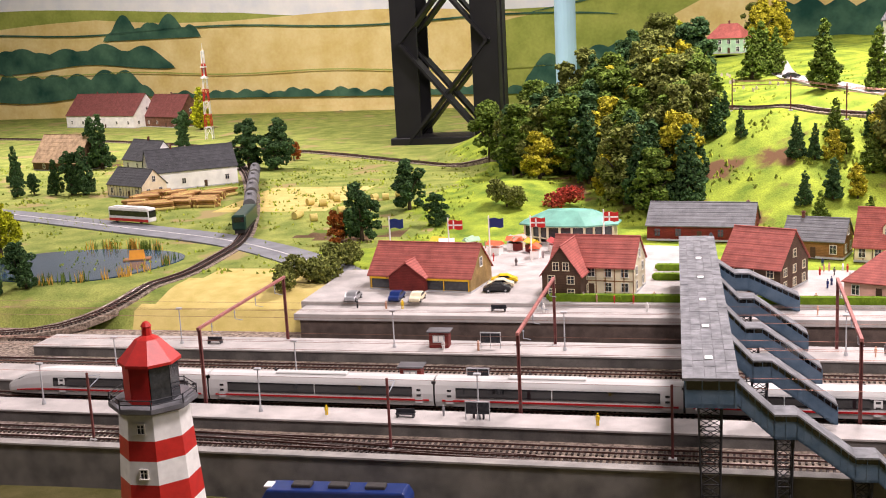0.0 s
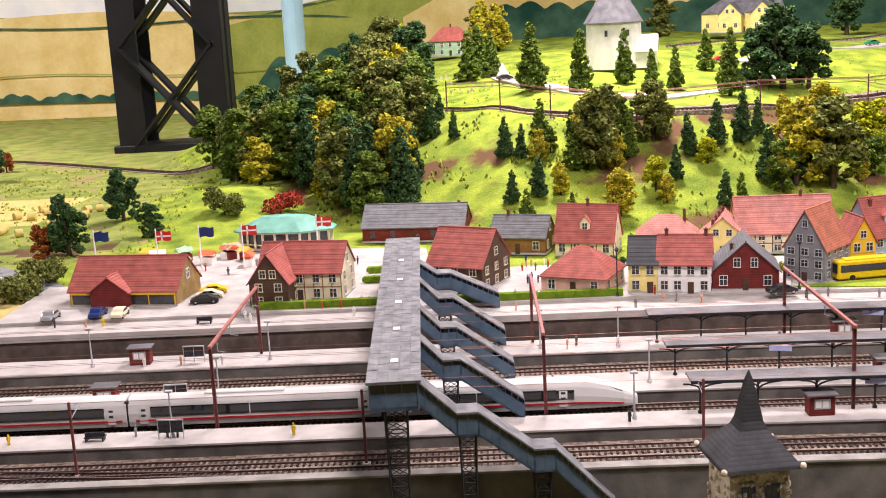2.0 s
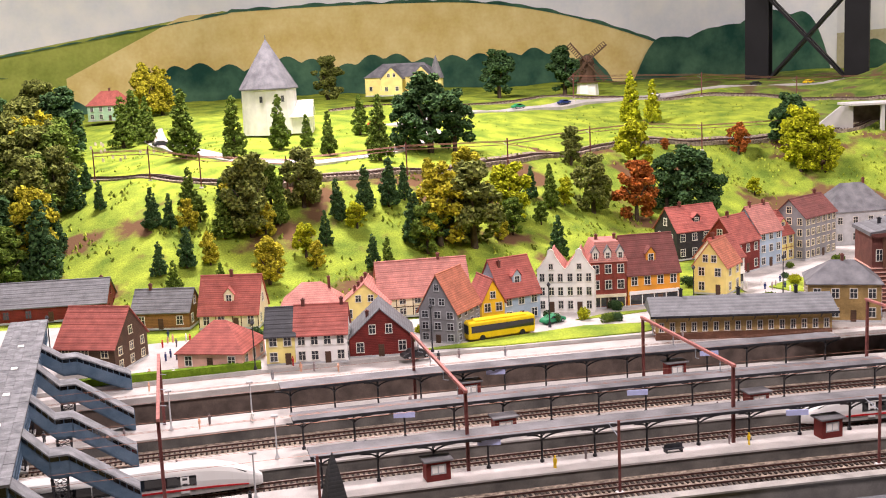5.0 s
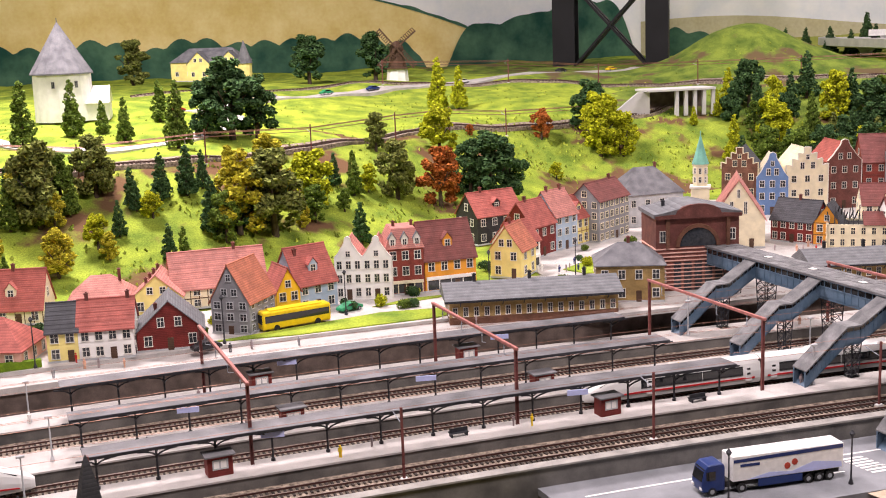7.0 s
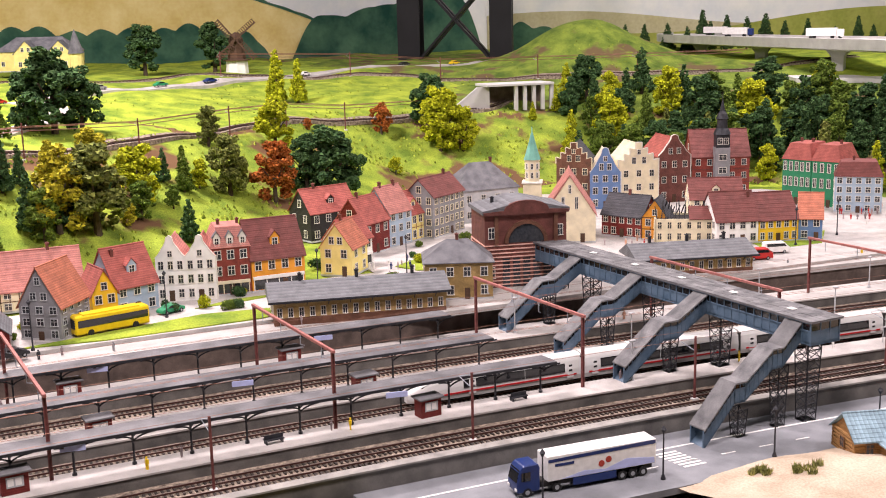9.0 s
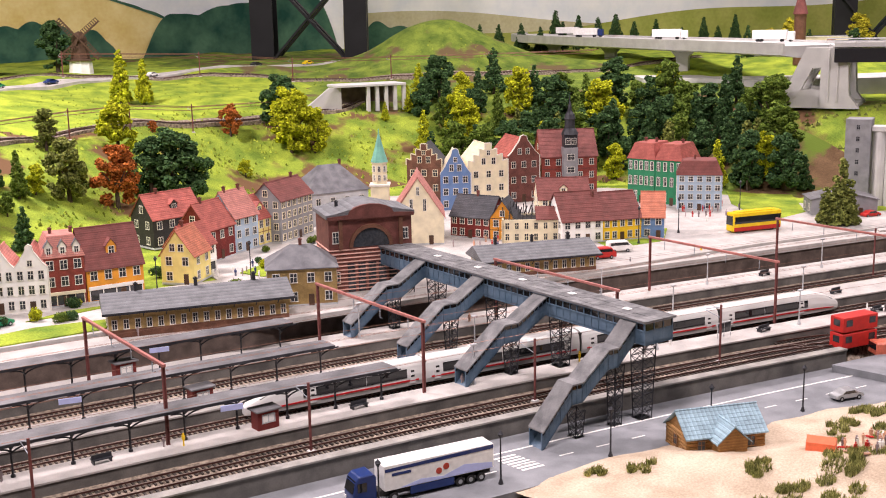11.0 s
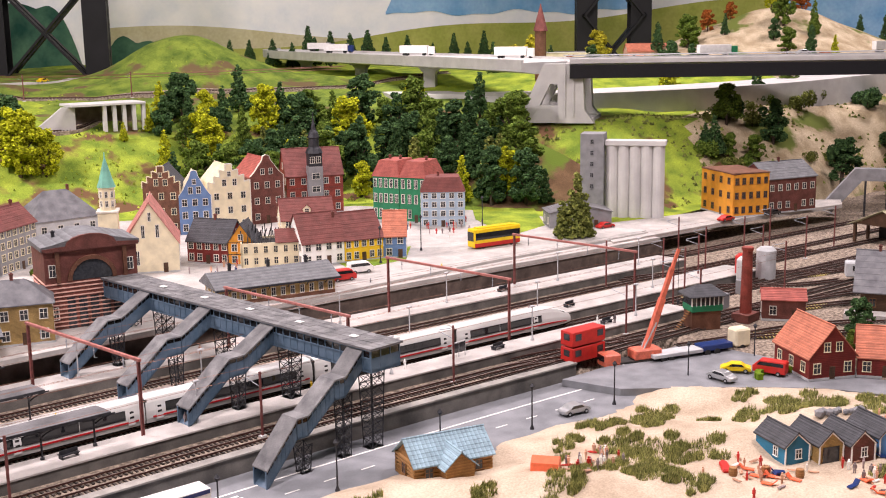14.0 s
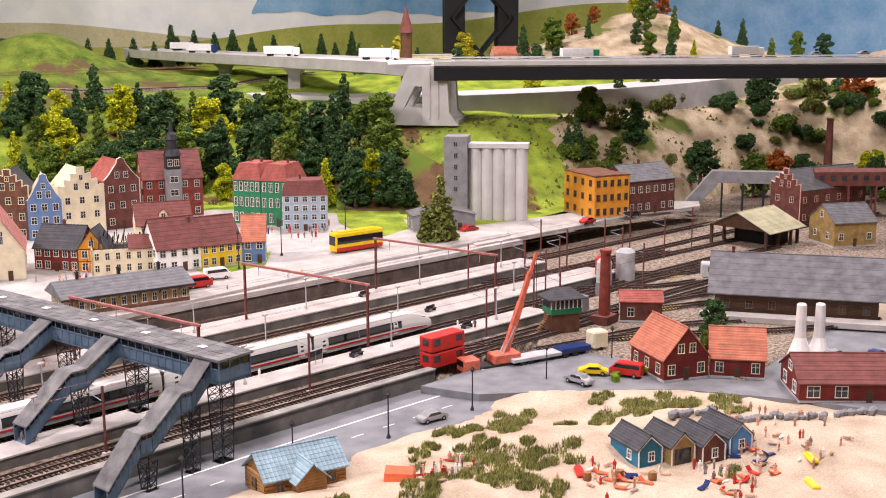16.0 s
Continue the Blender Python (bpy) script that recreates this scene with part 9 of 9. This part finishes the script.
def scrub(x, y, r, leaf="scrub"):
    v, f = [], []
    spots = [(0, 0, 0.6 * r)] + [(r * 1.3 * math.cos(a), r * 0.85 * math.sin(a), r * drng.uniform(0.25, 0.5)) for a in [drng.uniform(0, 6.28) for _ in range(7)]]
    for k in range(int(260 + 130 * r * r)):
        sx, sy, sr = drng.choice(spots)
        a, q = drng.uniform(0, 6.28), sr * math.sqrt(drng.random())
        px, py = sx + q * math.cos(a) * 1.2, sy + q * math.sin(a) * 0.9
        h = drng.uniform(0.3, 1.0)
        n = len(v)
        dx, dy = drng.uniform(-0.35, 0.35), drng.uniform(-0.35, 0.35)
        z0 = bz(x + px, y + py) - bz(x, y) - 0.1
        for e in ((-0.16, 0, 0), (0.16, 0.05, 0), (0, 0.16, 0)):
            v.append(((px + e[0]) * CM, (py + e[1]) * CM, z0 * CM))
        v.append(((px + dx) * CM, (py + dy) * CM, (z0 + h) * CM))
        f += [(n, n + 1, n + 3), (n + 1, n + 2, n + 3), (n + 2, n, n + 3)]
    me = bpy.data.meshes.new("dune_scrub")
    me.from_pydata(v, [], f)
    me.materials.append(M[leaf])
    ob = part("dune_scrub", me, None, None, at=(x, y, bz(x, y)))
    tagged(ob, "clump of olive-green dune scrub on the sand", "scrub", "dune scrub", "stuff")


for x, y, r in [(183, 96, 4.2), (188, 99, 3.4), (178, 93, 3.2), (193, 94, 3), (186, 103, 2.6), (196, 106, 3.0), (203, 108, 2.8), (191, 110, 2.4), (214, 93, 3.6), (219, 90, 3.4), (210, 95.5, 2.4), (226, 84, 2), (222, 82, 2.4), (216, 100, 1.6), (182, 109, 1.8), (174, 99, 2.2), (180, 88, 2.0), (168, 100, 2.6), (162, 106, 1.6), (176, 106, 1.4), (205, 100, 1.4), (202, 73, 1.2), (214, 78, 1.3), (172, 118, 1.2), (151, 116, 1.4), (146, 119, 1.0), (158, 99, 3.4), (163, 94, 3.0)]:
    scrub(x, y, r)
for k in range(150):
    x, y = drng.choice([(drng.gauss(190, 3.2), drng.gauss(84.5, 3)), (drng.uniform(192, 214), drng.uniform(68, 78)), (drng.uniform(172, 182), drng.uniform(98, 104)), (drng.uniform(206, 224), drng.uniform(64, 80))])
    figure(x, y, bz(x, y) - 0.02, drng.choice(["skin", "skin", "skin", "skin", "skin", "cloth", "paint_red", "white"]), drng.uniform(1.25, 1.65), drng.uniform(0, 360), drng.random() < 0.35, "tiny plain beach figurine in bathing colours")
for k in range(22):
    x, y = drng.choice([(drng.uniform(192, 212), drng.uniform(68, 76)), (drng.gauss(190, 3), drng.gauss(83, 2))])
    bm = B()
    prism(bm, [(-0.9, 0.1), (0.5, 0.15), (1.1, 0.75), (1.0, 0.85), (0.45, 0.3), (-0.9, 0.25)], "y", -0.35, 0.35)
    tagged(part("deck_chair", bm, drng.choice(["paint_red", "paint_orange", "paint_blue"]), None, at=(x, y, bz(x, y)), rz=drng.uniform(0, 360)), "low coloured beach lounger on the sand", "lounger", "beach loungers")
for x, y, m, l in [(205.5, 63.5, "paint_yellow", "yellow inflatable boat on the sand"), (212, 66, "paint_yellow", "bright yellow beach mat"), (189, 88.5, "paint_red", "small red rescue boat on the sand")]:
    bm = B()
    prism(bm, [(-1.8, -0.6), (1.2, -0.6), (2.0, 0), (1.2, 0.6), (-1.8, 0.6)], "z", 0, 0.5)
    bmesh.ops.bevel(bm, geom=bm.edges[:], offset=0.15, segments=1, affect="EDGES", profile=0.5)
    tagged(part("dinghy", bm, m, None, at=(x, y, bz(x, y)), rz=40), l, "boat", "beach boats")
for x, y in [(190.5, 83.5), (187.5, 86.5), (193, 80)]:
    bm = B()
    lathe(bm, [(0.5, 0), (0.6, 0.6), (0.5, 1.2)], 10)
    tagged(part("beach_barrel", bm, "brownwood", None, at=(x, y, bz(x, y))), "small wooden barrel on the beach", "barrel", "barrels")
for x, y in [(213, 84), (219, 76), (224, 71), (231, 66)]:
    bm = B()
    for k in range(9):
        bmesh.ops.create_icosphere(bm, subdivisions=1, radius=drng.uniform(0.4, 0.8), matrix=Matrix.Translation((k * 0.8 - 3, drng.uniform(-0.5, 0.5), 0.3)))
    tagged(part("rock_row", bm, "grey", None, at=(x, y, bz(x, y)), rz=-40), "row of grey boulders at the top of the beach", "rocks", "rock rows", "stuff")

# ---- wires of the hill lines ----
for stops, h in (([(180, 424), (228, 417), (255, 396), (285, 376), (320, 362), (360, 346)], 8.0), ([(14, 327.6), (28, 313.6), (40, 301.6), (60, 294.6), (90, 297.6), (120, 310.6), (150, 328.6), (170, 336.6), (192, 343.6), (222, 344.6)], 7.4)):
    base = thing("overhead_wire", 0, 0, 0, 0, "thin brown overhead wire along the hill railway", "wire", "overhead wires")
    for side, lift in ((3.0, 0.0), (2.0, 0.9), (0.0, 1.3)):
        for (ax, ay), (bx, by) in zip(stops[:-1], stops[1:]):
            bm = B()
            rod(bm, (ax, ay + side, gz(ax, ay) + h - 1 + lift), (bx, by + side, gz(bx, by) + h - 1 + lift), 0.09, 4)
            part("wire", bm, "wire", base)

# ---- tufts of flock on the slopes ----
M["tuft"] = mat("tuft", (0.12, 0.19, 0.02), 0.95, vary=0.25, island=0.6, bump=0.3, spec=0.1, second=(0.34, 0.38, 0.05))


def flock(n, x0, x1, y0, y1, d0, d1, seed, m, low, high):
    r = np.random.RandomState(seed)
    x, y = r.uniform(x0, x1, n), r.uniform(y0, y1, n)
    d = behind(x, y)
    keep = (d > d0) & (d < d1) & (patchy(x, y) + r.uniform(-0.5, 0.5, n) > 0.1)
    x, y = x[keep], y[keep]
    z = ground_z(x, y)
    v, f = [], []
    for a, b, c in zip(x, y, z):
        s = r.uniform(low, high)
        k = len(v)
        for e in range(3):
            q = e * 2.1 + r.uniform(0, 1)
            v.append(((a + s * math.cos(q)) * CM, (b + s * math.sin(q)) * CM, (c - 0.15) * CM))
        v.append(((a + r.uniform(-0.3, 0.3) * s) * CM, (b + r.uniform(-0.3, 0.3) * s) * CM, (c + s * r.uniform(0.7, 1.3)) * CM))
        f += [(k, k + 1, k + 3), (k + 1, k + 2, k + 3), (k + 2, k, k + 3)]
    me = bpy.data.meshes.new("grass_tuft")
    me.from_pydata(v, [], f)
    me.materials.append(M[m])
    tagged(part("grass_tuft", me, None), "short tufts of green flock on the slopes", "grass", kind="stuff")


flock(16000, -60, 300, 250, 370, -2, 46, 3, "tuft", 0.3, 0.8)
flock(5000, -20, 330, 290, 430, 46, 110, 4, "tuft", 0.25, 0.55)
flock(6000, 335, 480, 110, 235, 1, 40, 6, "leaf_olive", 0.35, 1.0)
flock(9000, -270, -50, 230, 420, -260, 10, 8, "tuft", 0.3, 0.7)
